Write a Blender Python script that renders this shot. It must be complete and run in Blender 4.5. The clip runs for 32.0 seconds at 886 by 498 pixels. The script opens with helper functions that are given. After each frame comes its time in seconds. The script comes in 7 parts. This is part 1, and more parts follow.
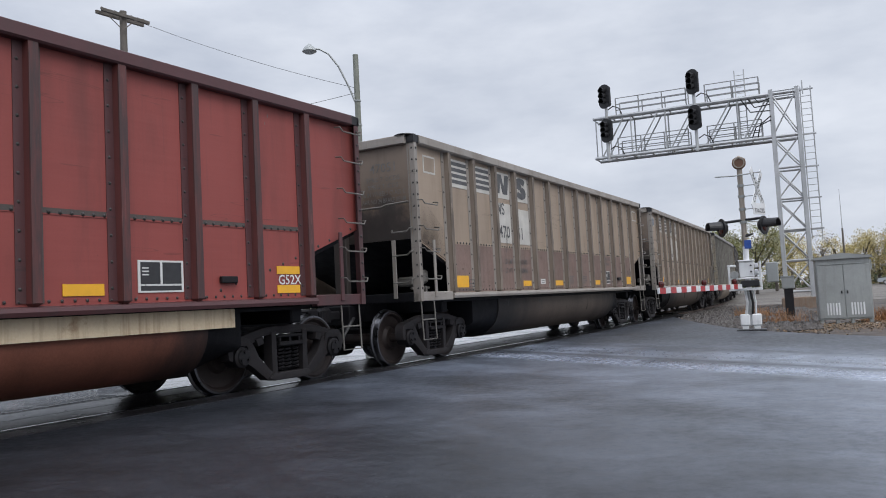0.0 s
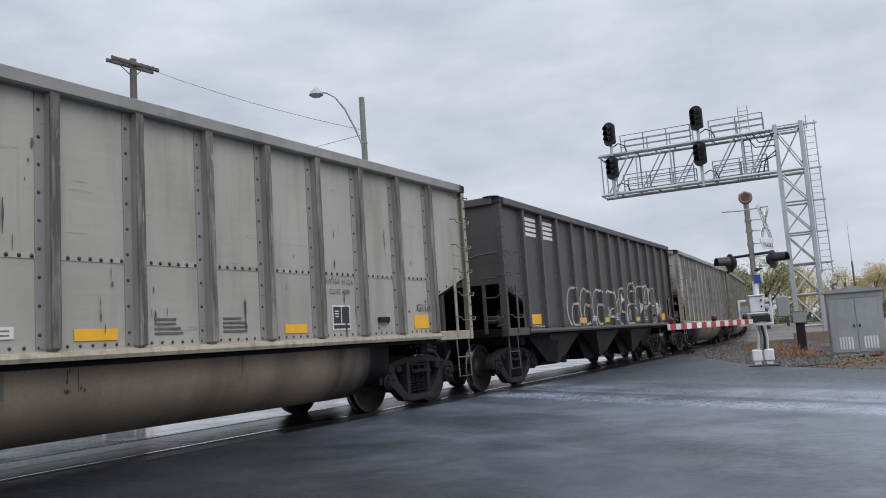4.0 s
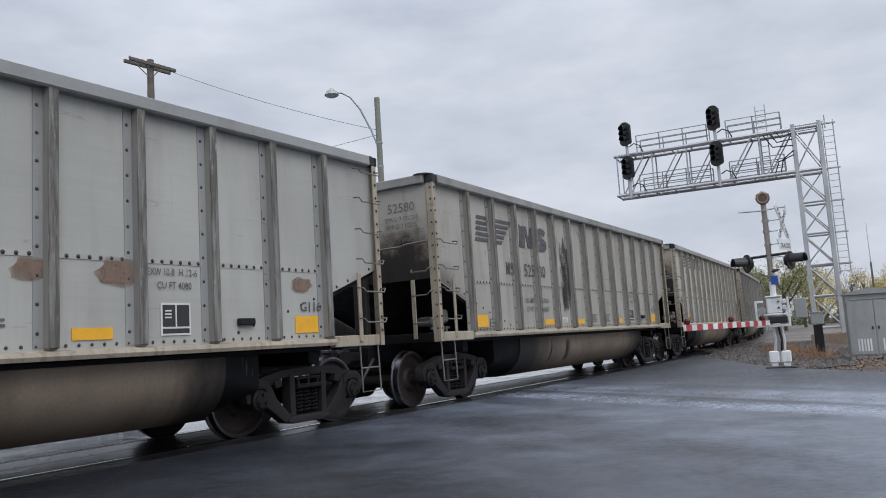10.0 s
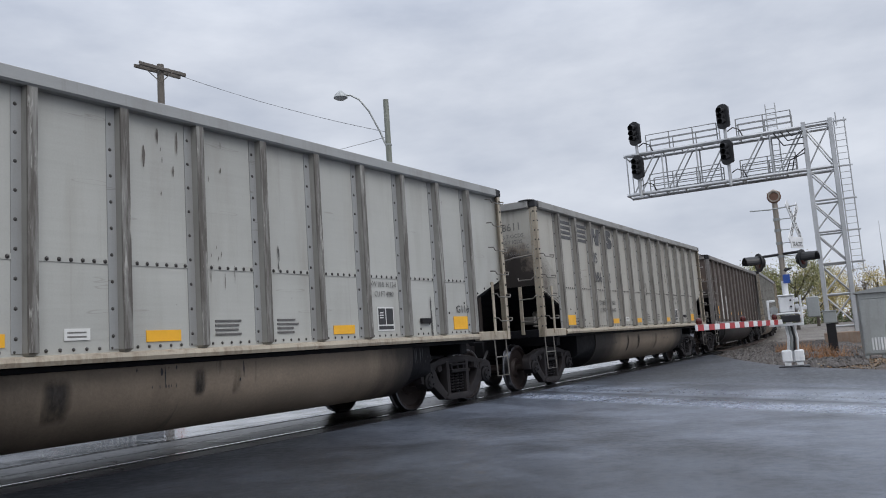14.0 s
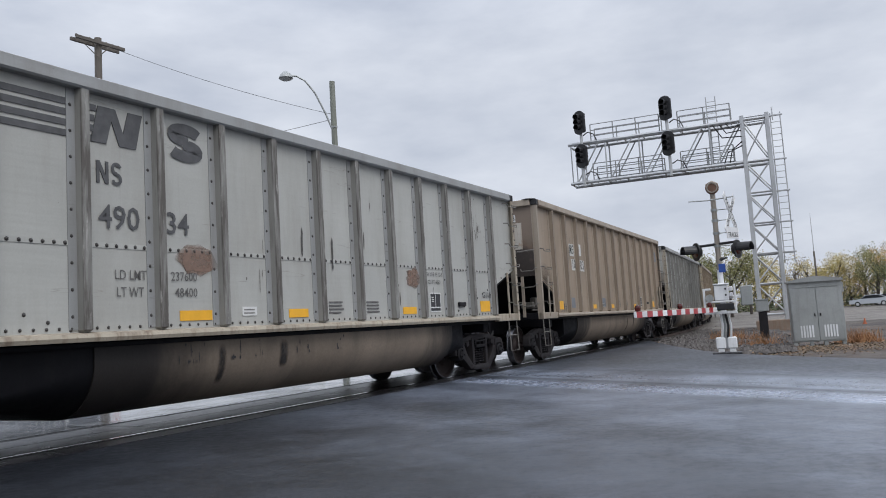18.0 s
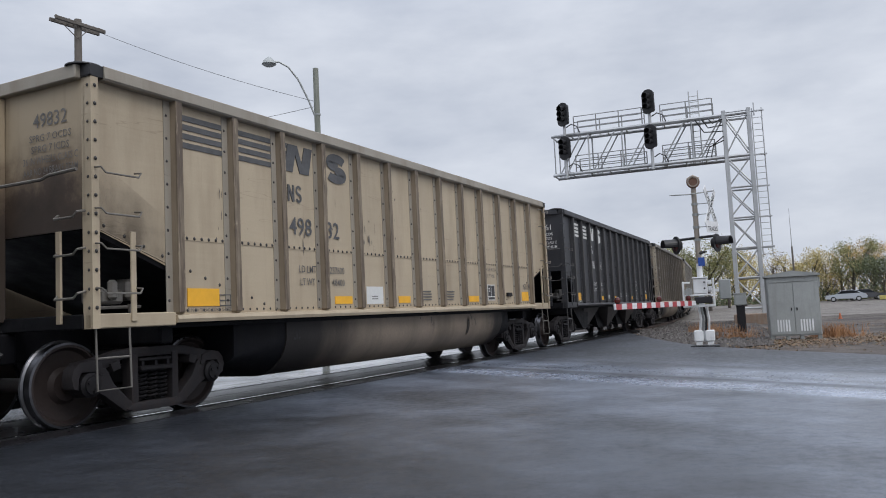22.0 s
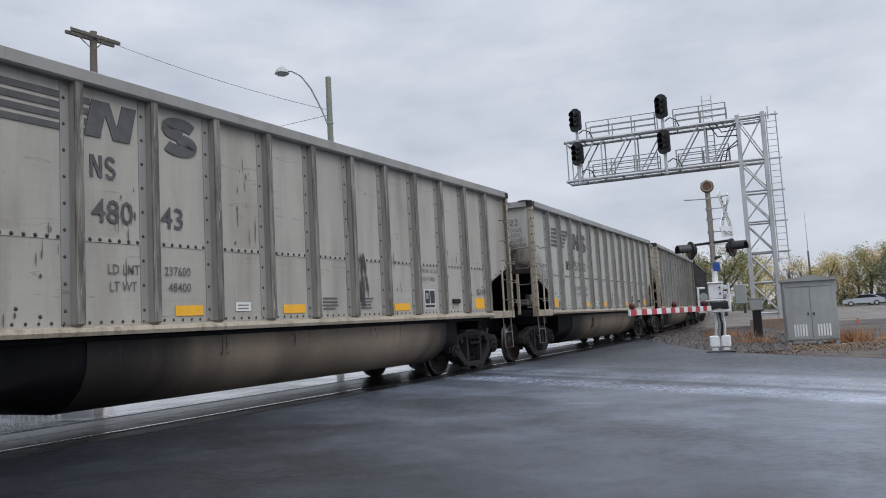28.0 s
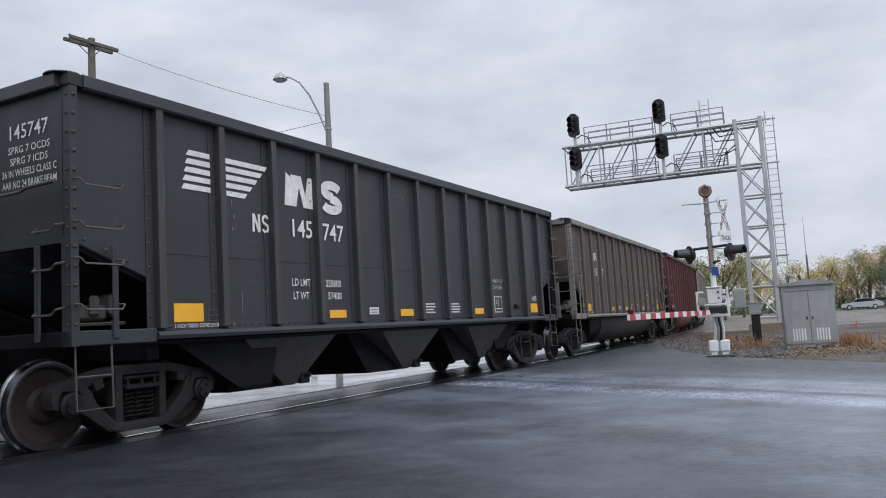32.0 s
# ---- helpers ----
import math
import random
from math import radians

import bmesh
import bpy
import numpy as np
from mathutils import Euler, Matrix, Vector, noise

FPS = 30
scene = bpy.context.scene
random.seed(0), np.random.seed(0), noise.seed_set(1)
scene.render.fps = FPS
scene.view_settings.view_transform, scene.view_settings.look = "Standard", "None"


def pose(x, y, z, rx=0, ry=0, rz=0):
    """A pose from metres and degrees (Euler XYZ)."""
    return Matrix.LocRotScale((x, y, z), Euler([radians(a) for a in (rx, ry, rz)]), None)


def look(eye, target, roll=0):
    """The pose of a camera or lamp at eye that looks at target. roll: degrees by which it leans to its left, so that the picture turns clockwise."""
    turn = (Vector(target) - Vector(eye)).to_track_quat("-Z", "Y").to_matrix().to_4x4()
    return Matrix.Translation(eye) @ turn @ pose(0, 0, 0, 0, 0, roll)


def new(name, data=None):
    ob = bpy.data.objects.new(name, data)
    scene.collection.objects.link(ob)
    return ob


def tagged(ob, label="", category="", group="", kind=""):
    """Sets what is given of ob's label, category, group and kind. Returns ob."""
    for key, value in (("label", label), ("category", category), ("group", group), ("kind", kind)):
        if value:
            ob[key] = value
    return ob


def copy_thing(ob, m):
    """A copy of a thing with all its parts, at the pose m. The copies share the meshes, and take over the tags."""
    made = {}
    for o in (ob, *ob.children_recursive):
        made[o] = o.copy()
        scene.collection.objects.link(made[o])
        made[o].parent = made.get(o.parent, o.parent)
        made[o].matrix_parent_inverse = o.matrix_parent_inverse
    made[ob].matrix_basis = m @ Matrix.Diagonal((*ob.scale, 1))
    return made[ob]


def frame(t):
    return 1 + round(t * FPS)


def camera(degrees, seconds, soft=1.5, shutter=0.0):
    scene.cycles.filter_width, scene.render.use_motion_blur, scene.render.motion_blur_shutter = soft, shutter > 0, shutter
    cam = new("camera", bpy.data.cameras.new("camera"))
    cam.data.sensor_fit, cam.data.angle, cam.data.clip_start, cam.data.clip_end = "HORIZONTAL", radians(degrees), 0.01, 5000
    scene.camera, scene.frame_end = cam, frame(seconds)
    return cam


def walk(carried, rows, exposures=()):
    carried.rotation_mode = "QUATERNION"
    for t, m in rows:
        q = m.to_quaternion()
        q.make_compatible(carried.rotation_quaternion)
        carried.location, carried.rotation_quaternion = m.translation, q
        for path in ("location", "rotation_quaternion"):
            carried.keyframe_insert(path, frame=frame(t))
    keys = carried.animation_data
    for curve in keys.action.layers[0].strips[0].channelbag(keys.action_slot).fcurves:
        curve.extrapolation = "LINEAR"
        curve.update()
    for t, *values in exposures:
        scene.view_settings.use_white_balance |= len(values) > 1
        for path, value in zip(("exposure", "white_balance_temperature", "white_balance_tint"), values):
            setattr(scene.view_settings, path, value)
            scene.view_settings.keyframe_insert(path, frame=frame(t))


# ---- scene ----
# ---- camera: held in one spot, turned by hand ----
EYE_Z = 1.008
cam = camera(58.68, 32.0, soft=1.0)
# seconds, tilt, lean, turn
TURNS = [
    (0.0, 3.85, 3.04, 4.75), (0.5, 4.72, 3.42, 4.85), (1.0, 5.30, 3.77, 4.67), (1.5, 5.70, 3.86, 4.71),
    (2.0, 6.06, 3.94, 4.75), (2.5, 6.43, 3.88, 4.89), (3.0, 6.64, 3.88, 5.15), (3.5, 6.82, 3.88, 5.31),
    (5.5, 6.36, 3.63, 5.98), (6.0, 6.43, 3.49, 6.33), (6.5, 6.57, 3.38, 6.30), (7.0, 6.59, 3.19, 6.22),
    (7.5, 6.61, 3.22, 6.38), (8.0, 6.79, 3.33, 6.42), (8.5, 6.94, 3.37, 6.29), (9.0, 6.92, 3.42, 6.28),
    (9.5, 6.86, 3.57, 6.33), (10.0, 6.82, 3.61, 6.45), (10.5, 6.86, 3.47, 6.92), (11.0, 6.99, 3.45, 7.37),
    (11.5, 6.95, 3.63, 7.17), (12.0, 6.90, 3.81, 6.95), (12.5, 6.93, 3.87, 6.90), (13.0, 7.01, 3.85, 7.07),
    (13.5, 6.98, 3.92, 7.29), (14.0, 6.97, 3.98, 7.23), (14.5, 6.95, 4.03, 7.22), (16.5, 5.89, 4.28, 6.50),
    (17.0, 5.85, 4.32, 6.35), (17.5, 5.76, 3.98, 5.37), (18.0, 5.61, 3.52, 3.13), (18.5, 5.50, 3.27, 1.00),
    (19.0, 5.27, 2.99, 0.00), (19.5, 4.99, 2.65, -0.29), (20.0, 4.70, 2.64, -0.17), (20.5, 4.56, 2.89, 0.27),
    (21.0, 4.51, 2.96, 0.85), (21.5, 4.53, 2.85, 1.27), (22.0, 4.79, 2.79, 1.73), (22.5, 5.25, 2.92, 2.04),
    (23.0, 5.68, 2.95, 2.22), (23.5, 5.92, 2.95, 2.42), (24.0, 5.92, 2.97, 2.59), (24.5, 5.64, 3.03, 2.78),
    (26.5, 5.20, 3.18, 3.07), (27.0, 5.39, 3.16, 2.90), (27.5, 5.47, 3.09, 2.90), (28.0, 5.35, 3.15, 2.74),
    (28.5, 5.23, 3.18, 2.68), (29.0, 5.29, 3.16, 2.80), (29.5, 5.49, 3.08, 2.90), (30.0, 5.64, 3.11, 3.03),
    (30.5, 5.75, 3.14, 3.06), (31.0, 5.83, 3.15, 3.02), (31.5, 5.93, 3.15, 3.01), (32.0, 5.74, 3.37, 2.66),
]
walk(cam, [(t, pose(0, 0, EYE_Z, 90 + tilt, lean, turn)) for t, tilt, lean, turn in TURNS],
     exposures=[(0, 0.09), (1.0, 0.05), (2.0, 0.0), (15.5, 0.0), (16.5, 0.08), (17.5, 0.08), (18.5, 0.0), (23.0, 0.0), (24.0, 0.07), (25.2, 0.07), (26.5, 0.0), (30.8, 0.0), (32, 0.08)])

# ---- sky and light: a low grey overcast ----
world = bpy.data.worlds.new("overcast")
scene.world = world
world.use_nodes = True
wn = world.node_tree
wn.nodes.clear()


def node(tree, kind, **values):
    n = tree.nodes.new(kind)
    for key, value in values.items():
        if key in n.inputs:
            n.inputs[key].default_value = value
    return n


w_out = wn.nodes.new("ShaderNodeOutputWorld")
w_bg = node(wn, "ShaderNodeBackground", Strength=1.0)
w_sky = wn.nodes.new("ShaderNodeTexSky")
w_sky.sky_type, w_sky.sun_disc = "NISHITA", False
w_sky.sun_elevation, w_sky.sun_rotation = radians(50.6), radians(142)
w_sky.dust_density = 4.0
w_gain = wn.nodes.new("ShaderNodeVectorMath")
w_gain.operation = "SCALE"
w_gain.inputs["Scale"].default_value = 0.09
w_co = wn.nodes.new("ShaderNodeTexCoord")
w_map = wn.nodes.new("ShaderNodeMapping")
w_map.inputs["Scale"].default_value = (1.6, 1.6, 4.5)
w_map.inputs["Location"].default_value = (3.1, 1.7, 0.4)
w_noise = node(wn, "ShaderNodeTexNoise", Scale=1.9, Detail=6.0, Roughness=0.55)
w_ramp = wn.nodes.new("ShaderNodeValToRGB")
w_ramp.color_ramp.elements[0].position, w_ramp.color_ramp.elements[0].color = 0.32, (0.50, 0.548, 0.65, 1)
w_ramp.color_ramp.elements[1].position, w_ramp.color_ramp.elements[1].color = 0.70, (0.79, 0.83, 0.912, 1)
w_mix = wn.nodes.new("ShaderNodeMix")
w_mix.data_type = "RGBA"
w_mix.inputs[0].default_value = 0.92
wn.links.new(w_co.outputs["Generated"], w_map.inputs["Vector"])
wn.links.new(w_map.outputs[0], w_noise.inputs["Vector"])
wn.links.new(w_noise.outputs[0], w_ramp.inputs[0])
wn.links.new(w_sky.outputs[0], w_gain.inputs[0])
wn.links.new(w_gain.outputs[0], w_mix.inputs[6])
wn.links.new(w_ramp.outputs[0], w_mix.inputs[7])
# an overcast sky is brightest overhead
w_up = wn.nodes.new("ShaderNodeSeparateXYZ")
w_rise = wn.nodes.new("ShaderNodeMapRange")
w_rise.interpolation_type = "SMOOTHSTEP"
for key, value in (("From Min", 0.30), ("From Max", 1.0), ("To Min", 1.0), ("To Max", 2.6)):
    w_rise.inputs[key].default_value = value
w_zen = wn.nodes.new("ShaderNodeVectorMath")
w_zen.operation = "SCALE"
wn.links.new(w_co.outputs["Generated"], w_up.inputs[0])
wn.links.new(w_up.outputs["Z"], w_rise.inputs["Value"])
wn.links.new(w_rise.outputs["Result"], w_zen.inputs["Scale"])
wn.links.new(w_mix.outputs[2], w_zen.inputs[0])
wn.links.new(w_zen.outputs[0], w_bg.inputs["Color"])
wn.links.new(w_bg.outputs[0], w_out.inputs[0])
sun = new("sun", bpy.data.lights.new("sun", "SUN"))
sun.data.energy, sun.data.angle, sun.data.color = 1.2, radians(40), (1.0, 0.99, 0.97)
sun.matrix_world = look((20, -26, 40), (0, 0, 0))


# ---- mesh helpers ----
class Shape:
    """Gathers points and faces of one mesh."""

    def __init__(self):
        self.v, self.f = [], []

    def add(self, vs, fs):
        n = len(self.v)
        self.v += [tuple(p) for p in vs]
        self.f += [tuple(i + n for i in face) for face in fs]
        return self

    def box(self, x0, x1, y0, y1, z0, z1, c=0.0):
        lo, hi = (x0, y0, z0), (x1, y1, z1)
        if c <= 0:
            vs = [(x, y, z) for x in (x0, x1) for y in (y0, y1) for z in (z0, z1)]
            return self.add(vs, [(0, 1, 3, 2), (4, 6, 7, 5), (0, 4, 5, 1), (2, 3, 7, 6), (0, 2, 6, 4), (1, 5, 7, 3)])
        vs, at = [], {}
        for i in (0, 1):
            for j in (0, 1):
                for k in (0, 1):
                    p = [(lo, hi)[i][0], (lo, hi)[j][1], (lo, hi)[k][2]]
                    s = [(1, -1)[i], (1, -1)[j], (1, -1)[k]]
                    for a in range(3):
                        q = [p[m] + (0 if m == a else s[m] * c) for m in range(3)]
                        at[i, j, k, a] = len(vs)
                        vs.append(q)
        fs = []
        ring = [(0, 0), (1, 0), (1, 1), (0, 1)]
        for a in range(3):
            for side in (0, 1):
                face = []
                for r in ring:
                    key = list(r)
                    key.insert(a, side)
                    face.append(at[(*key, a)])
                fs.append(tuple(face))
        for a in range(3):
            b1, b2 = [m for m in range(3) if m != a]
            for p1 in (0, 1):
                for p2 in (0, 1):
                    k0, k1 = [0, 0, 0], [0, 0, 0]
                    k0[a], k1[a] = 0, 1
                    k0[b1] = k1[b1] = p1
                    k0[b2] = k1[b2] = p2
                    fs.append((at[(*k0, b1)], at[(*k1, b1)], at[(*k1, b2)], at[(*k0, b2)]))
        for i in (0, 1):
            for j in (0, 1):
                for k in (0, 1):
                    fs.append((at[i, j, k, 0], at[i, j, k, 1], at[i, j, k, 2]))
        return self.add(vs, fs)

    def tube(self, path, r, n=6, caps=True):
        """A round bar along a path of points; r: one radius or one for each point."""
        path = [Vector(p) for p in path]
        rr = r if isinstance(r, (list, tuple)) else [r] * len(path)
        vs = []
        for i, p in enumerate(path):
            d = (path[min(i + 1, len(path) - 1)] - path[max(i - 1, 0)]).normalized()
            a = d.orthogonal().normalized() if i == 0 else (a - d * a.dot(d)).normalized()
            b = d.cross(a)
            vs += [p + (a * math.cos(2 * math.pi * k / n) + b * math.sin(2 * math.pi * k / n)) * rr[i] for k in range(n)]
        fs = [(i * n + k, i * n + (k + 1) % n, (i + 1) * n + (k + 1) % n, (i + 1) * n + k) for i in range(len(path) - 1) for k in range(n)]
        if caps:
            fs += [tuple(range(n - 1, -1, -1)), tuple(range((len(path) - 1) * n, len(path) * n))]
        return self.add(vs, fs)

    def slab(self, outline, y0, y1):
        """A flat outline of (x, z) points, thick from y0 to y1."""
        n = len(outline)
        vs = [(x, y0, z) for x, z in outline] + [(x, y1, z) for x, z in outline]
        fs = [tuple(range(n)), tuple(range(2 * n - 1, n - 1, -1))]
        fs += [(i, i + n, (i + 1) % n + n, (i + 1) % n) for i in range(n)]
        return self.add(vs, fs)

    def plate(self, outline, z0, z1):
        """A flat outline of (x, y) points, thick from z0 to z1."""
        n = len(outline)
        vs = [(x, y, z0) for x, y in outline] + [(x, y, z1) for x, y in outline]
        fs = [tuple(range(n)), tuple(range(2 * n - 1, n - 1, -1))]
        fs += [(i, i + n, (i + 1) % n + n, (i + 1) % n) for i in range(n)]
        return self.add(vs, fs)

    def extrude_x(self, outline, x0, x1):
        """A flat outline of (y, z) points, long from x0 to x1."""
        n = len(outline)
        vs = [(x0, y, z) for y, z in outline] + [(x1, y, z) for y, z in outline]
        fs = [tuple(range(n)), tuple(range(2 * n - 1, n - 1, -1))]
        fs += [(i, i + n, (i + 1) % n + n, (i + 1) % n) for i in range(n)]
        return self.add(vs, fs)

    def lathe_y(self, profile, n, centre=(0, 0, 0), caps=True):
        """A (y, radius) profile turned about the y axis through centre."""
        cx, cy, cz = centre
        vs = [(cx + r * math.cos(2 * math.pi * k / n), cy + y, cz + r * math.sin(2 * math.pi * k / n)) for y, r in profile for k in range(n)]
        fs = [(i * n + k, i * n + (k + 1) % n, (i + 1) * n + (k + 1) % n, (i + 1) * n + k) for i in range(len(profile) - 1) for k in range(n)]
        if caps:
            fs += [tuple(range(n - 1, -1, -1)), tuple(range((len(profile) - 1) * n, len(profile) * n))]
        return self.add(vs, fs)

    def lathe_z(self, profile, n, centre=(0, 0, 0)):
        cx, cy, cz = centre
        vs = [(cx + r * math.cos(2 * math.pi * k / n), cy + r * math.sin(2 * math.pi * k / n), cz + z) for z, r in profile for k in range(n)]
        fs = [(i * n + k, i * n + (k + 1) % n, (i + 1) * n + (k + 1) % n, (i + 1) * n + k) for i in range(len(profile) - 1) for k in range(n)]
        fs += [tuple(range(n - 1, -1, -1)), tuple(range((len(profile) - 1) * n, len(profile) * n))]
        return self.add(vs, fs)

    def stud(self, x, y, z, r, out):
        """A low rivet head on a face whose outward way is out (x or y axis)."""
        o = Vector(out)
        a = Vector((0, 0, 1))
        b = o.cross(a)
        p = Vector((x, y, z))
        vs = [p + (a * math.cos(k * math.pi / 3) + b * math.sin(k * math.pi / 3)) * r for k in range(6)] + [p + o * r * 0.75]
        return self.add(vs, [(k, (k + 1) % 6, 6) for k in range(6)])

    def mesh(self, name, smooth=False):
        me = bpy.data.meshes.new(name)
        me.from_pydata(self.v, [], self.f)
        me.update()
        bm = bmesh.new()
        bm.from_mesh(me)
        bmesh.ops.recalc_face_normals(bm, faces=bm.faces)
        bm.to_mesh(me)
        bm.free()
        if smooth:
            me.polygons.foreach_set("use_smooth", [True] * len(me.polygons))
            me.set_sharp_from_angle(angle=radians(38))
        return me


def part(name, shape, material, parent, label="", m=None, smooth=False):
    """One mesh object under a thing or a part."""
    me = shape if isinstance(shape, bpy.types.Mesh) else shape.mesh(name, smooth)
    if material and not me.materials:
        me.materials.append(material)
    ob = new(name, me)
    ob.parent = parent
    if m is not None:
        ob.matrix_basis = m
    if material and me.materials[0] != material:
        ob.material_slots[0].link = "OBJECT"
        ob.material_slots[0].material = material
    if label:
        ob["label"] = label
    return ob


def thing(name, label, category, m=None, group="", kind=""):
    ob = new(name)
    ob.empty_display_size = 0.2
    if m is not None:
        ob.matrix_basis = m
    return tagged(ob, label, category, group, kind)


def solid(name, shape, material, label, category, kind="", group="", m=None, smooth=False):
    """A thing or piece of the setting that is one mesh."""
    me = shape.mesh(name, smooth)
    me.materials.append(material)
    ob = new(name, me)
    if m is not None:
        ob.matrix_basis = m
    return tagged(ob, label, category, group, kind)


# ---- materials ----
def base_material(name, rough=0.6, metal=0.0):
    m = bpy.data.materials.new(name)
    m.use_nodes = True
    t = m.node_tree
    s = t.nodes["Principled BSDF"]
    s.inputs["Roughness"].default_value = rough
    s.inputs["Metallic"].default_value = metal
    return m, t, s


def coords(t, scale=(1, 1, 1), kind="Object", shift=True):
    c = t.nodes.new("ShaderNodeTexCoord")
    mp = t.nodes.new("ShaderNodeMapping")
    mp.inputs["Scale"].default_value = scale
    t.links.new(c.outputs[kind], mp.inputs["Vector"])
    if shift:
        info = t.nodes.new("ShaderNodeObjectInfo")
        mul = t.nodes.new("ShaderNodeMath")
        mul.operation = "MULTIPLY"
        mul.inputs[1].default_value = 37.0
        t.links.new(info.outputs["Random"], mul.inputs[0])
        t.links.new(mul.outputs[0], mp.inputs["Location"])
    return mp.outputs[0]


def noise_of(t, vec, scale, detail=4.0, rough=0.55):
    n = node(t, "ShaderNodeTexNoise", Scale=scale, Detail=detail, Roughness=rough)
    t.links.new(vec, n.inputs["Vector"])
    return n.outputs[0]


def ramp(t, fac, stops):
    r = t.nodes.new("ShaderNodeValToRGB")
    e = r.color_ramp.elements
    while len(e) < len(stops):
        e.new(0.5)
    for el, (pos, col) in zip(e, stops):
        el.position = pos
        el.color = (*col, 1) if not isinstance(col, (int, float)) else (col, col, col, 1)
    t.links.new(fac, r.inputs[0])
    return r.outputs[0]


def blend(t, fac, a, b, mode="MIX"):
    x = t.nodes.new("ShaderNodeMix")
    x.data_type, x.blend_type = "RGBA", mode
    for sock, val in ((0, fac), (6, a), (7, b)):
        if isinstance(val, bpy.types.NodeSocket):
            t.links.new(val, x.inputs[sock])
        elif isinstance(val, (int, float)):
            x.inputs[sock].default_value = val
        else:
            x.inputs[sock].default_value = (*val, 1)
    return x.outputs[2]


def bump(t, s, height, strength=0.3, distance=0.01):
    b = node(t, "ShaderNodeBump", Strength=strength, Distance=distance)
    t.links.new(height, b.inputs["Height"])
    t.links.new(b.outputs[0], s.inputs["Normal"])


def weathered(name, col, grime, streak=0.5, cover=0.5, rough=0.55, metal=0.0, grain=30.0, pit=0.75, gloss=0.5):
    """Paint with cloudy fading, runs of dirt down the face, fine drips, pits and grain."""
    m, t, s = base_material(name, rough, metal)
    v = coords(t)
    big = noise_of(t, v, 0.9, 5.0, 0.6)
    run = noise_of(t, coords(t, (5.0, 5.0, 0.35)), 2.2, 5.0, 0.6)
    drip = noise_of(t, coords(t, (26.0, 26.0, 1.1)), 1.3, 4.0, 0.7)
    fine = noise_of(t, v, grain, 3.0, 0.6)
    spots = noise_of(t, v, 4.5, 6.0, 0.7)
    pits = noise_of(t, v, 17.0, 4.0, 0.75)
    lighter = tuple(min(1, c * 1.14) for c in col)
    darker = tuple(c * 0.80 for c in col)
    c0 = ramp(t, big, [(0.3, darker), (0.7, lighter)])
    c1 = blend(t, ramp(t, run, [(0.50, 0.0), (0.78, streak)]), c0, grime)
    c1 = blend(t, ramp(t, drip, [(0.68, 0.0), (0.82, streak * 0.5)]), c1, grime)
    c2 = blend(t, ramp(t, spots, [(0.58, 0.0), (0.74, cover)]), c1, grime)
    c2 = blend(t, ramp(t, pits, [(0.66, 0.0), (0.72, pit)]), c2, tuple(c * 0.55 for c in grime))
    s.inputs["Specular IOR Level"].default_value = gloss
    c3 = blend(t, 0.12 if pit else 0.08, c2, ramp(t, fine, [(0.3, 0.22), (0.7, 0.78)]), "OVERLAY")
    t.links.new(c3, s.inputs["Base Color"])
    t.links.new(ramp(t, spots, [(0.3, rough * 0.85), (0.8, min(1, rough * 1.3))]), s.inputs["Roughness"])
    bump(t, s, blend(t, 0.25, big, fine), 0.3, 0.03)
    return m


def car_paint(name, col, grime, dirt=0.5, rough=0.5, gloss=0.4):
    """Car side paint: cloudy fading, broad smears and thin runs of dirt, rust specks, buckled plate."""
    m, t, s = base_material(name, rough)
    v = coords(t)
    cloud = noise_of(t, v, 0.55, 4.0, 0.55)
    smear = noise_of(t, coords(t, (1.7, 1.7, 0.30)), 1.5, 5.0, 0.6)
    run = noise_of(t, coords(t, (15.0, 15.0, 0.55)), 1.0, 3.0, 0.6)
    speck = noise_of(t, v, 11.0, 5.0, 0.72)
    fine = noise_of(t, v, 60.0, 2.0, 0.6)
    crease = noise_of(t, coords(t, (0.55, 0.55, 6.5)), 1.3, 2.0, 0.5)
    c = ramp(t, cloud, [(0.30, tuple(q * 0.88 for q in col)), (0.70, tuple(min(1, q * 1.08) for q in col))])
    c = blend(t, ramp(t, smear, [(0.48, 0.0), (0.80, dirt * 0.9)]), c, grime)
    c = blend(t, ramp(t, run, [(0.60, 0.0), (0.84, dirt * 0.55)]), c, grime)
    c = blend(t, ramp(t, crease, [(0.672, 0.0), (0.684, dirt * 0.7), (0.696, 0.0)]), c, tuple(q * 0.6 for q in grime))
    c = blend(t, ramp(t, speck, [(0.69, 0.0), (0.75, 0.6)]), c, tuple(q * 0.45 for q in grime))
    c = blend(t, 0.06, c, ramp(t, fine, [(0.3, 0.25), (0.7, 0.75)]), "OVERLAY")
    t.links.new(c, s.inputs["Base Color"])
    s.inputs["Specular IOR Level"].default_value = gloss
    t.links.new(ramp(t, smear, [(0.3, rough * 0.85), (0.8, min(1, rough * 1.35))]), s.inputs["Roughness"])
    bump(t, s, blend(t, 0.35, cloud, crease), 0.35, 0.035)
    return m


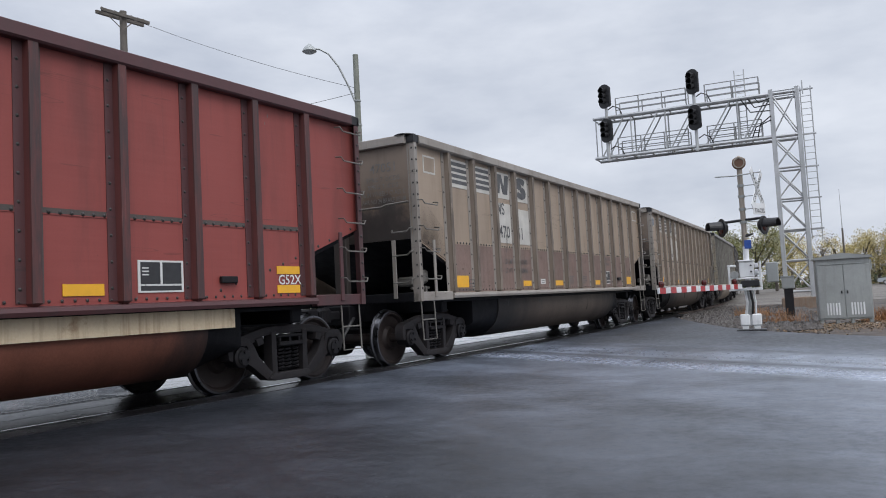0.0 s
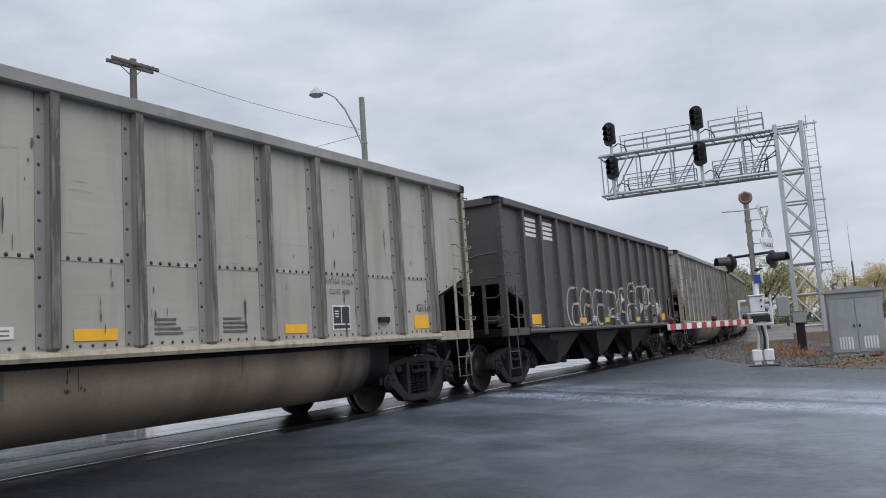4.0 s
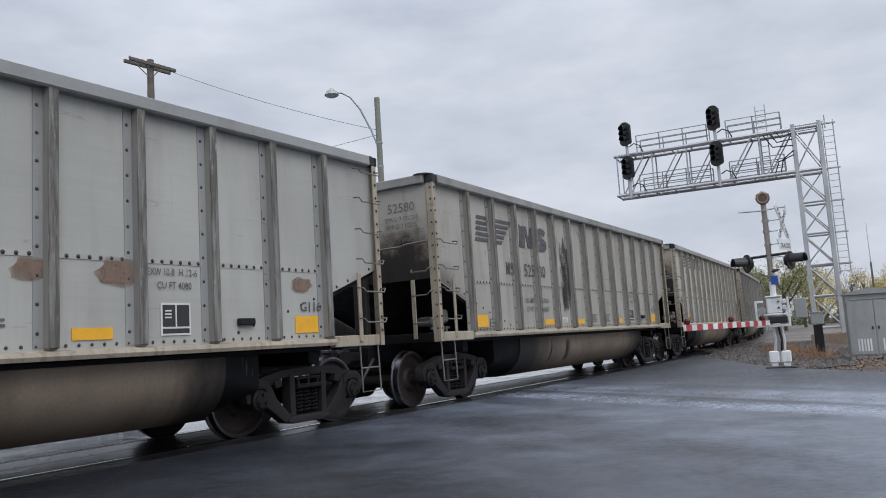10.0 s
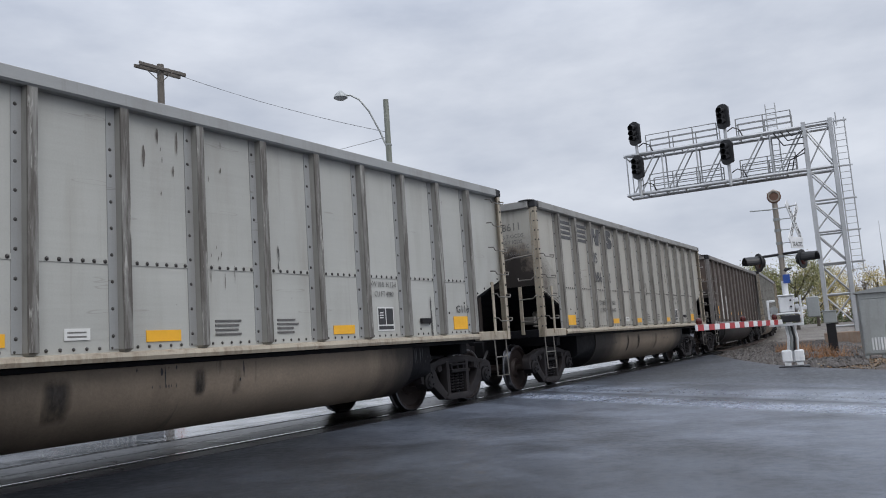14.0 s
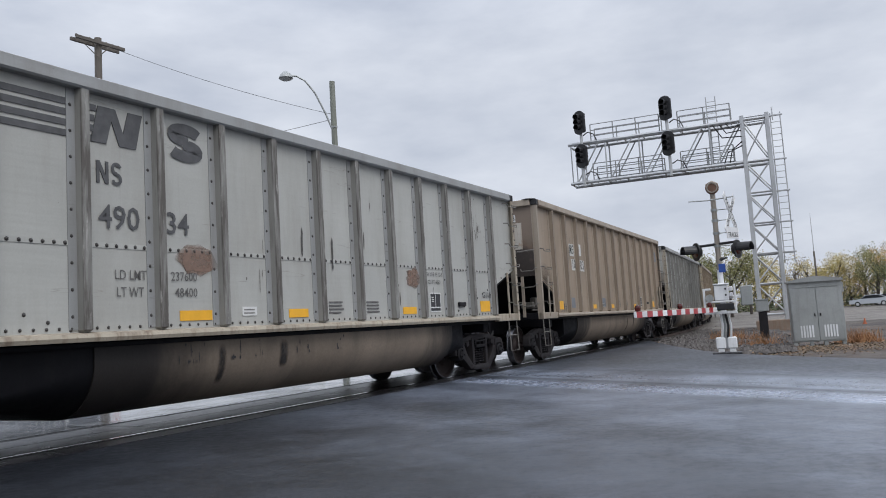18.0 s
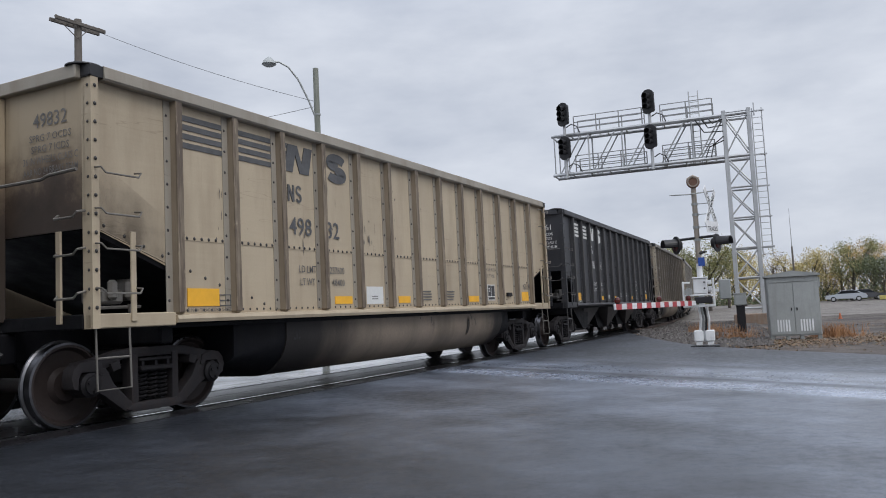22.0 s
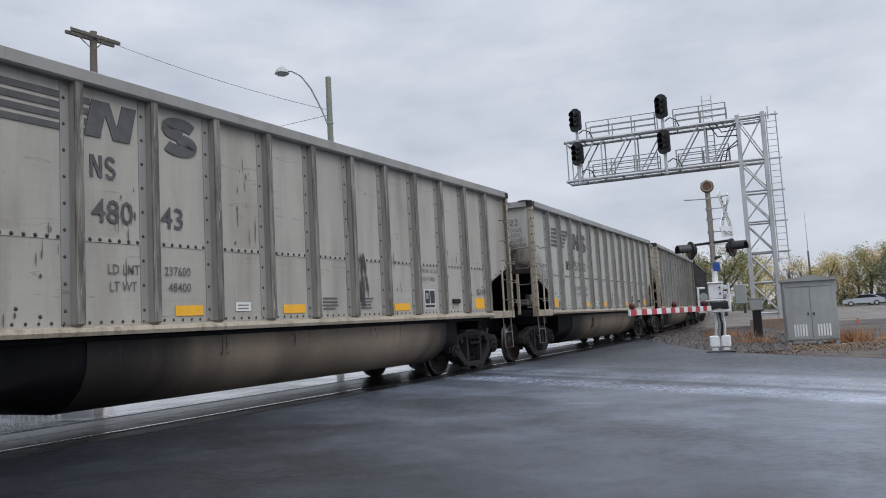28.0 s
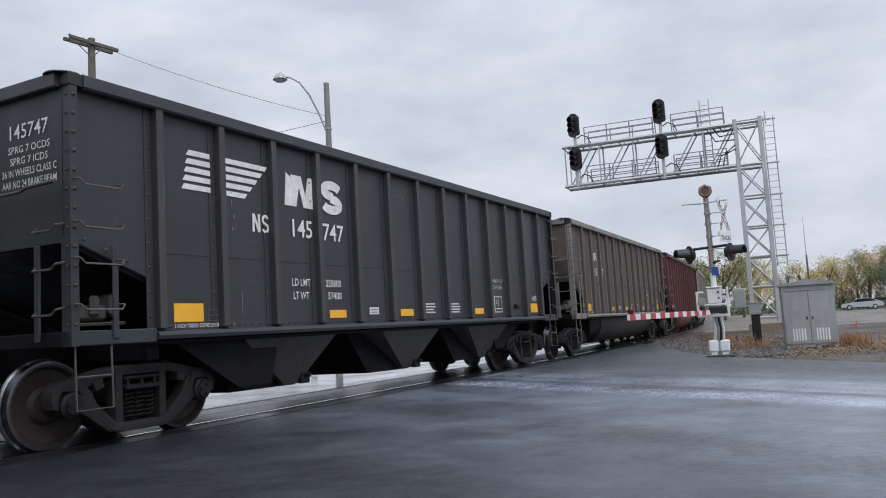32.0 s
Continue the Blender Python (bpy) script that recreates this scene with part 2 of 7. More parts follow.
def rib_paint(name, col, stain, pale, rough=0.55):
    """Rib paint: clean flanks; the proud face is scuffed, streaked with dirt and rust and worn pale in places."""
    m, t, s = base_material(name, rough)
    c0 = t.nodes.new("ShaderNodeTexCoord")
    sep = t.nodes.new("ShaderNodeSeparateXYZ")
    t.links.new(c0.outputs["Object"], sep.inputs[0])
    proud = t.nodes.new("ShaderNodeMapRange")
    for key, value in (("From Min", -1.575), ("From Max", -1.592), ("To Min", 0.0), ("To Max", 1.0)):
        proud.inputs[key].default_value = value
    t.links.new(sep.outputs["Y"], proud.inputs["Value"])
    cloud = noise_of(t, coords(t), 1.1, 5.0, 0.6)
    streak = noise_of(t, coords(t, (10.0, 10.0, 0.9)), 1.5, 5.0, 0.68)
    wear = noise_of(t, coords(t, (16.0, 16.0, 1.6)), 1.2, 4.0, 0.7)
    side = ramp(t, cloud, [(0.32, tuple(q * 0.78 for q in col)), (0.68, col)])
    side = blend(t, ramp(t, streak, [(0.55, 0.0), (0.80, 0.6)]), side, stain)
    face = blend(t, ramp(t, streak, [(0.34, 0.0), (0.58, 0.9)]), col, stain)
    face = blend(t, ramp(t, wear, [(0.60, 0.0), (0.68, 0.85)]), face, pale)
    t.links.new(blend(t, proud.outputs["Result"], side, face), s.inputs["Base Color"])
    bump(t, s, streak, 0.25, 0.01)
    return m


def tub_paint(name, col, soot, lead=-3.55, fade=2.0):
    """Belly tub paint: dusty brown, black with coal dust towards its two ends, stained in broad bands."""
    m, t, s = base_material(name, 0.62)
    s.inputs["Specular IOR Level"].default_value = 0.3
    v = coords(t, shift=False)
    cloud = noise_of(t, coords(t), 0.8, 5.0, 0.6)
    band = noise_of(t, coords(t, (1.0, 0.15, 0.25)), 1.3, 4.0, 0.6)
    lick = noise_of(t, coords(t, (2.4, 0.4, 0.8)), 1.0, 5.0, 0.62)
    fine = noise_of(t, v, 30.0, 3.0, 0.65)
    sep = t.nodes.new("ShaderNodeSeparateXYZ")
    t.links.new(v, sep.inputs[0])
    warp = t.nodes.new("ShaderNodeMath")
    warp.operation = "MULTIPLY_ADD"
    warp.inputs[1].default_value = 1.6
    t.links.new(lick, warp.inputs[0])
    t.links.new(sep.outputs["X"], warp.inputs[2])
    ends = []
    for a, b, first, last in ((lead + 1.25, lead + 1.25 + fade, 0.97, 0.0), (3.6, 5.0, 0.0, 0.97)):
        mr = t.nodes.new("ShaderNodeMapRange")
        mr.interpolation_type = "SMOOTHSTEP"
        for key, value in (("From Min", a), ("From Max", b), ("To Min", first), ("To Max", last)):
            mr.inputs[key].default_value = value
        t.links.new(warp.outputs[0], mr.inputs["Value"])
        ends.append(mr.outputs["Result"])
    c = ramp(t, cloud, [(0.30, tuple(q * 0.72 for q in col)), (0.70, tuple(q * 1.15 for q in col))])
    c = blend(t, ramp(t, band, [(0.50, 0.0), (0.66, 0.55)]), c, tuple(q * 0.45 for q in col))
    c = blend(t, ramp(t, noise_of(t, coords(t, (3.2, 0.3, 0.4)), 1.6, 5.0, 0.6), [(0.66, 0.0), (0.74, 0.55)]), c, soot)
    for e in ends:
        c = blend(t, e, c, soot)
    c = blend(t, 0.18, c, ramp(t, fine, [(0.3, 0.22), (0.7, 0.78)]), "OVERLAY")
    t.links.new(c, s.inputs["Base Color"])
    bump(t, s, fine, 0.2, 0.01)
    return m


def smear_material(name, col, most):
    """Coal dust smeared up a panel from its lower edge, thinning out to nothing."""
    m, t, s = base_material(name, 0.75)
    s.inputs["Base Color"].default_value = (*col, 1)
    c = t.nodes.new("ShaderNodeTexCoord")
    sep = t.nodes.new("ShaderNodeSeparateXYZ")
    t.links.new(c.outputs["Generated"], sep.inputs[0])
    n = noise_of(t, coords(t, (1.5, 1.5, 0.9)), 1.4, 6.0, 0.66)
    up = ramp(t, sep.outputs["Z"], [(0.0, 1.0), (0.30, 0.85), (0.95, 0.0)])
    side = ramp(t, sep.outputs["X"], [(0.0, 1.0), (0.55, 0.75), (1.0, 0.25)])
    both = blend(t, 1.0, up, side, "MULTIPLY")
    both = blend(t, 1.0, both, ramp(t, n, [(0.30, 0.15), (0.62, 1.0)]), "MULTIPLY")
    t.links.new(ramp(t, both, [(0.06, 0.0), (0.75, most)]), s.inputs["Alpha"])
    return m


def run_material(name, col, stretch=(16.0, 16.0, 2.6), most=0.85, lo=0.28, hi=0.42):
    """A dried run of soot: ragged, thinning out to its edges, bare paint showing through."""
    m, t, s = base_material(name, 0.6)
    s.inputs["Base Color"].default_value = (*col, 1)
    c = t.nodes.new("ShaderNodeTexCoord")
    sep = t.nodes.new("ShaderNodeSeparateXYZ")
    t.links.new(c.outputs["Generated"], sep.inputs[0])
    side = ramp(t, sep.outputs["X"], [(0.0, 0.0), (0.35, 1.0), (0.65, 1.0), (1.0, 0.0)])
    end = ramp(t, sep.outputs["Z"], [(0.0, 0.0), (0.22, 1.0), (0.75, 0.9), (1.0, 0.0)])
    n = noise_of(t, coords(t, stretch), 1.2, 6.0, 0.62)
    cover = blend(t, 1.0, side, end, "MULTIPLY")
    both = blend(t, 1.0, ramp(t, n, [(0.30, 0.0), (0.70, 1.0)]), cover, "MULTIPLY")
    s_alpha = ramp(t, both, [(lo, 0.0), (hi, 1.0)])
    half = blend(t, 1.0, s_alpha, ramp(t, cover, [(0.05, 0.0), (0.3, most)]), "MULTIPLY")
    t.links.new(half, s.inputs["Alpha"])
    return m


def plain(name, col, rough=0.5, metal=0.0, vary=0.2, scale=12.0, bumpy=0.1):
    m, t, s = base_material(name, rough, metal)
    v = coords(t)
    n = noise_of(t, v, scale, 5.0, 0.6)
    t.links.new(ramp(t, n, [(0.3, tuple(c * (1 - vary) for c in col)), (0.7, tuple(min(1, c * (1 + vary)) for c in col))]), s.inputs["Base Color"])
    t.links.new(ramp(t, noise_of(t, v, scale * 0.4), [(0.3, max(0.02, rough - 0.1)), (0.7, min(1, rough + 0.1))]), s.inputs["Roughness"])
    bump(t, s, n, bumpy, 0.01)
    return m


M_MAST = weathered("tan_weathered_mast", (0.30, 0.265, 0.225), (0.16, 0.12, 0.09), 0.5, 0.5, 0.5, 0.2, 30.0, 0.0)
M_SILL = weathered("brown_stained_sill_paint", (0.36, 0.315, 0.245), (0.12, 0.072, 0.042), 0.8, 0.75)
SOOT = (0.022, 0.020, 0.020)
EARTH = (0.10, 0.075, 0.055)
PAINT = {
    "grey": car_paint("pale_grey_car_paint", (0.372, 0.358, 0.320), (0.165, 0.140, 0.112), 0.60),
    "grey_clean": car_paint("light_grey_car_paint", (0.402, 0.402, 0.376), (0.215, 0.190, 0.155), 0.42),
    "grey_pale": car_paint("cream_grey_car_paint", (0.490, 0.476, 0.425), (0.215, 0.170, 0.125), 0.45),
    "grey_dull": car_paint("dull_brown_grey_car_paint", (0.195, 0.166, 0.134), (0.085, 0.066, 0.050), 0.75),
    "taupe": car_paint("taupe_car_paint", (0.325, 0.252, 0.190), (0.115, 0.084, 0.064), 0.45),
    "clay": car_paint("clay_brown_car_paint", (0.300, 0.236, 0.176), (0.165, 0.122, 0.088), 0.30),
    "tan": car_paint("tan_car_paint", (0.42, 0.345, 0.245), (0.19, 0.14, 0.095), 0.45),
    "brown": car_paint("dark_brown_car_paint", (0.082, 0.060, 0.052), (0.035, 0.027, 0.026), 0.5),
    "red": car_paint("oxide_red_car_paint", (0.270, 0.062, 0.053), (0.080, 0.038, 0.036), 0.55),
    "black": car_paint("black_car_paint", (0.034, 0.035, 0.040), (0.066, 0.062, 0.062), 0.5, 0.45),
    "graphite": car_paint("sooty_black_car_paint", (0.076, 0.072, 0.070), (0.110, 0.100, 0.090), 0.45, 0.5),
}
RIBS = {
    "grey": rib_paint("grimy_grey_rib_paint", (0.250, 0.238, 0.212), (0.060, 0.051, 0.045), (0.36, 0.35, 0.32)),
    "grey_clean": rib_paint("grey_rib_paint", (0.262, 0.258, 0.240), (0.070, 0.059, 0.050), (0.40, 0.39, 0.36)),
    "grey_pale": rib_paint("warm_grey_rib_paint", (0.300, 0.288, 0.255), (0.086, 0.067, 0.052), (0.44, 0.42, 0.37)),
    "grey_dull": rib_paint("dull_grey_rib_paint", (0.125, 0.106, 0.086), (0.048, 0.038, 0.031), (0.24, 0.205, 0.165)),
    "taupe": rib_paint("taupe_rib_paint", (0.225, 0.182, 0.145), (0.085, 0.064, 0.050), (0.33, 0.27, 0.21)),
    "clay": rib_paint("clay_brown_rib_paint", (0.275, 0.220, 0.166), (0.170, 0.128, 0.094), (0.34, 0.28, 0.22)),
    "tan": rib_paint("tan_rib_paint", (0.250, 0.200, 0.142), (0.085, 0.060, 0.043), (0.38, 0.31, 0.22)),
    "brown": rib_paint("pale_edged_rib_paint", (0.085, 0.066, 0.058), (0.100, 0.085, 0.076), (0.34, 0.32, 0.30)),
    "red": rib_paint("dark_red_rib_paint", (0.120, 0.036, 0.033), (0.048, 0.030, 0.030), (0.15, 0.06, 0.055)),
    "black": rib_paint("black_rib_paint", (0.032, 0.032, 0.036), (0.055, 0.050, 0.048), (0.09, 0.09, 0.09)),
    "graphite": rib_paint("sooty_rib_paint", (0.070, 0.066, 0.065), (0.100, 0.090, 0.082), (0.14, 0.135, 0.13)),
}
CHORD = {}
for key, col, grime in (
        ("grey", (0.250, 0.248, 0.238), (0.115, 0.10, 0.085)), ("grey_clean", (0.285, 0.29, 0.288), (0.16, 0.145, 0.125)), ("grey_pale", (0.30, 0.295, 0.28), (0.125, 0.105, 0.085)),
        ("grey_dull", (0.20, 0.185, 0.165), (0.085, 0.068, 0.055)), ("taupe", (0.29, 0.262, 0.235), (0.13, 0.10, 0.08)), ("clay", (0.33, 0.28, 0.225), (0.17, 0.13, 0.10)),
        ("tan", (0.29, 0.26, 0.215), (0.14, 0.105, 0.075)), ("brown", (0.19, 0.178, 0.168), (0.075, 0.062, 0.055)), ("red", (0.085, 0.035, 0.037), (0.05, 0.045, 0.045))):
    CHORD[key] = car_paint(key + "_top_chord_paint", col, grime, 0.6)
CHORD.update(black=PAINT["black"], graphite=PAINT["graphite"])
TUBS = {
    "grey": tub_paint("sooty_grey_tub_paint", (0.225, 0.180, 0.138), (0.016, 0.014, 0.014)),
    "taupe": tub_paint("sooty_taupe_tub_paint", (0.105, 0.082, 0.068), (0.016, 0.014, 0.014)),
    "brown": tub_paint("sooty_brown_tub_paint", (0.046, 0.039, 0.038), (0.014, 0.012, 0.012), -3.55, 2.6),
    "red": tub_paint("rusty_red_tub_paint", (0.170, 0.062, 0.040), (0.020, 0.014, 0.013)),
    "clay": tub_paint("dusty_clay_tub_paint", (0.240, 0.190, 0.146), (0.030, 0.024, 0.020), -3.75, 0.9),
    "black": weathered("sooty_hopper_paint", (0.055, 0.050, 0.048), (0.09, 0.078, 0.068), 0.5, 0.5),
}
TUBS.update(grey_clean=TUBS["grey"], grey_pale=TUBS["grey"], grey_dull=TUBS["grey"], tan=TUBS["grey"], graphite=TUBS["black"])
# one near-black tone for slope sheets, floor, tub ends and underframe
M_UNDER = weathered("near_black_underframe_steel", (0.007, 0.007, 0.009), (0.014, 0.013, 0.013), 0.5, 0.5, 0.6, 0.0, 30.0, 0.3, 0.15)
M_TRUCK = weathered("dusty_cast_steel", (0.016, 0.015, 0.017), (0.034, 0.027, 0.024), 0.4, 0.5, 0.55, 0.0, 30.0, 0.5, 0.2)
M_WHEEL = weathered("rusty_wheel_steel", (0.036, 0.027, 0.025), (0.016, 0.014, 0.014), 0.3, 0.6, 0.55, 0.0, 30.0, 0.5, 0.25)
M_FRAME = weathered("dusty_dark_casting", (0.025, 0.0225, 0.024), (0.048, 0.034, 0.028), 0.3, 0.45, 0.6, 0.0, 30.0, 0.4, 0.2)
# dark colour holds the shade and reflection of the train's underside
M_PANEL = weathered("train_shaded_crossing_panel", (0.013, 0.012, 0.014), (0.022, 0.018, 0.017), 0.3, 0.4, 0.30, 0.0, 30.0, 0.3, 0.5)
M_TREAD = plain("worn_wheel_tread", (0.14, 0.14, 0.15), 0.34, 1.0, 0.15, 20)
M_CAP = plain("black_rubber_edge", (0.015, 0.015, 0.017), 0.55)
M_ROD = weathered("worn_grab_iron", (0.19, 0.178, 0.16), (0.06, 0.045, 0.036), 0.4, 0.5, 0.45, 0.4)
M_RIVET = plain("sooty_rivet_heads", (0.036, 0.032, 0.030), 0.6)
M_STAIN = plain("dried_soot_drip", (0.105, 0.092, 0.082), 0.6, 0.0, 0.35, 7)
M_TUBRUN = run_material("black_tub_run", (0.022, 0.019, 0.018), (2.2, 2.2, 0.7), 0.8, 0.12, 0.62)
M_RUN = run_material("dried_soot_run", (0.050, 0.046, 0.044), (11.0, 11.0, 2.2), 0.8, 0.24, 0.46)
M_SMEAR = [smear_material("coal_dust_smear", (0.050, 0.036, 0.027), 0.85), smear_material("thin_coal_dust_smear", (0.085, 0.062, 0.046), 0.6)]
M_PLUM = weathered("plum_brown_lower_paint", (0.20, 0.132, 0.108), (0.08, 0.06, 0.055), 0.5, 0.5)
M_GALVDARK = plain("weathered_galvanised_rail", (0.23, 0.235, 0.24), 0.5, 0.4, 0.2, 9)
M_RUSTBLUR = base_material("soft_rust_blotch", 0.65)[0]
blur_tree = M_RUSTBLUR.node_tree
blur_tree.nodes["Principled BSDF"].inputs["Base Color"].default_value = (0.25, 0.165, 0.125, 1)
blur_at = blur_tree.nodes.new("ShaderNodeTexCoord")
blur_sep = blur_tree.nodes.new("ShaderNodeSeparateXYZ")
blur_tree.links.new(blur_at.outputs["Generated"], blur_sep.inputs[0])
blur_side = ramp(blur_tree, blur_sep.outputs["X"], [(0.0, 0.0), (0.22, 0.9), (0.78, 0.9), (1.0, 0.0)])
blur_high = ramp(blur_tree, blur_sep.outputs["Z"], [(0.0, 0.0), (0.22, 0.9), (0.78, 0.9), (1.0, 0.0)])
blur_spot = ramp(blur_tree, noise_of(blur_tree, coords(blur_tree), 4.0, 5.0, 0.6), [(0.30, 0.45), (0.60, 1.0)])
blur_tree.links.new(blend(blur_tree, 1.0, blend(blur_tree, 1.0, blur_side, blur_high, "MULTIPLY"), blur_spot, "MULTIPLY"), blur_tree.nodes["Principled BSDF"].inputs["Alpha"])
M_OFFWHITE = plain("aged_white_patch", (0.50, 0.48, 0.44), 0.6, 0.0, 0.12, 4)
M_RUSTYWHITE = weathered("rust_washed_white_panel", (0.46, 0.43, 0.38), (0.26, 0.15, 0.075), 0.9, 0.8, 0.6, 0.0, 30.0, 0.0)
M_SPRAY = plain("thin_white_spray_paint", (0.56, 0.56, 0.52), 0.6, 0.0, 0.12, 4)
spray_tree = M_SPRAY.node_tree
spray_tree.links.new(ramp(spray_tree, noise_of(spray_tree, coords(spray_tree), 3.0, 4.0, 0.6), [(0.30, 0.40), (0.62, 0.92)]), spray_tree.nodes["Principled BSDF"].inputs["Alpha"])
M_YELLOW = plain("yellow_reflective_tape", (0.78, 0.40, 0.025), 0.45, 0.0, 0.08, 6)
M_WHITE = plain("white_stencil_paint", (0.66, 0.66, 0.64), 0.55, 0.0, 0.15, 9)
M_DARK = plain("charcoal_stencil_paint", (0.075, 0.075, 0.078), 0.55, 0.0, 0.25, 9)
M_FADED = plain("faded_grey_stencil_paint", (0.145, 0.138, 0.13), 0.6, 0.0, 0.3, 9)
M_GHOST = plain("ghost_of_old_paint", (0.125, 0.080, 0.066), 0.6, 0.0, 0.2, 5)
M_SMALLINK = plain("worn_small_stencil_paint", (0.105, 0.10, 0.097), 0.6, 0.0, 0.3, 9)
M_LABEL = plain("white_paper_label", (0.62, 0.62, 0.60), 0.5, 0.0, 0.06, 9)
M_INK = plain("black_label_ink", (0.03, 0.03, 0.032), 0.5)
M_BLUEGREY = plain("slate_patch_paint", (0.16, 0.175, 0.20), 0.5, 0.0, 0.15, 5)
M_GALV = weathered("galvanised_steel", (0.47, 0.48, 0.49), (0.30, 0.30, 0.30), 0.4, 0.3, 0.42, 0.55, 18, 0.0)
M_SILVER = weathered("silver_cabinet_paint", (0.31, 0.325, 0.32), (0.21, 0.215, 0.205), 0.5, 0.4, 0.42, 0.25, 30.0, 0.0)
M_BLACK = plain("matt_black_paint", (0.009, 0.009, 0.011), 0.5)
M_LENS = plain("dark_red_signal_glass", (0.07, 0.012, 0.010), 0.15, 0.0, 0.1)
M_DARKLENS = plain("unlit_signal_glass", (0.016, 0.016, 0.018), 0.12, 0.0, 0.1)
M_WHITEPAINT = weathered("white_gate_paint", (0.68, 0.69, 0.70), (0.35, 0.34, 0.33), 0.3, 0.3, 0.45, 0.0, 30.0, 0.0)
M_REDPAINT = plain("red_reflective_sheet", (0.38, 0.034, 0.040), 0.4, 0.0, 0.12)
M_RUSTY = weathered("rust_brown_steel", (0.14, 0.075, 0.05), (0.07, 0.04, 0.03), 0.4, 0.5, 0.7)
M_RAILHEAD = plain("polished_rail_head", (0.50, 0.51, 0.54), 0.06, 1.0, 0.1, 8, 0.0)
M_RAIL = weathered("rusty_rail_web", (0.085, 0.055, 0.042), (0.05, 0.035, 0.03), 0.3, 0.5, 0.7)
M_WOOD = weathered("weathered_pole_timber", (0.13, 0.115, 0.10), (0.07, 0.06, 0.05), 0.6, 0.4, 0.8)
M_GREENWOOD = weathered("greenish_pole_timber", (0.20, 0.21, 0.18), (0.12, 0.13, 0.11), 0.5, 0.4, 0.75)
M_CONCRETE = weathered("stained_concrete", (0.34, 0.32, 0.29), (0.17, 0.12, 0.085), 0.4, 0.5, 0.85)
M_FOOTING = weathered("rust_stained_concrete", (0.23, 0.175, 0.135), (0.17, 0.085, 0.045), 0.7, 0.8, 0.85)
M_RUBBER = plain("black_rubber_hose", (0.013, 0.013, 0.014), 0.45)
M_WIRE = plain("dark_cable", (0.03, 0.03, 0.033), 0.5)


# ---- painted words ----
GLYPHS = {}


def text_mesh(body, bold=0.0):
    """The built-in font's outline of a word, flat, 1 high, its width with it."""
    if (body, bold) not in GLYPHS:
        cu = bpy.data.curves.new("word", "FONT")
        cu.body, cu.size, cu.offset, cu.resolution_u = body, 1.0, bold, 2
        ob = bpy.data.objects.new("word", cu)
        scene.collection.objects.link(ob)
        me = bpy.data.meshes.new_from_object(ob.evaluated_get(bpy.context.evaluated_depsgraph_get()))
        bpy.data.objects.remove(ob)
        bpy.data.curves.remove(cu)
        vs = [tuple(v.co) for v in me.vertices]
        fs = [tuple(p.vertices) for p in me.polygons]
        bpy.data.meshes.remove(me)
        lo, hi = min(v[0] for v in vs), max(v[0] for v in vs)
        GLYPHS[body, bold] = ([(v[0] - lo, v[1]) for v in vs], fs, hi - lo)
    return GLYPHS[body, bold]


def lettering(body, height, material, parent, x, z, y, wide=0.0, bold=0.015, name="lettering", m=None):
    """Painted letters on a face that looks towards -y: lower left at x, z; capitals of that height; optional full width."""
    vs, fs, w = text_mesh(body, bold)
    k = height / 0.69
    kx = wide / w if wide else k
    sh = Shape().add([(x + v[0] * kx, y, z + v[1] * k) for v in vs], fs)
    me = bpy.data.meshes.new(name)
    me.from_pydata(sh.v, [], sh.f)
    ob = part(name, me, material, parent, m=m)
    if name in ("end_writing", "small_writing"):
        ob["kind"] = "stuff"
    return ob


CARS = [  # kind, finish, number, marking, metres along the track of its leading end at the start
    ("g", "red", None, "bare", -4.24),
    ("g", "taupe", ("470", "51"), "patched", 10.88),
    ("g", "taupe", ("466", "53"), "patched", 25.96),
    ("g", "grey", ("483", "11"), "bars", 41.04),
    ("h", "graphite", None, "graffiti", 56.08),
    ("g", "grey_clean", ("533", "99"), "wing", 71.23),
    ("g", "grey", ("488", "29"), "bars", 86.35),
    ("g", "grey_clean", ("486", "29"), "bars", 101.45),
    ("g", "grey", ("525", "80"), "wing", 116.57),
    ("g", "grey_pale", ("475", "67"), "bars", 131.66),
    ("g", "grey_clean", ("487", "12"), "bars", 146.85),
    ("g", "grey", ("486", "11"), "bars", 161.94),
    ("s", "brown", ("10", "405"), "panel", 177.16),
    ("g", "grey_clean", ("490", "34"), "bars", 192.22),
    ("n", "clay", ("10", "703"), "plates", 207.28),
    ("g", "grey_clean", ("526", "64"), "wing", 223.16),
    ("g", "tan", ("498", "32"), "bars", 238.15),
    ("h", "black", ("146", "561"), "bars", 253.29),
    ("g", "grey_dull", ("496", "40"), "bars", 268.39),
    ("g", "grey", ("484", "76"), "bars", 283.44),
    ("g", "grey", ("480", "43"), "bars", 298.52),
    ("g", "grey_clean", ("512", "22"), "wing", 313.61),
    ("g", "grey_clean", ("486", "33"), "bars", 328.65),
    ("h", "black", ("145", "747"), "wing", 343.74),
    ("g", "brown", ("10", "27"), "stencil", 358.89),
    ("g", "red", None, "bare", 373.99),
    ("g", "grey", None, "bars", 389.09),
    ("g", "grey_dull", None, "bars", 404.19),
]
for word in ("RAILROAD", "CROSSING", "TRACKS"):
    text_mesh(word, 0.015)
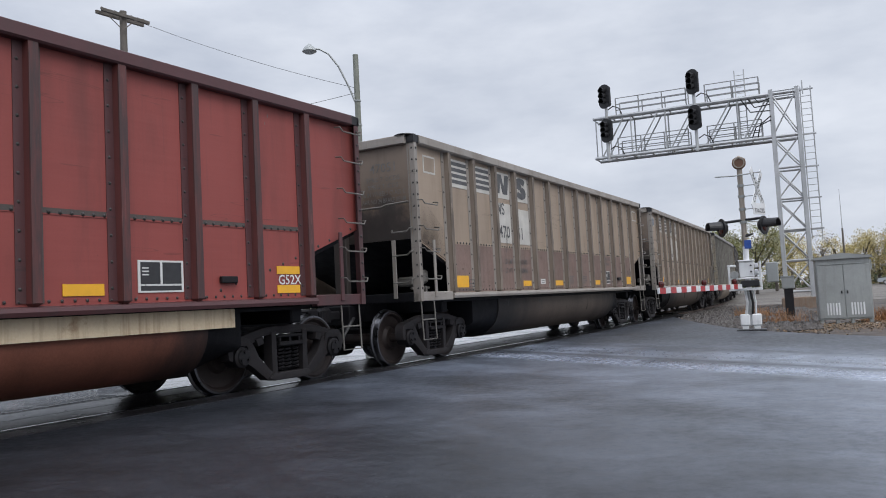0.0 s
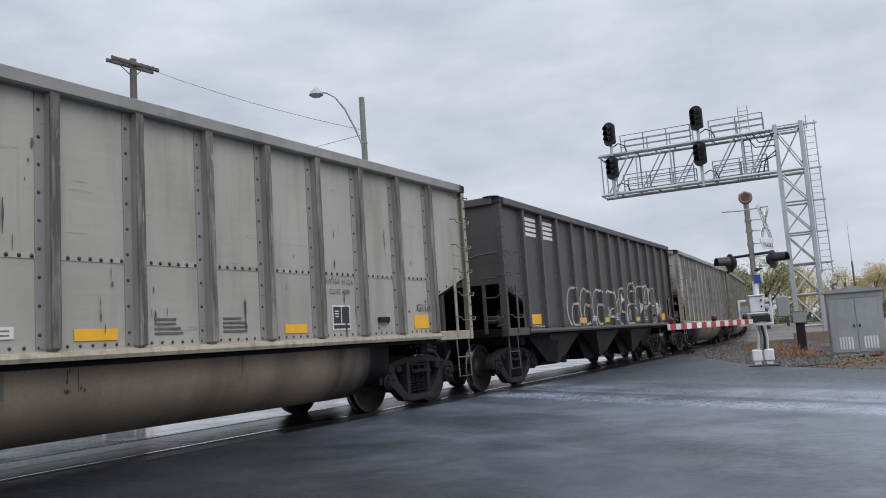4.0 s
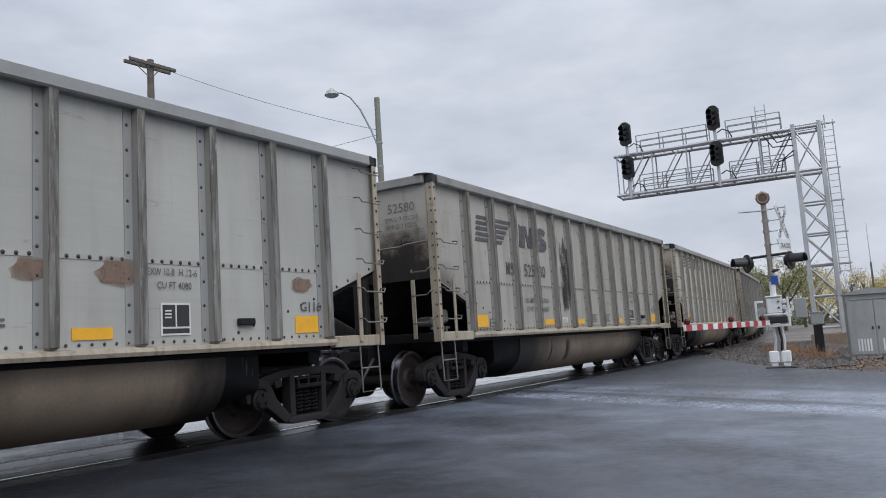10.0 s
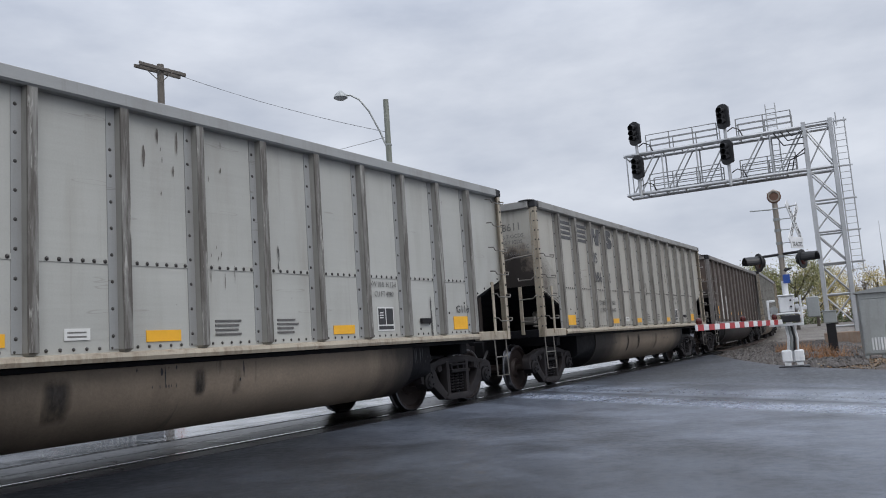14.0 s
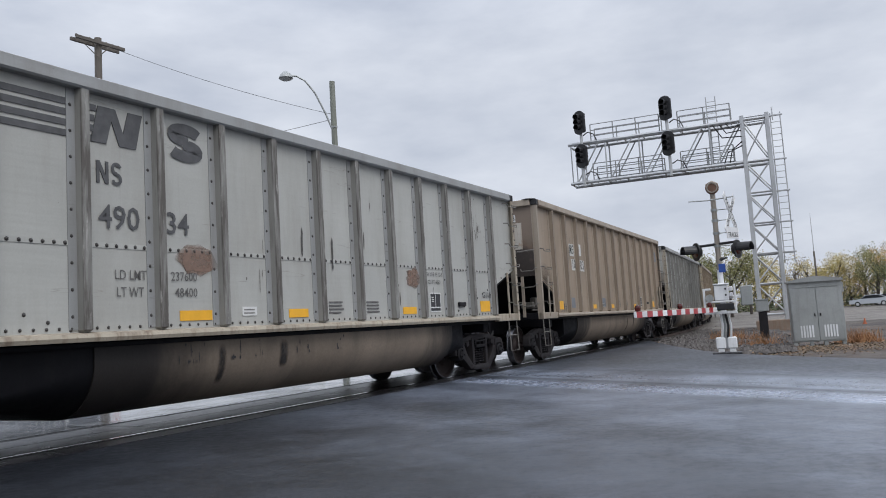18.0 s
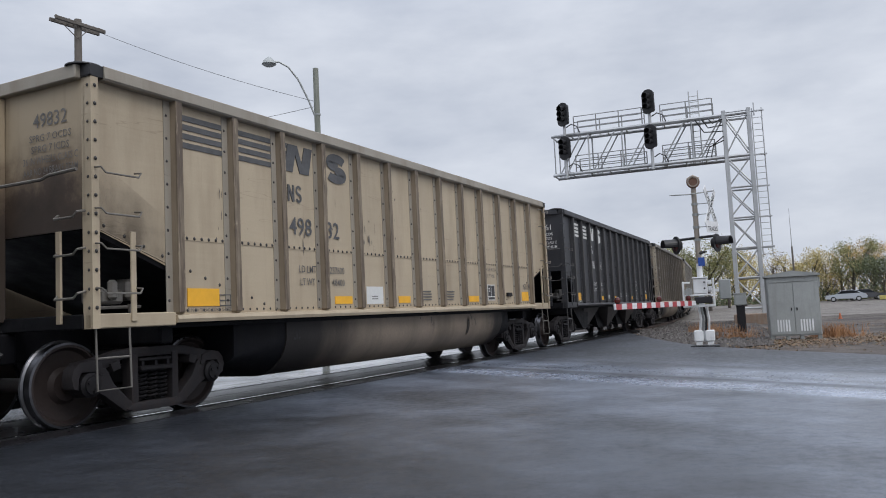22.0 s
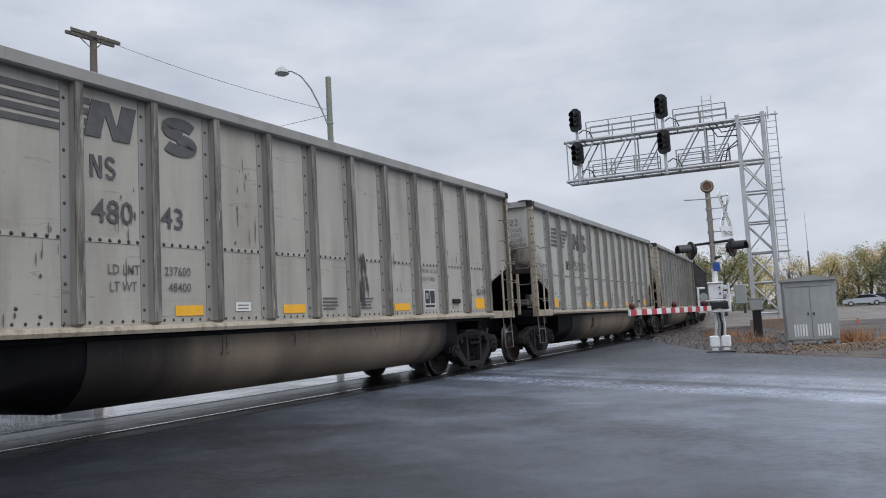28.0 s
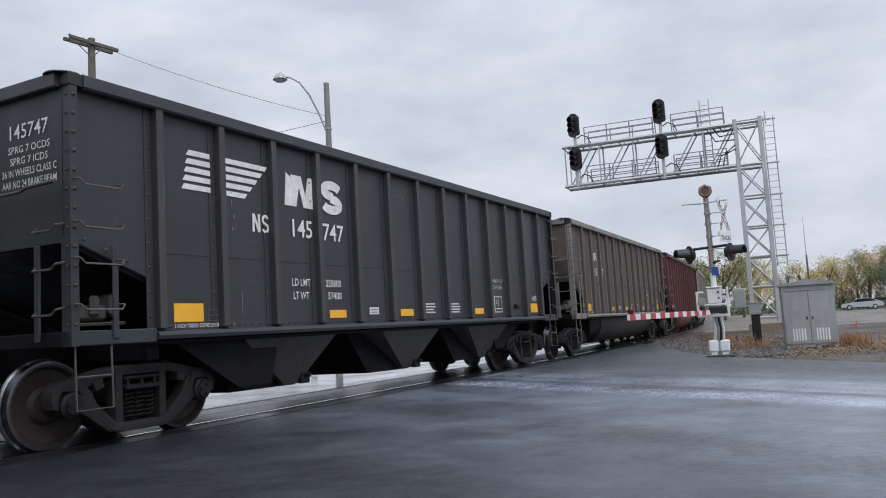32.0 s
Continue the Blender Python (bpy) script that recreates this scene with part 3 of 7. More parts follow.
for word in ("LD LMT", "LT WT", "237600", "48400", "228600", "57400", "EXW 10-8", "H 12-6", "CU FT 4080", "2 INCH TREAD COND SHOES", "SPRG 7 OCDS", "SPRG 7 ICDS", "36 IN WHEELS CLASS C", "AAR NO 24 BRAKE BEAM", "EXW 10-7", "H 12-7", "CU FT 3744"):
    text_mesh(word, 0.004)
for word in ("LD LMT 241700", "LT WT  44300"):
    text_mesh(word, 0.008)
for word in ("G52X", "G116", "H69", "G117R", "G113", "H65"):
    text_mesh(word, 0.01)
for row in CARS:
    for word in row[2] or ():
        text_mesh(word, 0.01)
    if row[2]:
        text_mesh("".join(row[2]), 0.004)
text_mesh("A S I A N   C U I S I N E", 0.02)


def asphalt_material():
    """Damp asphalt: dark, fine stones, and smoother wheel paths that shine along the road."""
    m, t, s = base_material("damp_asphalt", 0.5)
    v = coords(t, kind="Object", shift=False)
    big = noise_of(t, v, 0.35, 4.0, 0.6)
    fine = noise_of(t, v, 90.0, 3.0, 0.7)
    mid = noise_of(t, v, 9.0, 4.0, 0.65)
    facing = t.nodes.new("ShaderNodeMapping")
    facing.inputs["Rotation"].default_value = (0, 0, radians(ROAD_TURN))
    turned = t.nodes.new("ShaderNodeMapping")
    turned.inputs["Scale"].default_value = (0.05, 1.0, 1.0)
    t.links.new(v, facing.inputs["Vector"])
    t.links.new(facing.outputs[0], turned.inputs["Vector"])
    lanes = noise_of(t, turned.outputs[0], 2.4, 4.0, 0.6)
    sep = t.nodes.new("ShaderNodeSeparateXYZ")
    t.links.new(facing.outputs[0], sep.inputs[0])
    # worn wheel paths lie side by side across the road
    sway = t.nodes.new("ShaderNodeMath")
    sway.operation = "MULTIPLY_ADD"
    sway.inputs[1].default_value = 0.4
    t.links.new(lanes, sway.inputs[0])
    t.links.new(sep.outputs["Y"], sway.inputs[2])
    across = t.nodes.new("ShaderNodeMapRange")
    across.inputs["From Min"].default_value, across.inputs["From Max"].default_value = -1.8, 14.2
    t.links.new(sway.outputs[0], across.inputs["Value"])
    def lane_ramp(pairs):
        return ramp(t, across.outputs["Result"], [((p + 2) / 16, c) for p, c in pairs])

    paths = lane_ramp([(-2, 0.2), (1.8, 0.28), (3.6, 0.5), (5.0, 0.35), (6.0, 0.55), (7.4, 0.5), (7.7, 0.95), (8.4, 0.95), (8.62, 0.3), (8.9, 0.85), (9.8, 0.8), (10.3, 0.3), (12, 0.1)])
    t.links.new(lane_ramp([(-2, 0.16), (1.5, 0.24), (4.0, 0.46), (14, 0.6)]), s.inputs["Specular IOR Level"])
    # drying wheel paths with painted sky sheen; train's dark reflection painted at low end
    reflection_tone = lane_ramp([(-2, 0.011), (1.0, 0.014), (2.2, 0.022), (3.2, 0.040), (4.3, 0.062), (5.0, 0.048), (5.5, 0.070), (6.2, 0.090), (6.8, 0.078), (7.4, 0.082), (7.62, 0.115), (7.74, 0.20), (8.0, 0.20), (8.3, 0.14), (8.48, 0.11),
                     (8.58, 0.052), (8.68, 0.052), (8.82, 0.125), (9.02, 0.14), (9.13, 0.085), (9.28, 0.14), (9.72, 0.155), (10.0, 0.095), (10.3, 0.055), (10.7, 0.07), (11.2, 0.036), (13.0, 0.028)])
    # broad drying patches, then smaller mottling, then faint streaks along the road
    c = blend(t, 1.0, reflection_tone, ramp(t, noise_of(t, v, 0.55, 6.0, 0.62), [(0.38, (0.28, 0.29, 0.30)), (0.62, (0.74, 0.75, 0.76))]), "OVERLAY")
    c = blend(t, 0.45, c, ramp(t, noise_of(t, v, 2.6, 5.0, 0.65), [(0.38, (0.32, 0.33, 0.34)), (0.62, (0.69, 0.70, 0.71))]), "OVERLAY")
    thin = t.nodes.new("ShaderNodeMapping")
    thin.inputs["Scale"].default_value = (0.06, 1.0, 1.0)
    t.links.new(facing.outputs[0], thin.inputs["Vector"])
    c = blend(t, 0.40, c, ramp(t, noise_of(t, thin.outputs[0], 3.0, 4.0, 0.6), [(0.32, (0.32, 0.33, 0.34)), (0.68, (0.69, 0.70, 0.71))]), "OVERLAY")
    # bluish tint of the reflected sky, multiplied into the colour
    c = blend(t, 1.0, c, (0.98, 1.08, 1.32), "MULTIPLY")
    c = blend(t, 0.42, c, ramp(t, noise_of(t, v, 55.0, 3.0, 0.8), [(0.35, 0.15), (0.65, 0.85)]), "OVERLAY")
    c = blend(t, ramp(t, noise_of(t, v, 22.0, 2.0, 0.5), [(0.76, 0.0), (0.78, 0.6)]), c, (0.20, 0.21, 0.22))
    t.links.new(c, s.inputs["Base Color"])
    wet = blend(t, 0.25, paths, ramp(t, mid, [(0.35, 0.0), (0.65, 1.0)]))
    t.links.new(ramp(t, wet, [(0.12, 0.56), (0.45, 0.37), (0.90, 0.25)]), s.inputs["Roughness"])
    rel = node(t, "ShaderNodeBump", Distance=0.004)
    t.links.new(ramp(t, wet, [(0.2, 0.30), (0.7, 0.10)]), rel.inputs["Strength"])
    t.links.new(blend(t, 0.4, fine, mid), rel.inputs["Height"])
    t.links.new(rel.outputs[0], s.inputs["Normal"])
    return m


def dirt_material(name, dark, pale, brown):
    m, t, s = base_material(name, 0.9)
    v = coords(t, kind="Object", shift=False)
    big = noise_of(t, v, 0.22, 5.0, 0.6)
    mid = noise_of(t, v, 1.7, 5.0, 0.65)
    fine = noise_of(t, v, 28.0, 3.0, 0.7)
    c = ramp(t, big, [(0.35, dark), (0.55, pale), (0.7, brown)])
    c = blend(t, ramp(t, mid, [(0.5, 0.0), (0.7, 0.6)]), c, tuple(0.6 * q for q in dark))
    c = blend(t, 0.5, c, ramp(t, fine, [(0.3, 0.2), (0.7, 0.8)]), "OVERLAY")
    t.links.new(c, s.inputs["Base Color"])
    t.links.new(ramp(t, mid, [(0.3, 0.6), (0.6, 0.95)]), s.inputs["Roughness"])
    s.inputs["Specular IOR Level"].default_value = 0.25
    bump(t, s, blend(t, 0.5, fine, mid), 0.6, 0.04)
    return m


def stone_material(name, cols):
    m, t, s = base_material(name, 0.85)
    g = t.nodes.new("ShaderNodeNewGeometry")
    c = ramp(t, g.outputs["Random Per Island"], [(i / max(1, len(cols) - 1), c) for i, c in enumerate(cols)])
    n = noise_of(t, coords(t, shift=False), 25.0)
    c = blend(t, 0.4, c, ramp(t, n, [(0.3, 0.25), (0.7, 0.75)]), "OVERLAY")
    t.links.new(c, s.inputs["Base Color"])
    return m


def leaf_material(name, cols):
    m, t, s = base_material(name, 0.65)
    g = t.nodes.new("ShaderNodeNewGeometry")
    c = ramp(t, g.outputs["Random Per Island"], [(i / max(1, len(cols) - 1), c) for i, c in enumerate(cols)])
    t.links.new(c, s.inputs["Base Color"])
    s.inputs["Subsurface Weight"].default_value = 0.0
    return m


ROAD_TURN = 56.0
M_ASPHALT = asphalt_material()
M_DIRT = dirt_material("dark_gravelly_dirt", (0.046, 0.039, 0.036), (0.095, 0.082, 0.073), (0.105, 0.072, 0.050))
M_LOT = dirt_material("pale_gravel", (0.10, 0.09, 0.08), (0.19, 0.175, 0.16), (0.13, 0.11, 0.09))
M_BALLAST = stone_material("ballast_stone", [(0.035, 0.031, 0.030), (0.085, 0.076, 0.07), (0.13, 0.12, 0.115), (0.055, 0.045, 0.039)])
M_LITTER = leaf_material("dry_leaf_litter", [(0.14, 0.080, 0.042), (0.22, 0.14, 0.075), (0.085, 0.055, 0.036), (0.17, 0.14, 0.085)])
M_LEAF_GREEN = leaf_material("dull_green_leaves", [(0.13, 0.15, 0.06), (0.21, 0.22, 0.085), (0.31, 0.28, 0.115), (0.16, 0.17, 0.07)])
M_LEAF_DARK = leaf_material("dark_green_leaves", [(0.065, 0.085, 0.042), (0.10, 0.12, 0.055), (0.14, 0.15, 0.07)])
M_LEAF_YELLOW = leaf_material("yellowing_leaves", [(0.42, 0.345, 0.13), (0.52, 0.42, 0.16), (0.30, 0.27, 0.11), (0.54, 0.41, 0.17)])
M_LEAF_ORANGE = leaf_material("orange_autumn_leaves", [(0.58, 0.38, 0.13), (0.50, 0.31, 0.10), (0.44, 0.34, 0.13)])
M_LEAF_BROWN = leaf_material("brown_withered_leaves", [(0.16, 0.13, 0.10), (0.22, 0.18, 0.13), (0.12, 0.10, 0.08)])
M_BARK = weathered("grey_brown_bark", (0.085, 0.072, 0.062), (0.05, 0.042, 0.036), 0.5, 0.5, 0.9)

# ---- the track: straight at the crossing, then a long bend to the left ----
TRACK_D, TRACK_TURN, BEND, BEND_FROM, BEND_TO = 8.4192, 26.6216, 0.0029283, 4.066, 140.0


def track_at(s, side=0.0):
    """Place and heading (radians from +y towards +x) at s metres along the track; side: metres towards the camera."""
    th = radians(TRACK_TURN)
    tx, ty, nx, ny = math.sin(th), math.cos(th), math.cos(th), -math.sin(th)
    x, y = -TRACK_D * nx, -TRACK_D * ny
    a = 0.0
    if s <= BEND_FROM:
        x, y = x + tx * s, y + ty * s
    else:
        a = BEND * (min(s, BEND_TO) - BEND_FROM)
        along, off = math.sin(a) / BEND, (1 - math.cos(a)) / BEND
        x, y = x + tx * (BEND_FROM + along) - nx * off, y + ty * (BEND_FROM + along) - ny * off
        if s > BEND_TO:
            x, y = x + math.sin(th - a) * (s - BEND_TO), y + math.cos(th - a) * (s - BEND_TO)
    h = th - a
    return x + math.cos(h) * side, y - math.sin(h) * side, h


def along_track(outline, s0, s1, step):
    """A (side, z) outline swept along the track."""
    sh, n = Shape(), len(outline)
    count = max(2, int((s1 - s0) / step) + 1)
    vs = []
    for i in range(count):
        s = s0 + (s1 - s0) * i / (count - 1)
        for side, z in outline:
            x, y, _ = track_at(s, side)
            vs.append((x, y, z))
    fs = [(i * n + k, i * n + (k + 1) % n, (i + 1) * n + (k + 1) % n, (i + 1) * n + k) for i in range(count - 1) for k in range(n)]
    fs += [tuple(range(n)), tuple(range((count - 1) * n, count * n))]
    return sh.add(vs, fs)


# ---- ground ----
ground = Shape()
ground.add([(-1500, -1500, -0.14), (1500, -1500, -0.14), (1500, 1500, -0.14), (-1500, 1500, -0.14)], [(0, 1, 2, 3)])
solid("ground", ground, M_DIRT, "damp gravelly dirt with worn patches", "ground", "structure")

ROAD_EDGE = [(16, -20), (11.6, 0), (9.2, 7), (7.15, 12.8), (6.1, 16.2), (5.6, 18.2), (5.45, 20.5), (5.6, 24), (6.0, 29), (6.4, 33.5)]
lot = Shape()
lot.add([(9, 46, -0.15), (34, 46, -0.15), (75, 118, 0.36), (22, 118, 0.36), (9, 46, -0.4), (34, 46, -0.4), (75, 118, -0.4), (22, 118, -0.4)], [(0, 1, 2, 3), (0, 4, 5, 1), (1, 5, 6, 2), (2, 6, 7, 3), (3, 7, 4, 0)])
solid("gravel_lot", lot, M_LOT, "pale gravel lot rising towards the trees", "ground", "structure")

road = Shape()
road.plate(ROAD_EDGE + [(2.0, 37), (-20, 46), (-70, 60), (-90, 20), (-90, -60), (16, -60)], -0.22, -0.012)
solid("road", road, M_ASPHALT, "damp dark asphalt road over the level crossing", "road", "structure")

# wet asphalt, its base colour raised to hold the sky's grazing sheen
M_WETROAD = plain("sky_sheen_wet_asphalt", (0.16, 0.166, 0.18), 0.13, 0.0, 0.35, 2.2, 0.05)
far_road = Shape()
far_road.plate([track_at(-60 + 5 * k, -1.27)[:2] for k in range(19)] + [(1.0, 36), (-20, 46), (-70, 60), (-90, 20), (-90, -60)], -0.21, -0.007)
solid("road_beyond", far_road, M_WETROAD, "rain-wet asphalt road beyond the track", "road", "structure")

track = thing("railway_track", "single railway track with shiny worn rail heads", "railway track", kind="structure")
for side in (0.755, -0.755):
    part("rail_head", along_track([(side - 0.034, -0.005), (side - 0.028, 0.0), (side + 0.028, 0.0), (side + 0.034, -0.005)], -60, 175, 1.0), M_RAILHEAD, track)
    part("rail", along_track([(side - 0.07, -0.17), (side - 0.012, -0.14), (side - 0.033, -0.035), (side - 0.033, -0.006), (side + 0.033, -0.006), (side + 0.033, -0.035), (side + 0.012, -0.14), (side + 0.07, -0.17)], 32.5, 175, 1.2), M_RAIL, track)
    # the groove's darkness is a flat black strip, no gap is cut
    for a, b in ((0.04, 0.105), (-0.105, -0.04)):
        part("flangeway", along_track([(side + a, -0.02), (side + a, -0.003), (side + b, -0.003), (side + b, -0.02)], -60, 33.0, 1.5), M_RUBBER, track, "flat black strip standing for the dark flangeway groove")
# near panels coloured dark for train shade, far ones pale for sky sheen
for a, b in ((-0.64, -0.01), (0.01, 0.64), (0.87, 1.25), (-1.25, -0.87)):
    for k in range(15):
        part("crossing_panel", along_track([(a, -0.02), (a, -0.0065), (b, -0.0065), (b, -0.02)], -16 + 3.26 * k, -12.76 + 3.26 * k, 1.6), M_PANEL if b > -0.8 else M_WETROAD, track, "crossing panel coloured dark for the train's shade" if b > -0.8 else "wet crossing panel")
tie = Shape().box(-0.11, 0.11, -1.28, 1.28, -0.30, -0.155, 0.012).mesh("tie")
for i in range(110):
    x, y, h = track_at(33.2 + i * 0.56)
    part("tie", tie, M_WOOD, track, m=Matrix.Translation((x, y, 0)) @ Matrix.Rotation(math.pi / 2 - h, 4, "Z"))

ballast_bed = along_track([(-3.0, -0.22), (-1.7, -0.165), (1.7, -0.165), (3.0, -0.22)], 33, 175, 1.5)
solid("ballast_bed", ballast_bed, M_DIRT, "grey ballast bed under the track", "ballast bed", "structure")


def stone(sh, x, y, z, r, rng):
    """A broken stone: a squashed, uneven octahedron."""
    a = rng.random() * 6.3
    vs = []
    for dx, dy, dz in ((1, 0, 0), (0, 1, 0), (-1, 0, 0), (0, -1, 0), (0, 0, 0.8), (0, 0, -0.8)):
        k = r * (0.65 + 0.6 * rng.random())
        vs.append((x + (dx * math.cos(a) - dy * math.sin(a)) * k, y + (dx * math.sin(a) + dy * math.cos(a)) * k, z + dz * k))
    sh.add(vs, [(0, 1, 4), (1, 2, 4), (2, 3, 4), (3, 0, 4), (1, 0, 5), (2, 1, 5), (3, 2, 5), (0, 3, 5)])


def inside(x, y, poly):
    hit = False
    for (x0, y0), (x1, y1) in zip(poly, poly[1:] + poly[:1]):
        if (y0 > y) != (y1 > y) and x < (x1 - x0) * (y - y0) / (y1 - y0) + x0:
            hit = not hit
    return hit


rng = random.Random(4)
stones = Shape()
for i in range(9000):
    s = 31 + 60 * rng.random() ** 1.3
    side = -2.6 + rng.random() * 5.4
    if s < 33.6 and side < 1.2:
        continue
    x, y, _ = track_at(s, side)
    stone(stones, x, y, -0.165 + 0.02 * rng.random() + (-0.05 if abs(side) > 1.8 else 0), 0.045 + 0.04 * rng.random(), rng)
GRAVEL = [(5.75, 18.8), (7.4, 19.5), (9.5, 25), (13, 36), (15, 44), (9, 38), (6.5, 33), (6.2, 29), (5.8, 24)]
made = 0
while made < 7000:
    x, y = 5.4 + rng.random() * 10, 18.8 + 26 * rng.random() ** 1.2
    if inside(x, y, GRAVEL):
        stone(stones, x, y, -0.13 + 0.05 * rng.random(), 0.03 + 0.06 * rng.random() ** 2, rng)
        made += 1
solid("ballast_stones", stones, M_BALLAST, "loose grey and brown ballast stones beside the track", "gravel", "stuff")

litter = Shape()
for i in range(9000):
    cx, cy = ((9.3, 20.6), (7.4, 20.0), (12.5, 21.0), (10.2, 30.0))[rng.randrange(4)]
    x, y = cx + rng.gauss(0, 2.0), cy + rng.gauss(0, 1.2)
    if x < 6.0 + max(0, 18 - y) * 0.35:
        continue
    a, r = rng.random() * 6.3, 0.015 + 0.03 * rng.random()
    up = rng.gauss(0, 0.4)
    vs = [(x + r * math.cos(a + k * math.pi / 2), y + r * math.sin(a + k * math.pi / 2), -0.12 + r * (0.3 + up * (1 if k % 2 else -0.4))) for k in range(4)]
    litter.add(vs, [(0, 1, 2, 3)])
weeds = Shape()
for cx, cy, count in ((8.05, 23.9, 300), (10.25, 22.5, 700), (9.2, 27.9, 200), (8.9, 30.0, 500)):
    for i in range(count):
        x, y = cx + rng.gauss(0, 0.30), cy + rng.gauss(0, 0.25)
        h, lean, a = 0.10 + 0.38 * rng.random() ** 1.5, rng.gauss(0, 0.16), rng.random() * 6.3
        dx, dy = 0.010 * math.cos(a), 0.010 * math.sin(a)
        weeds.add([(x - dx, y - dy, -0.14), (x + dx, y + dy, -0.14), (x + lean, y + lean * 0.5, h - 0.14)], [(0, 1, 2)])
solid("dead_weeds", weeds, leaf_material("rusty_dead_weeds", [(0.30, 0.13, 0.055), (0.36, 0.19, 0.08), (0.20, 0.10, 0.05)]), "rust-orange dead weeds beside the cabinet", "weeds", "stuff")
solid("leaf_litter", litter, M_LITTER, "fallen brown leaves scattered on the dirt", "leaves", "stuff")


# ---- signal bridge ----
def signal_gantry():
    """A cantilever signal bridge: lattice mast, two-chord arm with walkway rails, four signal heads."""
    g = thing("signal_gantry", "galvanised cantilever signal bridge with four black signal heads", "signal gantry", GANTRY)
    w = 0.565
    for x, y in ((-w, -w), (w, -w), (w, w), (-w, w)):
        part("mast_leg", Shape().box(x - 0.095, x + 0.095, y - 0.095, y + 0.095, -0.1, TOWER_H, 0.012), M_GALV, g)
    part("footing", Shape().box(-0.80, 0.80, -0.80, 0.80, -0.2, 0.36, 0.03), M_FOOTING, g, "rust-stained concrete footing")
    levels = [0.62, 2.07, 3.5, 4.95, 6.42, 7.95, 10.08]
    for k, z in enumerate(levels):
        for x0, y0, x1, y1 in ((-w, -w, w, -w), (w, -w, w, w), (w, w, -w, w), (-w, w, -w, -w)):
            part("cross_bar", Shape().tube([(x0, y0, z), (x1, y1, z)], 0.05, 6), M_GALV, g)
            if k + 1 < len(levels):
                z2 = levels[k + 1]
                part("brace", Shape().tube([(x0, y0, z + 0.05), (x1, y1, z2 - 0.05)], 0.038, 5), M_GALV, g)
                if y0 == y1 == -w:
                    part("brace", Shape().tube([(x1, y1, z + 0.05), (x0, y0, z2 - 0.05)], 0.038, 5), M_GALV, g)
    # arm, running towards -x
    for z in (ARM_LOW, ARM_HIGH):
        for y in (-w, w):
            part("arm_chord", Shape().tube([(w, y, z), (-ARM, y, z)], 0.085, 8), M_GALV, g)
        for k in range(10):
            x = -w - k * (ARM - w) / 9
            part("arm_tie", Shape().tube([(x, -w, z), (x, w, z)], 0.04, 5), M_GALV, g)
        part("walkway", Shape().box(-ARM + 0.1, -w, -0.42, 0.42, z + 0.085, z + 0.12), M_GALV, g)
    n = 5
    for y in (-w, w):
        for k in range(n):
            xa, xb = -w - k * (ARM - w) / n, -w - (k + 1) * (ARM - w) / n
            part("arm_brace", Shape().tube([(xa - 0.1, y, ARM_HIGH), (xb + 0.35, y, ARM_LOW)], 0.04, 6), M_GALV, g)
            if k in (0, 2, 3):
                part("arm_upright", Shape().tube([(xb + 0.2, y, ARM_LOW), (xb + 0.2, y, ARM_HIGH)], 0.04, 6), M_GALV, g)
    for z, spans in ((ARM_HIGH, ((-ARM + 1.2, -4.4), (-3.5, -1.05))), (ARM_LOW, ((-ARM + 1.2, -4.4), (-3.5, -1.05)))):
        for y in (-0.55, 0.55):
            for xa, xb in spans:
                for hz in (0.32, 0.62, 0.93):
                    part("handrail", Shape().tube([(xa, y, z + hz), (xb, y, z + hz)], 0.023, 5), M_GALVDARK, g)
                for k in range(4 if xb - xa > 3 else 3):
                    x = xa + (xb - xa) * k / (3 if xb - xa > 3 else 2)
                    part("rail_post", Shape().tube([(x, y, z), (x, y, z + 0.93)], 0.030, 5), M_GALVDARK, g)
    for x, z, foot in ((-8.3, 10.99, ARM_HIGH), (-8.3, 9.24, ARM_LOW), (-4.0, 11.05, ARM_HIGH), (-4.0, 9.28, ARM_LOW)):
        head = part("signal_head", signal_head(), M_BLACK, g, "black signal head with three hooded lenses", Matrix.Translation((x, -0.95, z)) @ Matrix.Rotation(radians(-26), 4, "Z"))
        part("signal_bracket", Shape().tube([(x, -0.80, foot - 0.25), (x, -0.80, z + 0.3)], 0.075, 8), M_GALV, g)
        for dz in (0.27, 0.0, -0.27):
            part("lens", Shape().lathe_y([(-0.135, 0.01), (-0.13, 0.085), (-0.10, 0.095)], 10, (0, 0, dz)), M_DARKLENS, head)
        part("cable", Shape().tube([(x + 0.1, -0.8, foot + 0.35), (x + 0.35, -0.78, foot + 0.5), (x + 0.62, -0.7, foot + 0.38), (x + 0.75, -0.62, foot + 0.05)], 0.03, 5), M_RUBBER, g)
    for k in range(3):
        part("cable", Shape().tube([(-1.9 + 0.3 * k, -0.6, ARM_HIGH - 0.05), (-1.5 + 0.2 * k, -0.68, ARM_HIGH - 0.75 + 0.2 * k), (-0.62, -0.7, ARM_HIGH - 0.8 + 0.3 * k)], 0.03, 5), M_RUBBER, g)
    for k in range(2):
        part("cable", Shape().tube([(-1.5 + 0.25 * k, -0.6, ARM_LOW + 0.05), (-1.3 + 0.2 * k, -0.68, ARM_LOW + 0.55 + 0.1 * k), (-0.62, -0.7, ARM_LOW + 0.8 + 0.2 * k)], 0.03, 5), M_RUBBER, g)
    ladder(g, 0.94, -0.2, 3.0, TOWER_H + 0.02, 0.44)
    ladder(g, -1.93, 0.5, ARM_LOW, 11.65, 0.44)
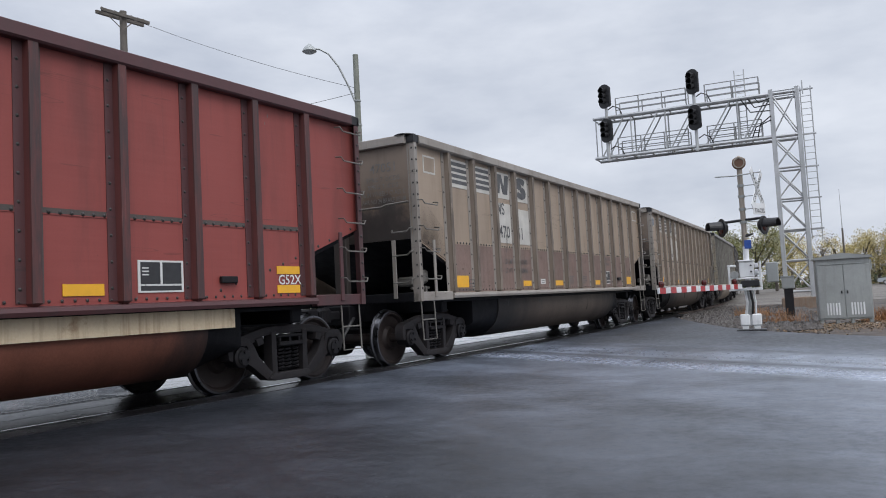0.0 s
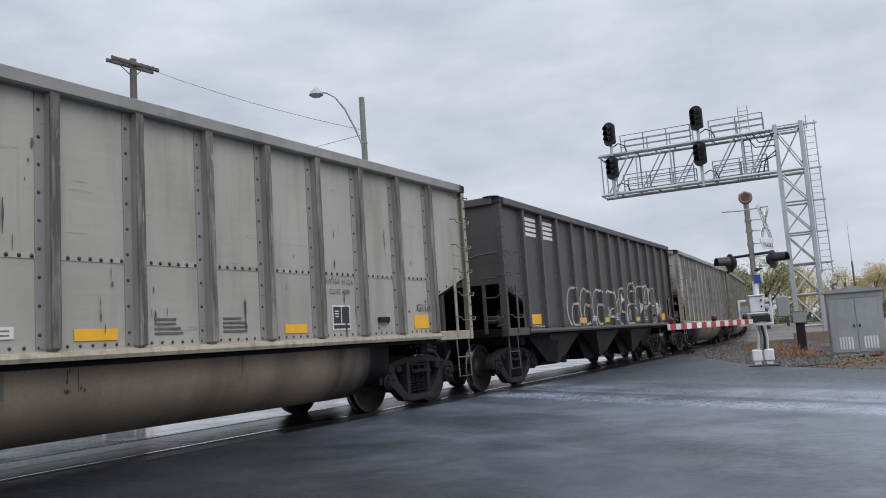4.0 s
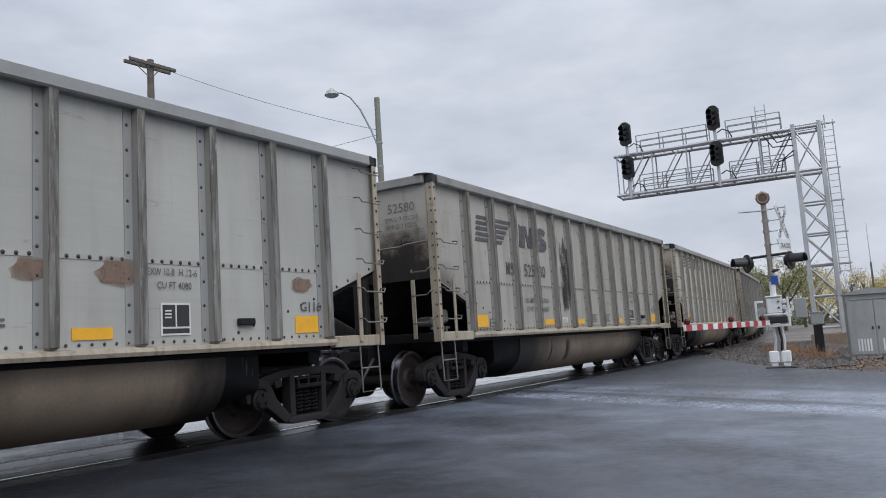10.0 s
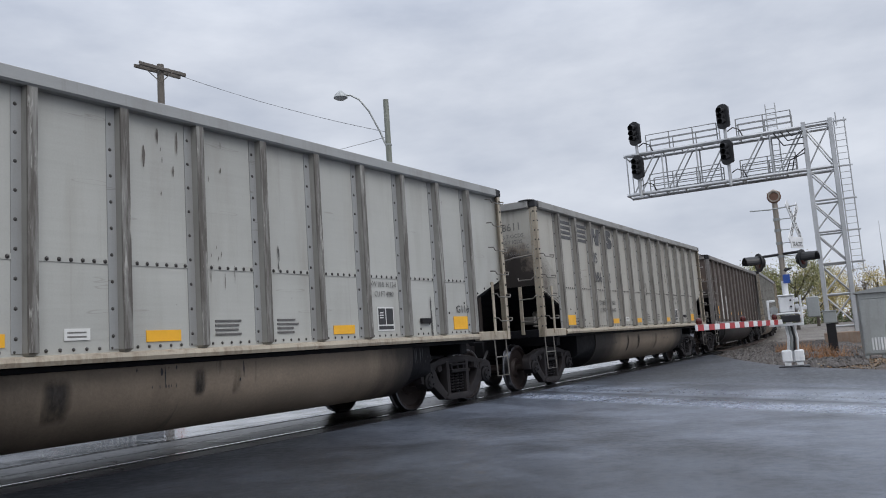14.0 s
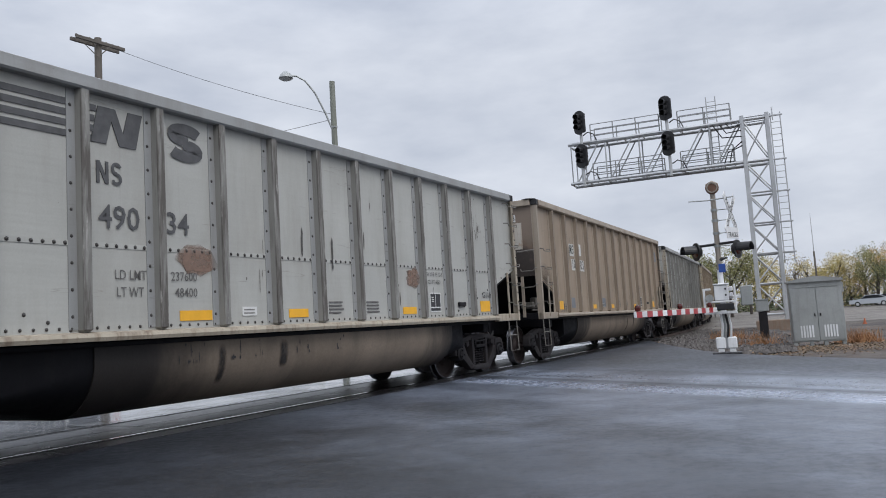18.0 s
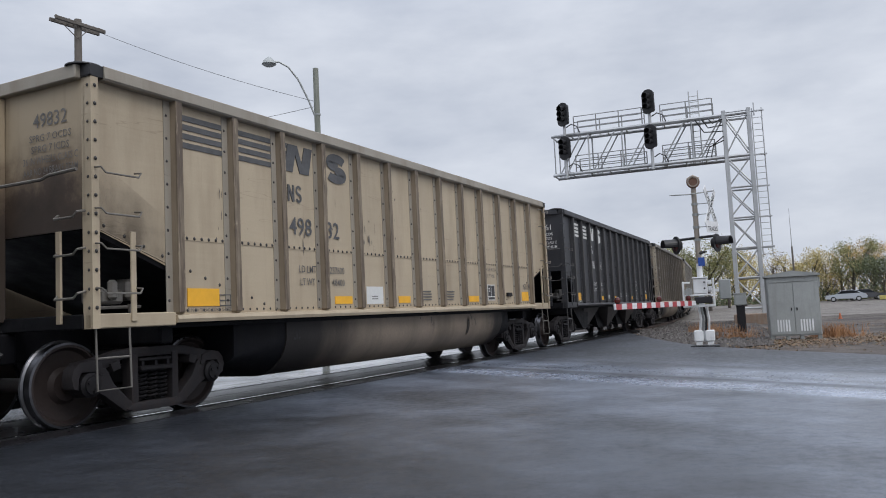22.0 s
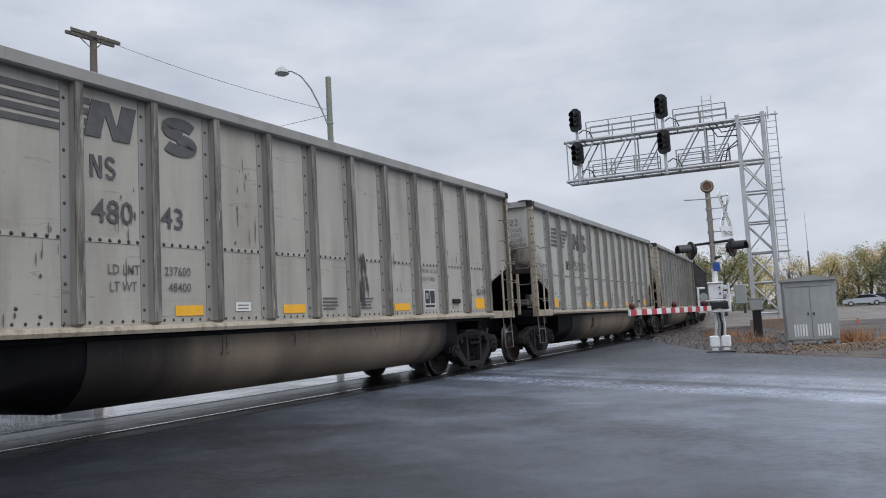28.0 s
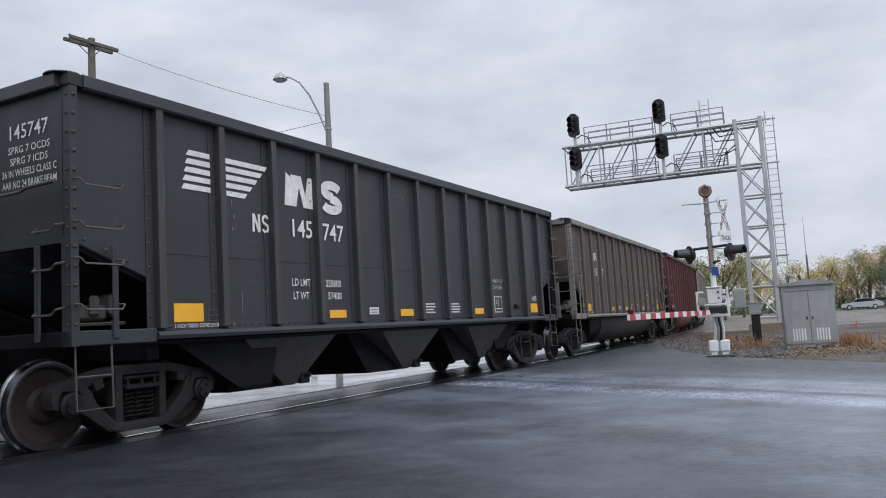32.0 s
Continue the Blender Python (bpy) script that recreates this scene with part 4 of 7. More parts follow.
    for z in (3.5, 4.95, 6.42, 7.95, TOWER_H - 0.12):
        part("ladder_bracket", Shape().box(w, 1.26, -0.25, -0.16, z - 0.035, z + 0.035, 0.008), M_GALV, g)
    part("ladder_stay", Shape().tube([(0.82, -0.26, TOWER_H - 0.35), (0.82, -0.26, TOWER_H + 0.28)], 0.03, 5), M_GALV, g)
    for x in (-ARM + 0.12, -ARM + 0.62):
        for y in (-w, w):
            part("arm_upright", Shape().tube([(x, y, ARM_LOW), (x, y, ARM_HIGH)], 0.035, 6), M_GALV, g)
    return g


def ladder(g, x, y, z0, z1, wide):
    for dx in (-wide / 2, wide / 2):
        part("ladder_rail", Shape().tube([(x + dx, y, z0), (x + dx, y, z1)], 0.028, 5), M_GALV, g)
    z = z0 + 0.15
    while z < z1 - 0.1:
        part("rung", Shape().tube([(x - wide / 2, y, z), (x + wide / 2, y, z)], 0.019, 4), M_GALV, g)
        z += 0.3


def signal_head():
    sh = Shape()
    outline = []
    for k in range(13):
        a = math.pi * k / 12
        outline.append((0.33 * math.cos(a), 0.35 + 0.27 * math.sin(a)))
    for k in range(13):
        a = math.pi + math.pi * k / 12
        outline.append((0.33 * math.cos(a), -0.35 + 0.27 * math.sin(a)))
    sh.slab(outline, -0.06, -0.02)
    sh.box(-0.25, 0.25, -0.02, 0.24, -0.52, 0.52, 0.07)
    for dz in (0.27, 0.0, -0.27):
        n = 12
        vs, fs = [], []
        for i in range(n + 1):
            a = -0.35 + (math.pi + 0.7) * i / n
            for y, r in ((-0.06, 0.165), (-0.34, 0.158), (-0.34, 0.144), (-0.06, 0.15)):
                vs.append((r * math.cos(a), y, dz + r * math.sin(a)))
        for i in range(n):
            for k in range(4):
                fs.append((i * 4 + k, i * 4 + (k + 1) % 4, (i + 1) * 4 + (k + 1) % 4, (i + 1) * 4 + k))
        sh.add(vs, fs)
    return sh


GANTRY = pose(13.61, 38.25, 0.0, 0, 0, -19.5)
ARM, ARM_LOW, ARM_HIGH, TOWER_H = 9.05, 7.93, 9.98, 10.2
signal_gantry()


# ---- crossing signal and gate ----
def crossing_signal():
    g = thing("crossing_signal", "grey crossing signal mast with crossbuck, bell and lowered gate", "crossing signal", pose(5.52, 18.7, 0.0, 0, 0, -16.5))
    part("mast", Shape().tube([(0, 0, 0.1), (0, 0, 3.78)], 0.062, 12), M_MAST, g, smooth=True)
    part("mast_sleeve", Shape().tube([(0, 0, 0.1), (0, 0, 1.92)], 0.068, 12), M_WHITEPAINT, g, "pale grey painted lower mast", smooth=True)
    part("base_plate", Shape().box(-0.32, 0.32, -0.28, 0.28, -0.03, 0.015, 0.01), M_BLACK, g)
    for x in (-0.125, 0.125):
        part("base_box", Shape().box(x - 0.105, x + 0.105, -0.14, 0.14, 0.10, 0.36, 0.02), M_WHITEPAINT, g)
        part("box_foot", Shape().box(x - 0.07, x + 0.07, -0.12, 0.12, 0.016, 0.098, 0.01), M_WHITEPAINT, g)
    part("mechanism", Shape().box(-0.17, 0.15, -0.17, 0.17, 1.20, 1.56, 0.02), M_WHITEPAINT, g, "white gate mechanism housing")
    part("mechanism_lid", Shape().box(-0.19, 0.17, -0.19, 0.19, 1.565, 1.60, 0.012), M_WHITEPAINT, g)
    for z in (1.28, 1.42):
        part("side_plate", Shape().box(0.155, 0.24, -0.16, 0.12, z, z + 0.10, 0.012), M_WHITEPAINT, g)
        part("bolt", Shape().lathe_y([(-0.20, 0.004), (-0.20, 0.022), (-0.17, 0.024)], 6, (0.08, 0, z + 0.05)), M_BLACK, g)
    part("counterweight", Shape().box(0.40, 0.66, -0.04, 0.05, 1.06, 1.52, 0.02).box(0.46, 0.60, 0.055, 0.10, 1.12, 1.46, 0.02), M_SILVER, g, "grey counterweight plates")
    part("counterweight_arm", Shape().box(0.16, 0.47, -0.01, 0.02, 1.24, 1.31, 0.006), M_WHITEPAINT, g)
    part("gate_bracket", Shape().box(-0.42, 0.30, -0.26, -0.21, 0.90, 0.96, 0.01).box(-0.42, -0.37, -0.26, -0.21, 0.96, 1.50, 0.01).box(-0.37, -0.24, -0.26, -0.21, 1.45, 1.50, 0.01).box(0.25, 0.30, -0.26, -0.21, 0.96, 1.56, 0.01).box(-0.37, 0.25, -0.255, -0.22, 1.16, 1.20, 0.008), M_WHITEPAINT, g, "white tubular gate bracket")
    part("pivot", Shape().box(-0.16, 0.24, -0.30, -0.2, 0.985, 1.14, 0.02), M_BLACK, g)
    part("motor", Shape().lathe_y([(-0.30, 0.01), (-0.30, 0.085), (-0.18, 0.09), (-0.17, 0.01)], 12, (-0.28, 0, 1.27)), M_SILVER, g, smooth=True)
    for k in range(4):
        part("conduit", Shape().tube([(-0.10 + 0.07 * k, -0.10, 0.34), (-0.05 + 0.06 * k, -0.12, 0.62), (-0.08 + 0.055 * k, -0.09, 0.92)], 0.026, 6), (M_WHITEPAINT, M_SILVER, M_RUBBER, M_WHITEPAINT)[k], g)
    # bell on top
    part("bell", Shape().lathe_y([(-0.10, 0.02), (-0.10, 0.145), (-0.03, 0.155), (0.02, 0.10), (0.07, 0.09), (0.08, 0.02)], 16, (0, 0, 3.86)), M_RUSTY, g, "round rust-brown crossing bell", smooth=True)
    part("bell_rim", Shape().lathe_y([(-0.115, 0.10), (-0.115, 0.125), (-0.098, 0.13), (-0.098, 0.10)], 16, (0, 0, 3.86), False), M_MAST, g)
    part("bell_cap", Shape().tube([(-0.13, -0.06, 3.92), (0, -0.10, 3.99), (0.13, -0.06, 3.92)], 0.035, 6), M_MAST, g)
    part("bell_bracket", Shape().tube([(-0.55, -0.1, 3.58), (-0.12, -0.12, 3.56), (0.45, -0.1, 3.60)], 0.016, 5), M_SILVER, g)
    for z in (3.3, 3.05, 2.75, 2.45):
        part("clamp", Shape().tube([(0, 0, z), (0, 0, z + 0.06)], 0.078, 10), M_SILVER, g)
        part("sign_arm", Shape().tube([(0.06, 0, z + 0.03), (0.34, -0.02, z + 0.03)], 0.012, 4), M_SILVER, g)
    # crossbuck, seen nearly edge on
    turn = Matrix.Translation((0.36, 0.0, 3.22)) @ Matrix.Rotation(radians(72), 4, "Z")
    for k, a in enumerate((47, -47)):
        blade = part("crossbuck_blade", Shape().box(-0.60, 0.60, -0.008 + 0.018 * k, 0.008 + 0.018 * k, -0.09, 0.09, 0.003), M_WHITEPAINT, g, "white crossbuck board", turn @ Matrix.Rotation(radians(a), 4, "Y"))
        words = ("RAILROAD", "CROSSING")[k]
        lettering(words, 0.125, M_BLACK, blade, -0.44, -0.045, -0.010 + 0.018 * k, 0.88)
    sign = part("track_count_sign", Shape().box(-0.24, 0.24, -0.008, 0.008, -0.13, 0.13, 0.003), M_WHITEPAINT, g, "small white sign lettered TRACKS", Matrix.Translation((0.36, -0.02, 2.76)) @ Matrix.Rotation(radians(58), 4, "Z"))
    lettering("TRACKS", 0.10, M_BLACK, sign, -0.20, -0.09, -0.010, 0.40)
    # flashing lamps
    part("lamp_arm", Shape().tube([(-0.50, -0.02, 2.50), (0.44, -0.02, 2.55)], 0.032, 6), M_BLACK, g)
    for x, ang in ((-0.48, -64), (0.43, 64)):
        lamp = part("flasher", Shape().lathe_y([(-0.02, 0.02), (-0.02, 0.215), (0.0, 0.22), (0.012, 0.215), (0.012, 0.15), (0.10, 0.12), (0.14, 0.03)], 18), M_BLACK, g, "black crossing flasher with hood", Matrix.Translation((x, -0.02, 2.38)) @ Matrix.Rotation(radians(ang), 4, "Z"), smooth=True)
        hood = Shape()
        n = 12
        vs, fs = [], []
        for i in range(n + 1):
            a = -0.3 + (math.pi + 0.6) * i / n
            for y, r in ((-0.02, 0.155), (-0.34, 0.14), (-0.34, 0.13), (-0.02, 0.145)):
                vs.append((r * math.cos(a), y, r * math.sin(a)))
        for i in range(n):
            for k in range(4):
                fs.append((i * 4 + k, i * 4 + (k + 1) % 4, (i + 1) * 4 + (k + 1) % 4, (i + 1) * 4 + k))
        hood.add(vs, fs)
        part("hood", hood, M_BLACK, lamp)
        part("lens", Shape().lathe_y([(-0.045, 0.01), (-0.035, 0.10), (-0.022, 0.14)], 16), M_LENS, lamp, smooth=True)
    part("blue_notice", Shape().box(-0.02, 0.13, -0.075, -0.06, 1.86, 2.06, 0.003), M_BLUESIGN, g, "small blue emergency notice")
    part("spike", Shape().tube([(0.02, -0.02, 2.16), (0.2, -0.05, 2.20)], [0.05, 0.01], 5), M_BLACK, g)
    # gate arm, pointing out over the road
    arm_m = Matrix.Translation((-0.15, -0.27, 1.0)) @ Matrix.Rotation(radians(252.5), 4, "Z")
    arm = part("gate_arm", Shape().box(0.0, 4.6, -0.022, 0.022, -0.055, 0.055, 0.006), M_WHITEPAINT, g, "red and white striped gate arm", arm_m)
    for k in range(9):
        part("red_stripe", Shape().box(0.32 + k * 0.5, 0.57 + k * 0.5, -0.026, 0.026, -0.056, 0.056), M_REDPAINT, arm)
    for x in (0.45, 2.3, 4.45):
        part("gate_lamp", Shape().lathe_z([(0.06, 0.02), (0.07, 0.05), (0.13, 0.055), (0.17, 0.04), (0.18, 0.01)], 10, (x, 0, 0)), M_LENS, arm, "small red gate lamp")
    return g


M_BLUESIGN = plain("blue_sign_paint", (0.02, 0.07, 0.30), 0.4)
crossing_signal()


# ---- relay cabinets ----
def relay_cabinet():
    g = thing("relay_cabinet", "weathered silver double-door signal relay cabinet", "cabinet", pose(8.95, 22.0, -0.13, 0, 0, -17))
    w, d, h = 0.65, 0.36, 1.72
    part("body", Shape().box(-w, w, -d, d, 0.12, h, 0.012), M_SILVER, g)
    roof = Shape().slab([(-w - 0.05, h), (w + 0.05, h), (w + 0.05, h + 0.05), (0, h + 0.16), (-w - 0.05, h + 0.05)], -d - 0.06, d + 0.05)
    part("roof", roof, M_SILVER, g)
    for s in (-1, 1):
        door = part("door", Shape().box(min(0.006 * s, (w - 0.03) * s), max(0.006 * s, (w - 0.03) * s), -d - 0.022, -d - 0.002, 0.16, h - 0.16, 0.006), M_SILVER, g)
        part("handle", Shape().box(0.07 * s - 0.015, 0.07 * s + 0.015, -d - 0.05, -d - 0.022, 0.80, 0.88, 0.005), M_BLACK, door)
        for k in range(5):
            x = 0.15 * s + s * 0.07 * k
            part("vent_slot", Shape().box(x - 0.02, x + 0.02, -d - 0.030, -d - 0.022, 0.24, 0.56, 0.004), M_WHITEPAINT, door)
    part("drip_rail", Shape().box(-w + 0.08, w - 0.12, -d - 0.03, -d - 0.002, h - 0.14, h - 0.115), M_SILVER, g)
    part("side_box", Shape().box(w + 0.003, w + 0.06, -0.2, 0.1, h - 0.32, h - 0.05, 0.01), M_SILVER, g)
    for x in (-w + 0.06, w - 0.06, -0.2, 0.15):
        part("foot", Shape().box(x - 0.05, x + 0.05, -d + 0.02, -d + 0.12, -0.02, 0.12, 0.01), M_SILVER, g)
    part("slab", Shape().box(-w - 0.1, w + 0.1, -d - 0.1, d + 0.1, -0.06, 0.0, 0.01), M_CONCRETE, g)


relay_cabinet()
jb = thing("junction_box", "small grey-green junction box on a dark post", "junction box", pose(9.42, 27.5, -0.13, 0, 0, -18))
part("box", Shape().box(-0.20, 0.20, -0.13, 0.13, 0.98, 1.36, 0.02), M_SILVER, jb)
part("lid", Shape().box(-0.22, 0.22, -0.15, 0.15, 1.363, 1.40, 0.01), M_SILVER, jb)
part("post", Shape().box(-0.14, 0.14, -0.09, 0.09, -0.05, 0.975, 0.01), M_TRUCK, jb, "dark brown steel post")


# ---- poles across the track ----
def polar(az, dist, z=0.0):
    return (dist * math.sin(radians(az)), dist * math.cos(radians(az)), z)


def utility_pole():
    x, y, _ = polar(-26.3, 30.0)
    g = thing("utility_pole", "weathered timber utility pole with two double crossarms", "utility pole", pose(x, y, -0.14, 0, 0, 26.3))
    top = EYE_Z + 30.0 * math.tan(radians(20.3)) + 0.14
    part("pole", Shape().tube([(0, 0, -0.3), (0, 0, top * 0.5), (0, 0, top)], [0.17, 0.15, 0.125], 12), M_WOOD, g, smooth=True)
    for z in (top - 0.22, top - 2.25):
        for dy in (-0.17, 0.17):
            arm = part("crossarm", Shape().box(-0.96, 0.96, dy - 0.05, dy + 0.05, -0.06, 0.06, 0.008), M_WOOD, g, m=Matrix.Translation((0, 0, z)) @ Matrix.Rotation(radians(34), 4, "Z"))
        for s in (-1, 1):
            part("arm_brace", Shape().tube([(0, -0.22, z - 0.55), (s * 0.5, -0.22, z - 0.04)], 0.018, 5), M_WOOD, g)
            for k in (0.25, 0.63):
                part("insulator", Shape().lathe_z([(0.055, 0.02), (0.07, 0.045), (0.12, 0.05), (0.16, 0.03), (0.17, 0.01)], 8, (s * k * 1.1, 0.74 * k * s, z)), M_WOOD, g)
    part("pole_can", Shape().lathe_z([(0, 0.05), (0.0, 0.18), (0.55, 0.18), (0.62, 0.08)], 12, (-0.38, 0.1, top - 3.1)), M_SILVER, g, "small grey transformer can")
    return (x, y, top - 0.14)


pole_top = utility_pole()


def street_lamp():
    dist = 28.0
    x, y, _ = polar(-10.25, dist)
    g = thing("street_lamp", "greenish timber pole with curved arm and cobra lamp", "street lamp", pose(x, y, -0.14, 0, 0, 10.25))
    top = EYE_Z + dist * math.tan(radians(17.9)) + 0.14
    part("pole", Shape().tube([(0, 0, -0.3), (0, 0, top)], [0.13, 0.10], 10), M_GREENWOOD, g, smooth=True)
    pts = [(-0.08, -0.05, top - 1.75), (-0.28, -0.08, top - 1.2), (-0.62, -0.12, top - 0.45), (-0.95, -0.15, top + 0.0), (-1.25, -0.17, top + 0.17), (-1.5, -0.18, top + 0.2)]
    part("arm", Shape().tube(pts, 0.032, 8), M_SILVER, g, smooth=True)
    part("lamp_head", Shape().lathe_z([(-0.12, 0.24), (-0.10, 0.26), (0.02, 0.20), (0.10, 0.12), (0.16, 0.05), (0.18, 0.01)], 16, (-1.62, -0.18, top + 0.2)), M_SILVER, g, "pale grey lamp head", smooth=True)
    part("lamp_glass", Shape().lathe_z([(-0.20, 0.04), (-0.17, 0.16), (-0.122, 0.22)], 16, (-1.62, -0.18, top + 0.2)), M_LAMPGLASS, g, smooth=True)
    for z in (top - 1.72, top - 2.6):
        part("clamp", Shape().tube([(0, 0, z), (0, 0, z + 0.06)], 0.125, 8), M_SILVER, g)
    return (x, y, top - 0.14)


M_LAMPGLASS = plain("cloudy_lamp_glass", (0.30, 0.31, 0.30), 0.25)
lamp_top = street_lamp()


def wire(name, a, b, sag, r=0.012):
    pts = [Vector(a).lerp(Vector(b), k / 16) - Vector((0, 0, sag * 4 * (k / 16) * (1 - k / 16))) for k in range(17)]
    solid(name, Shape().tube(pts, r, 5), M_WIRE, "thin dark overhead cable", "cable")


wire("overhead_cable", (pole_top[0] + 0.40, pole_top[1] + 0.80, pole_top[2] - 0.2), (lamp_top[0], lamp_top[1], lamp_top[2] - 1.22), 0.16, 0.008)
wire("overhead_cable", (lamp_top[0], lamp_top[1], lamp_top[2] - 1.38), (-24.6, 63.5, 17.3), 0.25, 0.010)


# ---- trees and far things ----
def leaf_mesh(name, at, small, more, q):
    """Many loose leaf blades, one at each place."""
    n = len(at)
    a, b = (v / np.linalg.norm(v, axis=1)[:, None] for v in (q.normal(0, 1, (n, 3)), q.normal(0, 1, (n, 3))))
    size = (small + more * q.random(n))[:, None]
    vs = np.stack((at - a * size, at + b * size * 0.6, at + a * size, at - b * size * 0.6), 1).reshape(-1, 3)
    me = bpy.data.meshes.new(name)
    me.from_pydata(vs.tolist(), [], np.arange(4 * n).reshape(-1, 4).tolist())
    return me


def tree(name, label, x, y, height, spread, leaves, seed, clumps=150, bare=0.0):
    r = random.Random(seed)
    g = thing(name, label, "tree", pose(x, y, -0.14), "trees behind the lot")
    trunk = Shape()
    trunk.tube([(0, 0, -0.3), (r.gauss(0, 0.15), r.gauss(0, 0.15), height * 0.35), (r.gauss(0, 0.3), r.gauss(0, 0.3), height * 0.8)], [0.03 * height, 0.022 * height, 0.006 * height], 8)
    tips = []
    for k in range(11):
        z = height * (0.22 + 0.05 * k)
        a = r.random() * 6.3
        l = spread * (0.5 + 0.5 * r.random())
        mid = (l * 0.5 * math.cos(a), l * 0.5 * math.sin(a), z + l * 0.45)
        tip = (l * math.cos(a), l * math.sin(a), min(height * 0.95, z + l * (0.7 + 0.5 * r.random())))
        trunk.tube([(0, 0, z), mid, tip], [0.011 * height, 0.007 * height, 0.002 * height], 5)
        tips += [mid, tip]
        for q in range(2):
            t2 = (tip[0] + r.gauss(0, 0.5), tip[1] + r.gauss(0, 0.5), tip[2] + 0.5 * r.random() + 0.3)
            trunk.tube([mid, t2], [0.005 * height, 0.0015 * height], 4)
            tips.append(t2)
    part("trunk", trunk, M_BARK, g)
    q = np.random.default_rng(seed)
    keep = int(clumps * (1 - bare))
    centre = np.array(tips)[q.integers(0, len(tips), keep)] + q.normal(0, 1, (keep, 3)) * (spread * 0.16, spread * 0.16, height * 0.05)
    me = leaf_mesh("crown", np.repeat(centre, 34, 0) + q.normal(0, 1, (keep * 34, 3)) * (0.34, 0.30, 0.27), 0.045, 0.075, q)
    part("crown", me, leaves, g)
    return g


TREES = [  # bearing, distance, height, spread, leaves, clumps, bare
    (15.6, 92, 6.6, 3.0, "g", 260, 0.0), (17.0, 86, 8.0, 3.2, "g", 320, 0.0), (18.2, 100, 8.4, 2.6, "y", 200, 0.1), (19.3, 108, 8.2, 2.0, "y", 120, 0.3),
    (20.3, 114, 8.2, 1.8, "y", 110, 0.3), (21.1, 118, 8.8, 1.7, "b", 90, 0.4), (21.9, 112, 8.6, 1.8, "y", 130, 0.2), (22.8, 120, 9.0, 1.8, "y", 130, 0.2),
    (23.6, 118, 8.6, 1.9, "y", 140, 0.2), (24.3, 122, 8.8, 1.9, "y", 140, 0.2), (25.2, 128, 10.2, 2.4, "o", 170, 0.1), (25.9, 119, 9.4, 3.0, "g", 260, 0.1),
    (27.0, 128, 10.8, 2.8, "o", 220, 0.1), (27.6, 116, 6.6, 3.2, "d", 320, 0.0), (29.0, 118, 6.2, 3.4, "d", 320, 0.0), (30.4, 122, 7.0, 3.2, "g", 260, 0.0),
    (31.8, 108, 9.6, 2.4, "b", 90, 0.5), (33.2, 104, 10.6, 3.0, "o", 240, 0.1), (35.2, 112, 9.0, 3.6, "g", 300, 0.0), (37.2, 116, 8.6, 3.6, "y", 220, 0.0),
]
LEAVES = {"g": (M_LEAF_GREEN, "dull green tree in early autumn"), "y": (M_LEAF_YELLOW, "thin yellowing autumn tree beside the lot"), "o": (M_LEAF_ORANGE, "tall orange-topped autumn tree"), "d": (M_LEAF_DARK, "low dark green bushy tree"), "b": (M_LEAF_BROWN, "nearly bare brown autumn tree")}
for k, (az, dist, height, spread, kind, clumps, bare) in enumerate(TREES):
    x, y, _ = polar(az, dist)
    height *= 0.80
    tree("tree", LEAVES[kind][1], x, y, height, spread, LEAVES[kind][0], 50 + k, clumps, bare)

BRUSH = [  # name, label, leaves, seed, height, swell, count, nearest
    ("undergrowth", "tangled dark green undergrowth below the trees", M_LEAF_DARK, 9, 1.7, 0.8, 15000, 121),
    ("far_thicket", "yellowing thicket behind the trees", M_LEAF_YELLOW, 12, 3.2, 1.2, 13000, 132),
    ("bare_brush", "brown leafless brush between the trees", M_LEAF_BROWN, 15, 2.6, 1.0, 9000, 124),
]
for name, label, leaf, seed, low, high, count, near in BRUSH:
    q = np.random.default_rng(seed)
    az = 15.5 + 23 * q.random(count)
    dist = near + 9 * q.random(count)
    top = low + high * np.sin(az * 2.3 + seed) + 0.7 * np.sin(az * 7.1 + seed) + 0.5 * np.sin(az * 19.0)
    z = 0.2 + np.maximum(0.4, top) * q.random(count) ** 0.65
    me = leaf_mesh(name, np.stack((dist * np.sin(np.radians(az)), dist * np.cos(np.radians(az)), z), 1), 0.08, 0.14, q)
    me.materials.append(leaf)
    tagged(new(name, me), label, "undergrowth", kind="stuff")


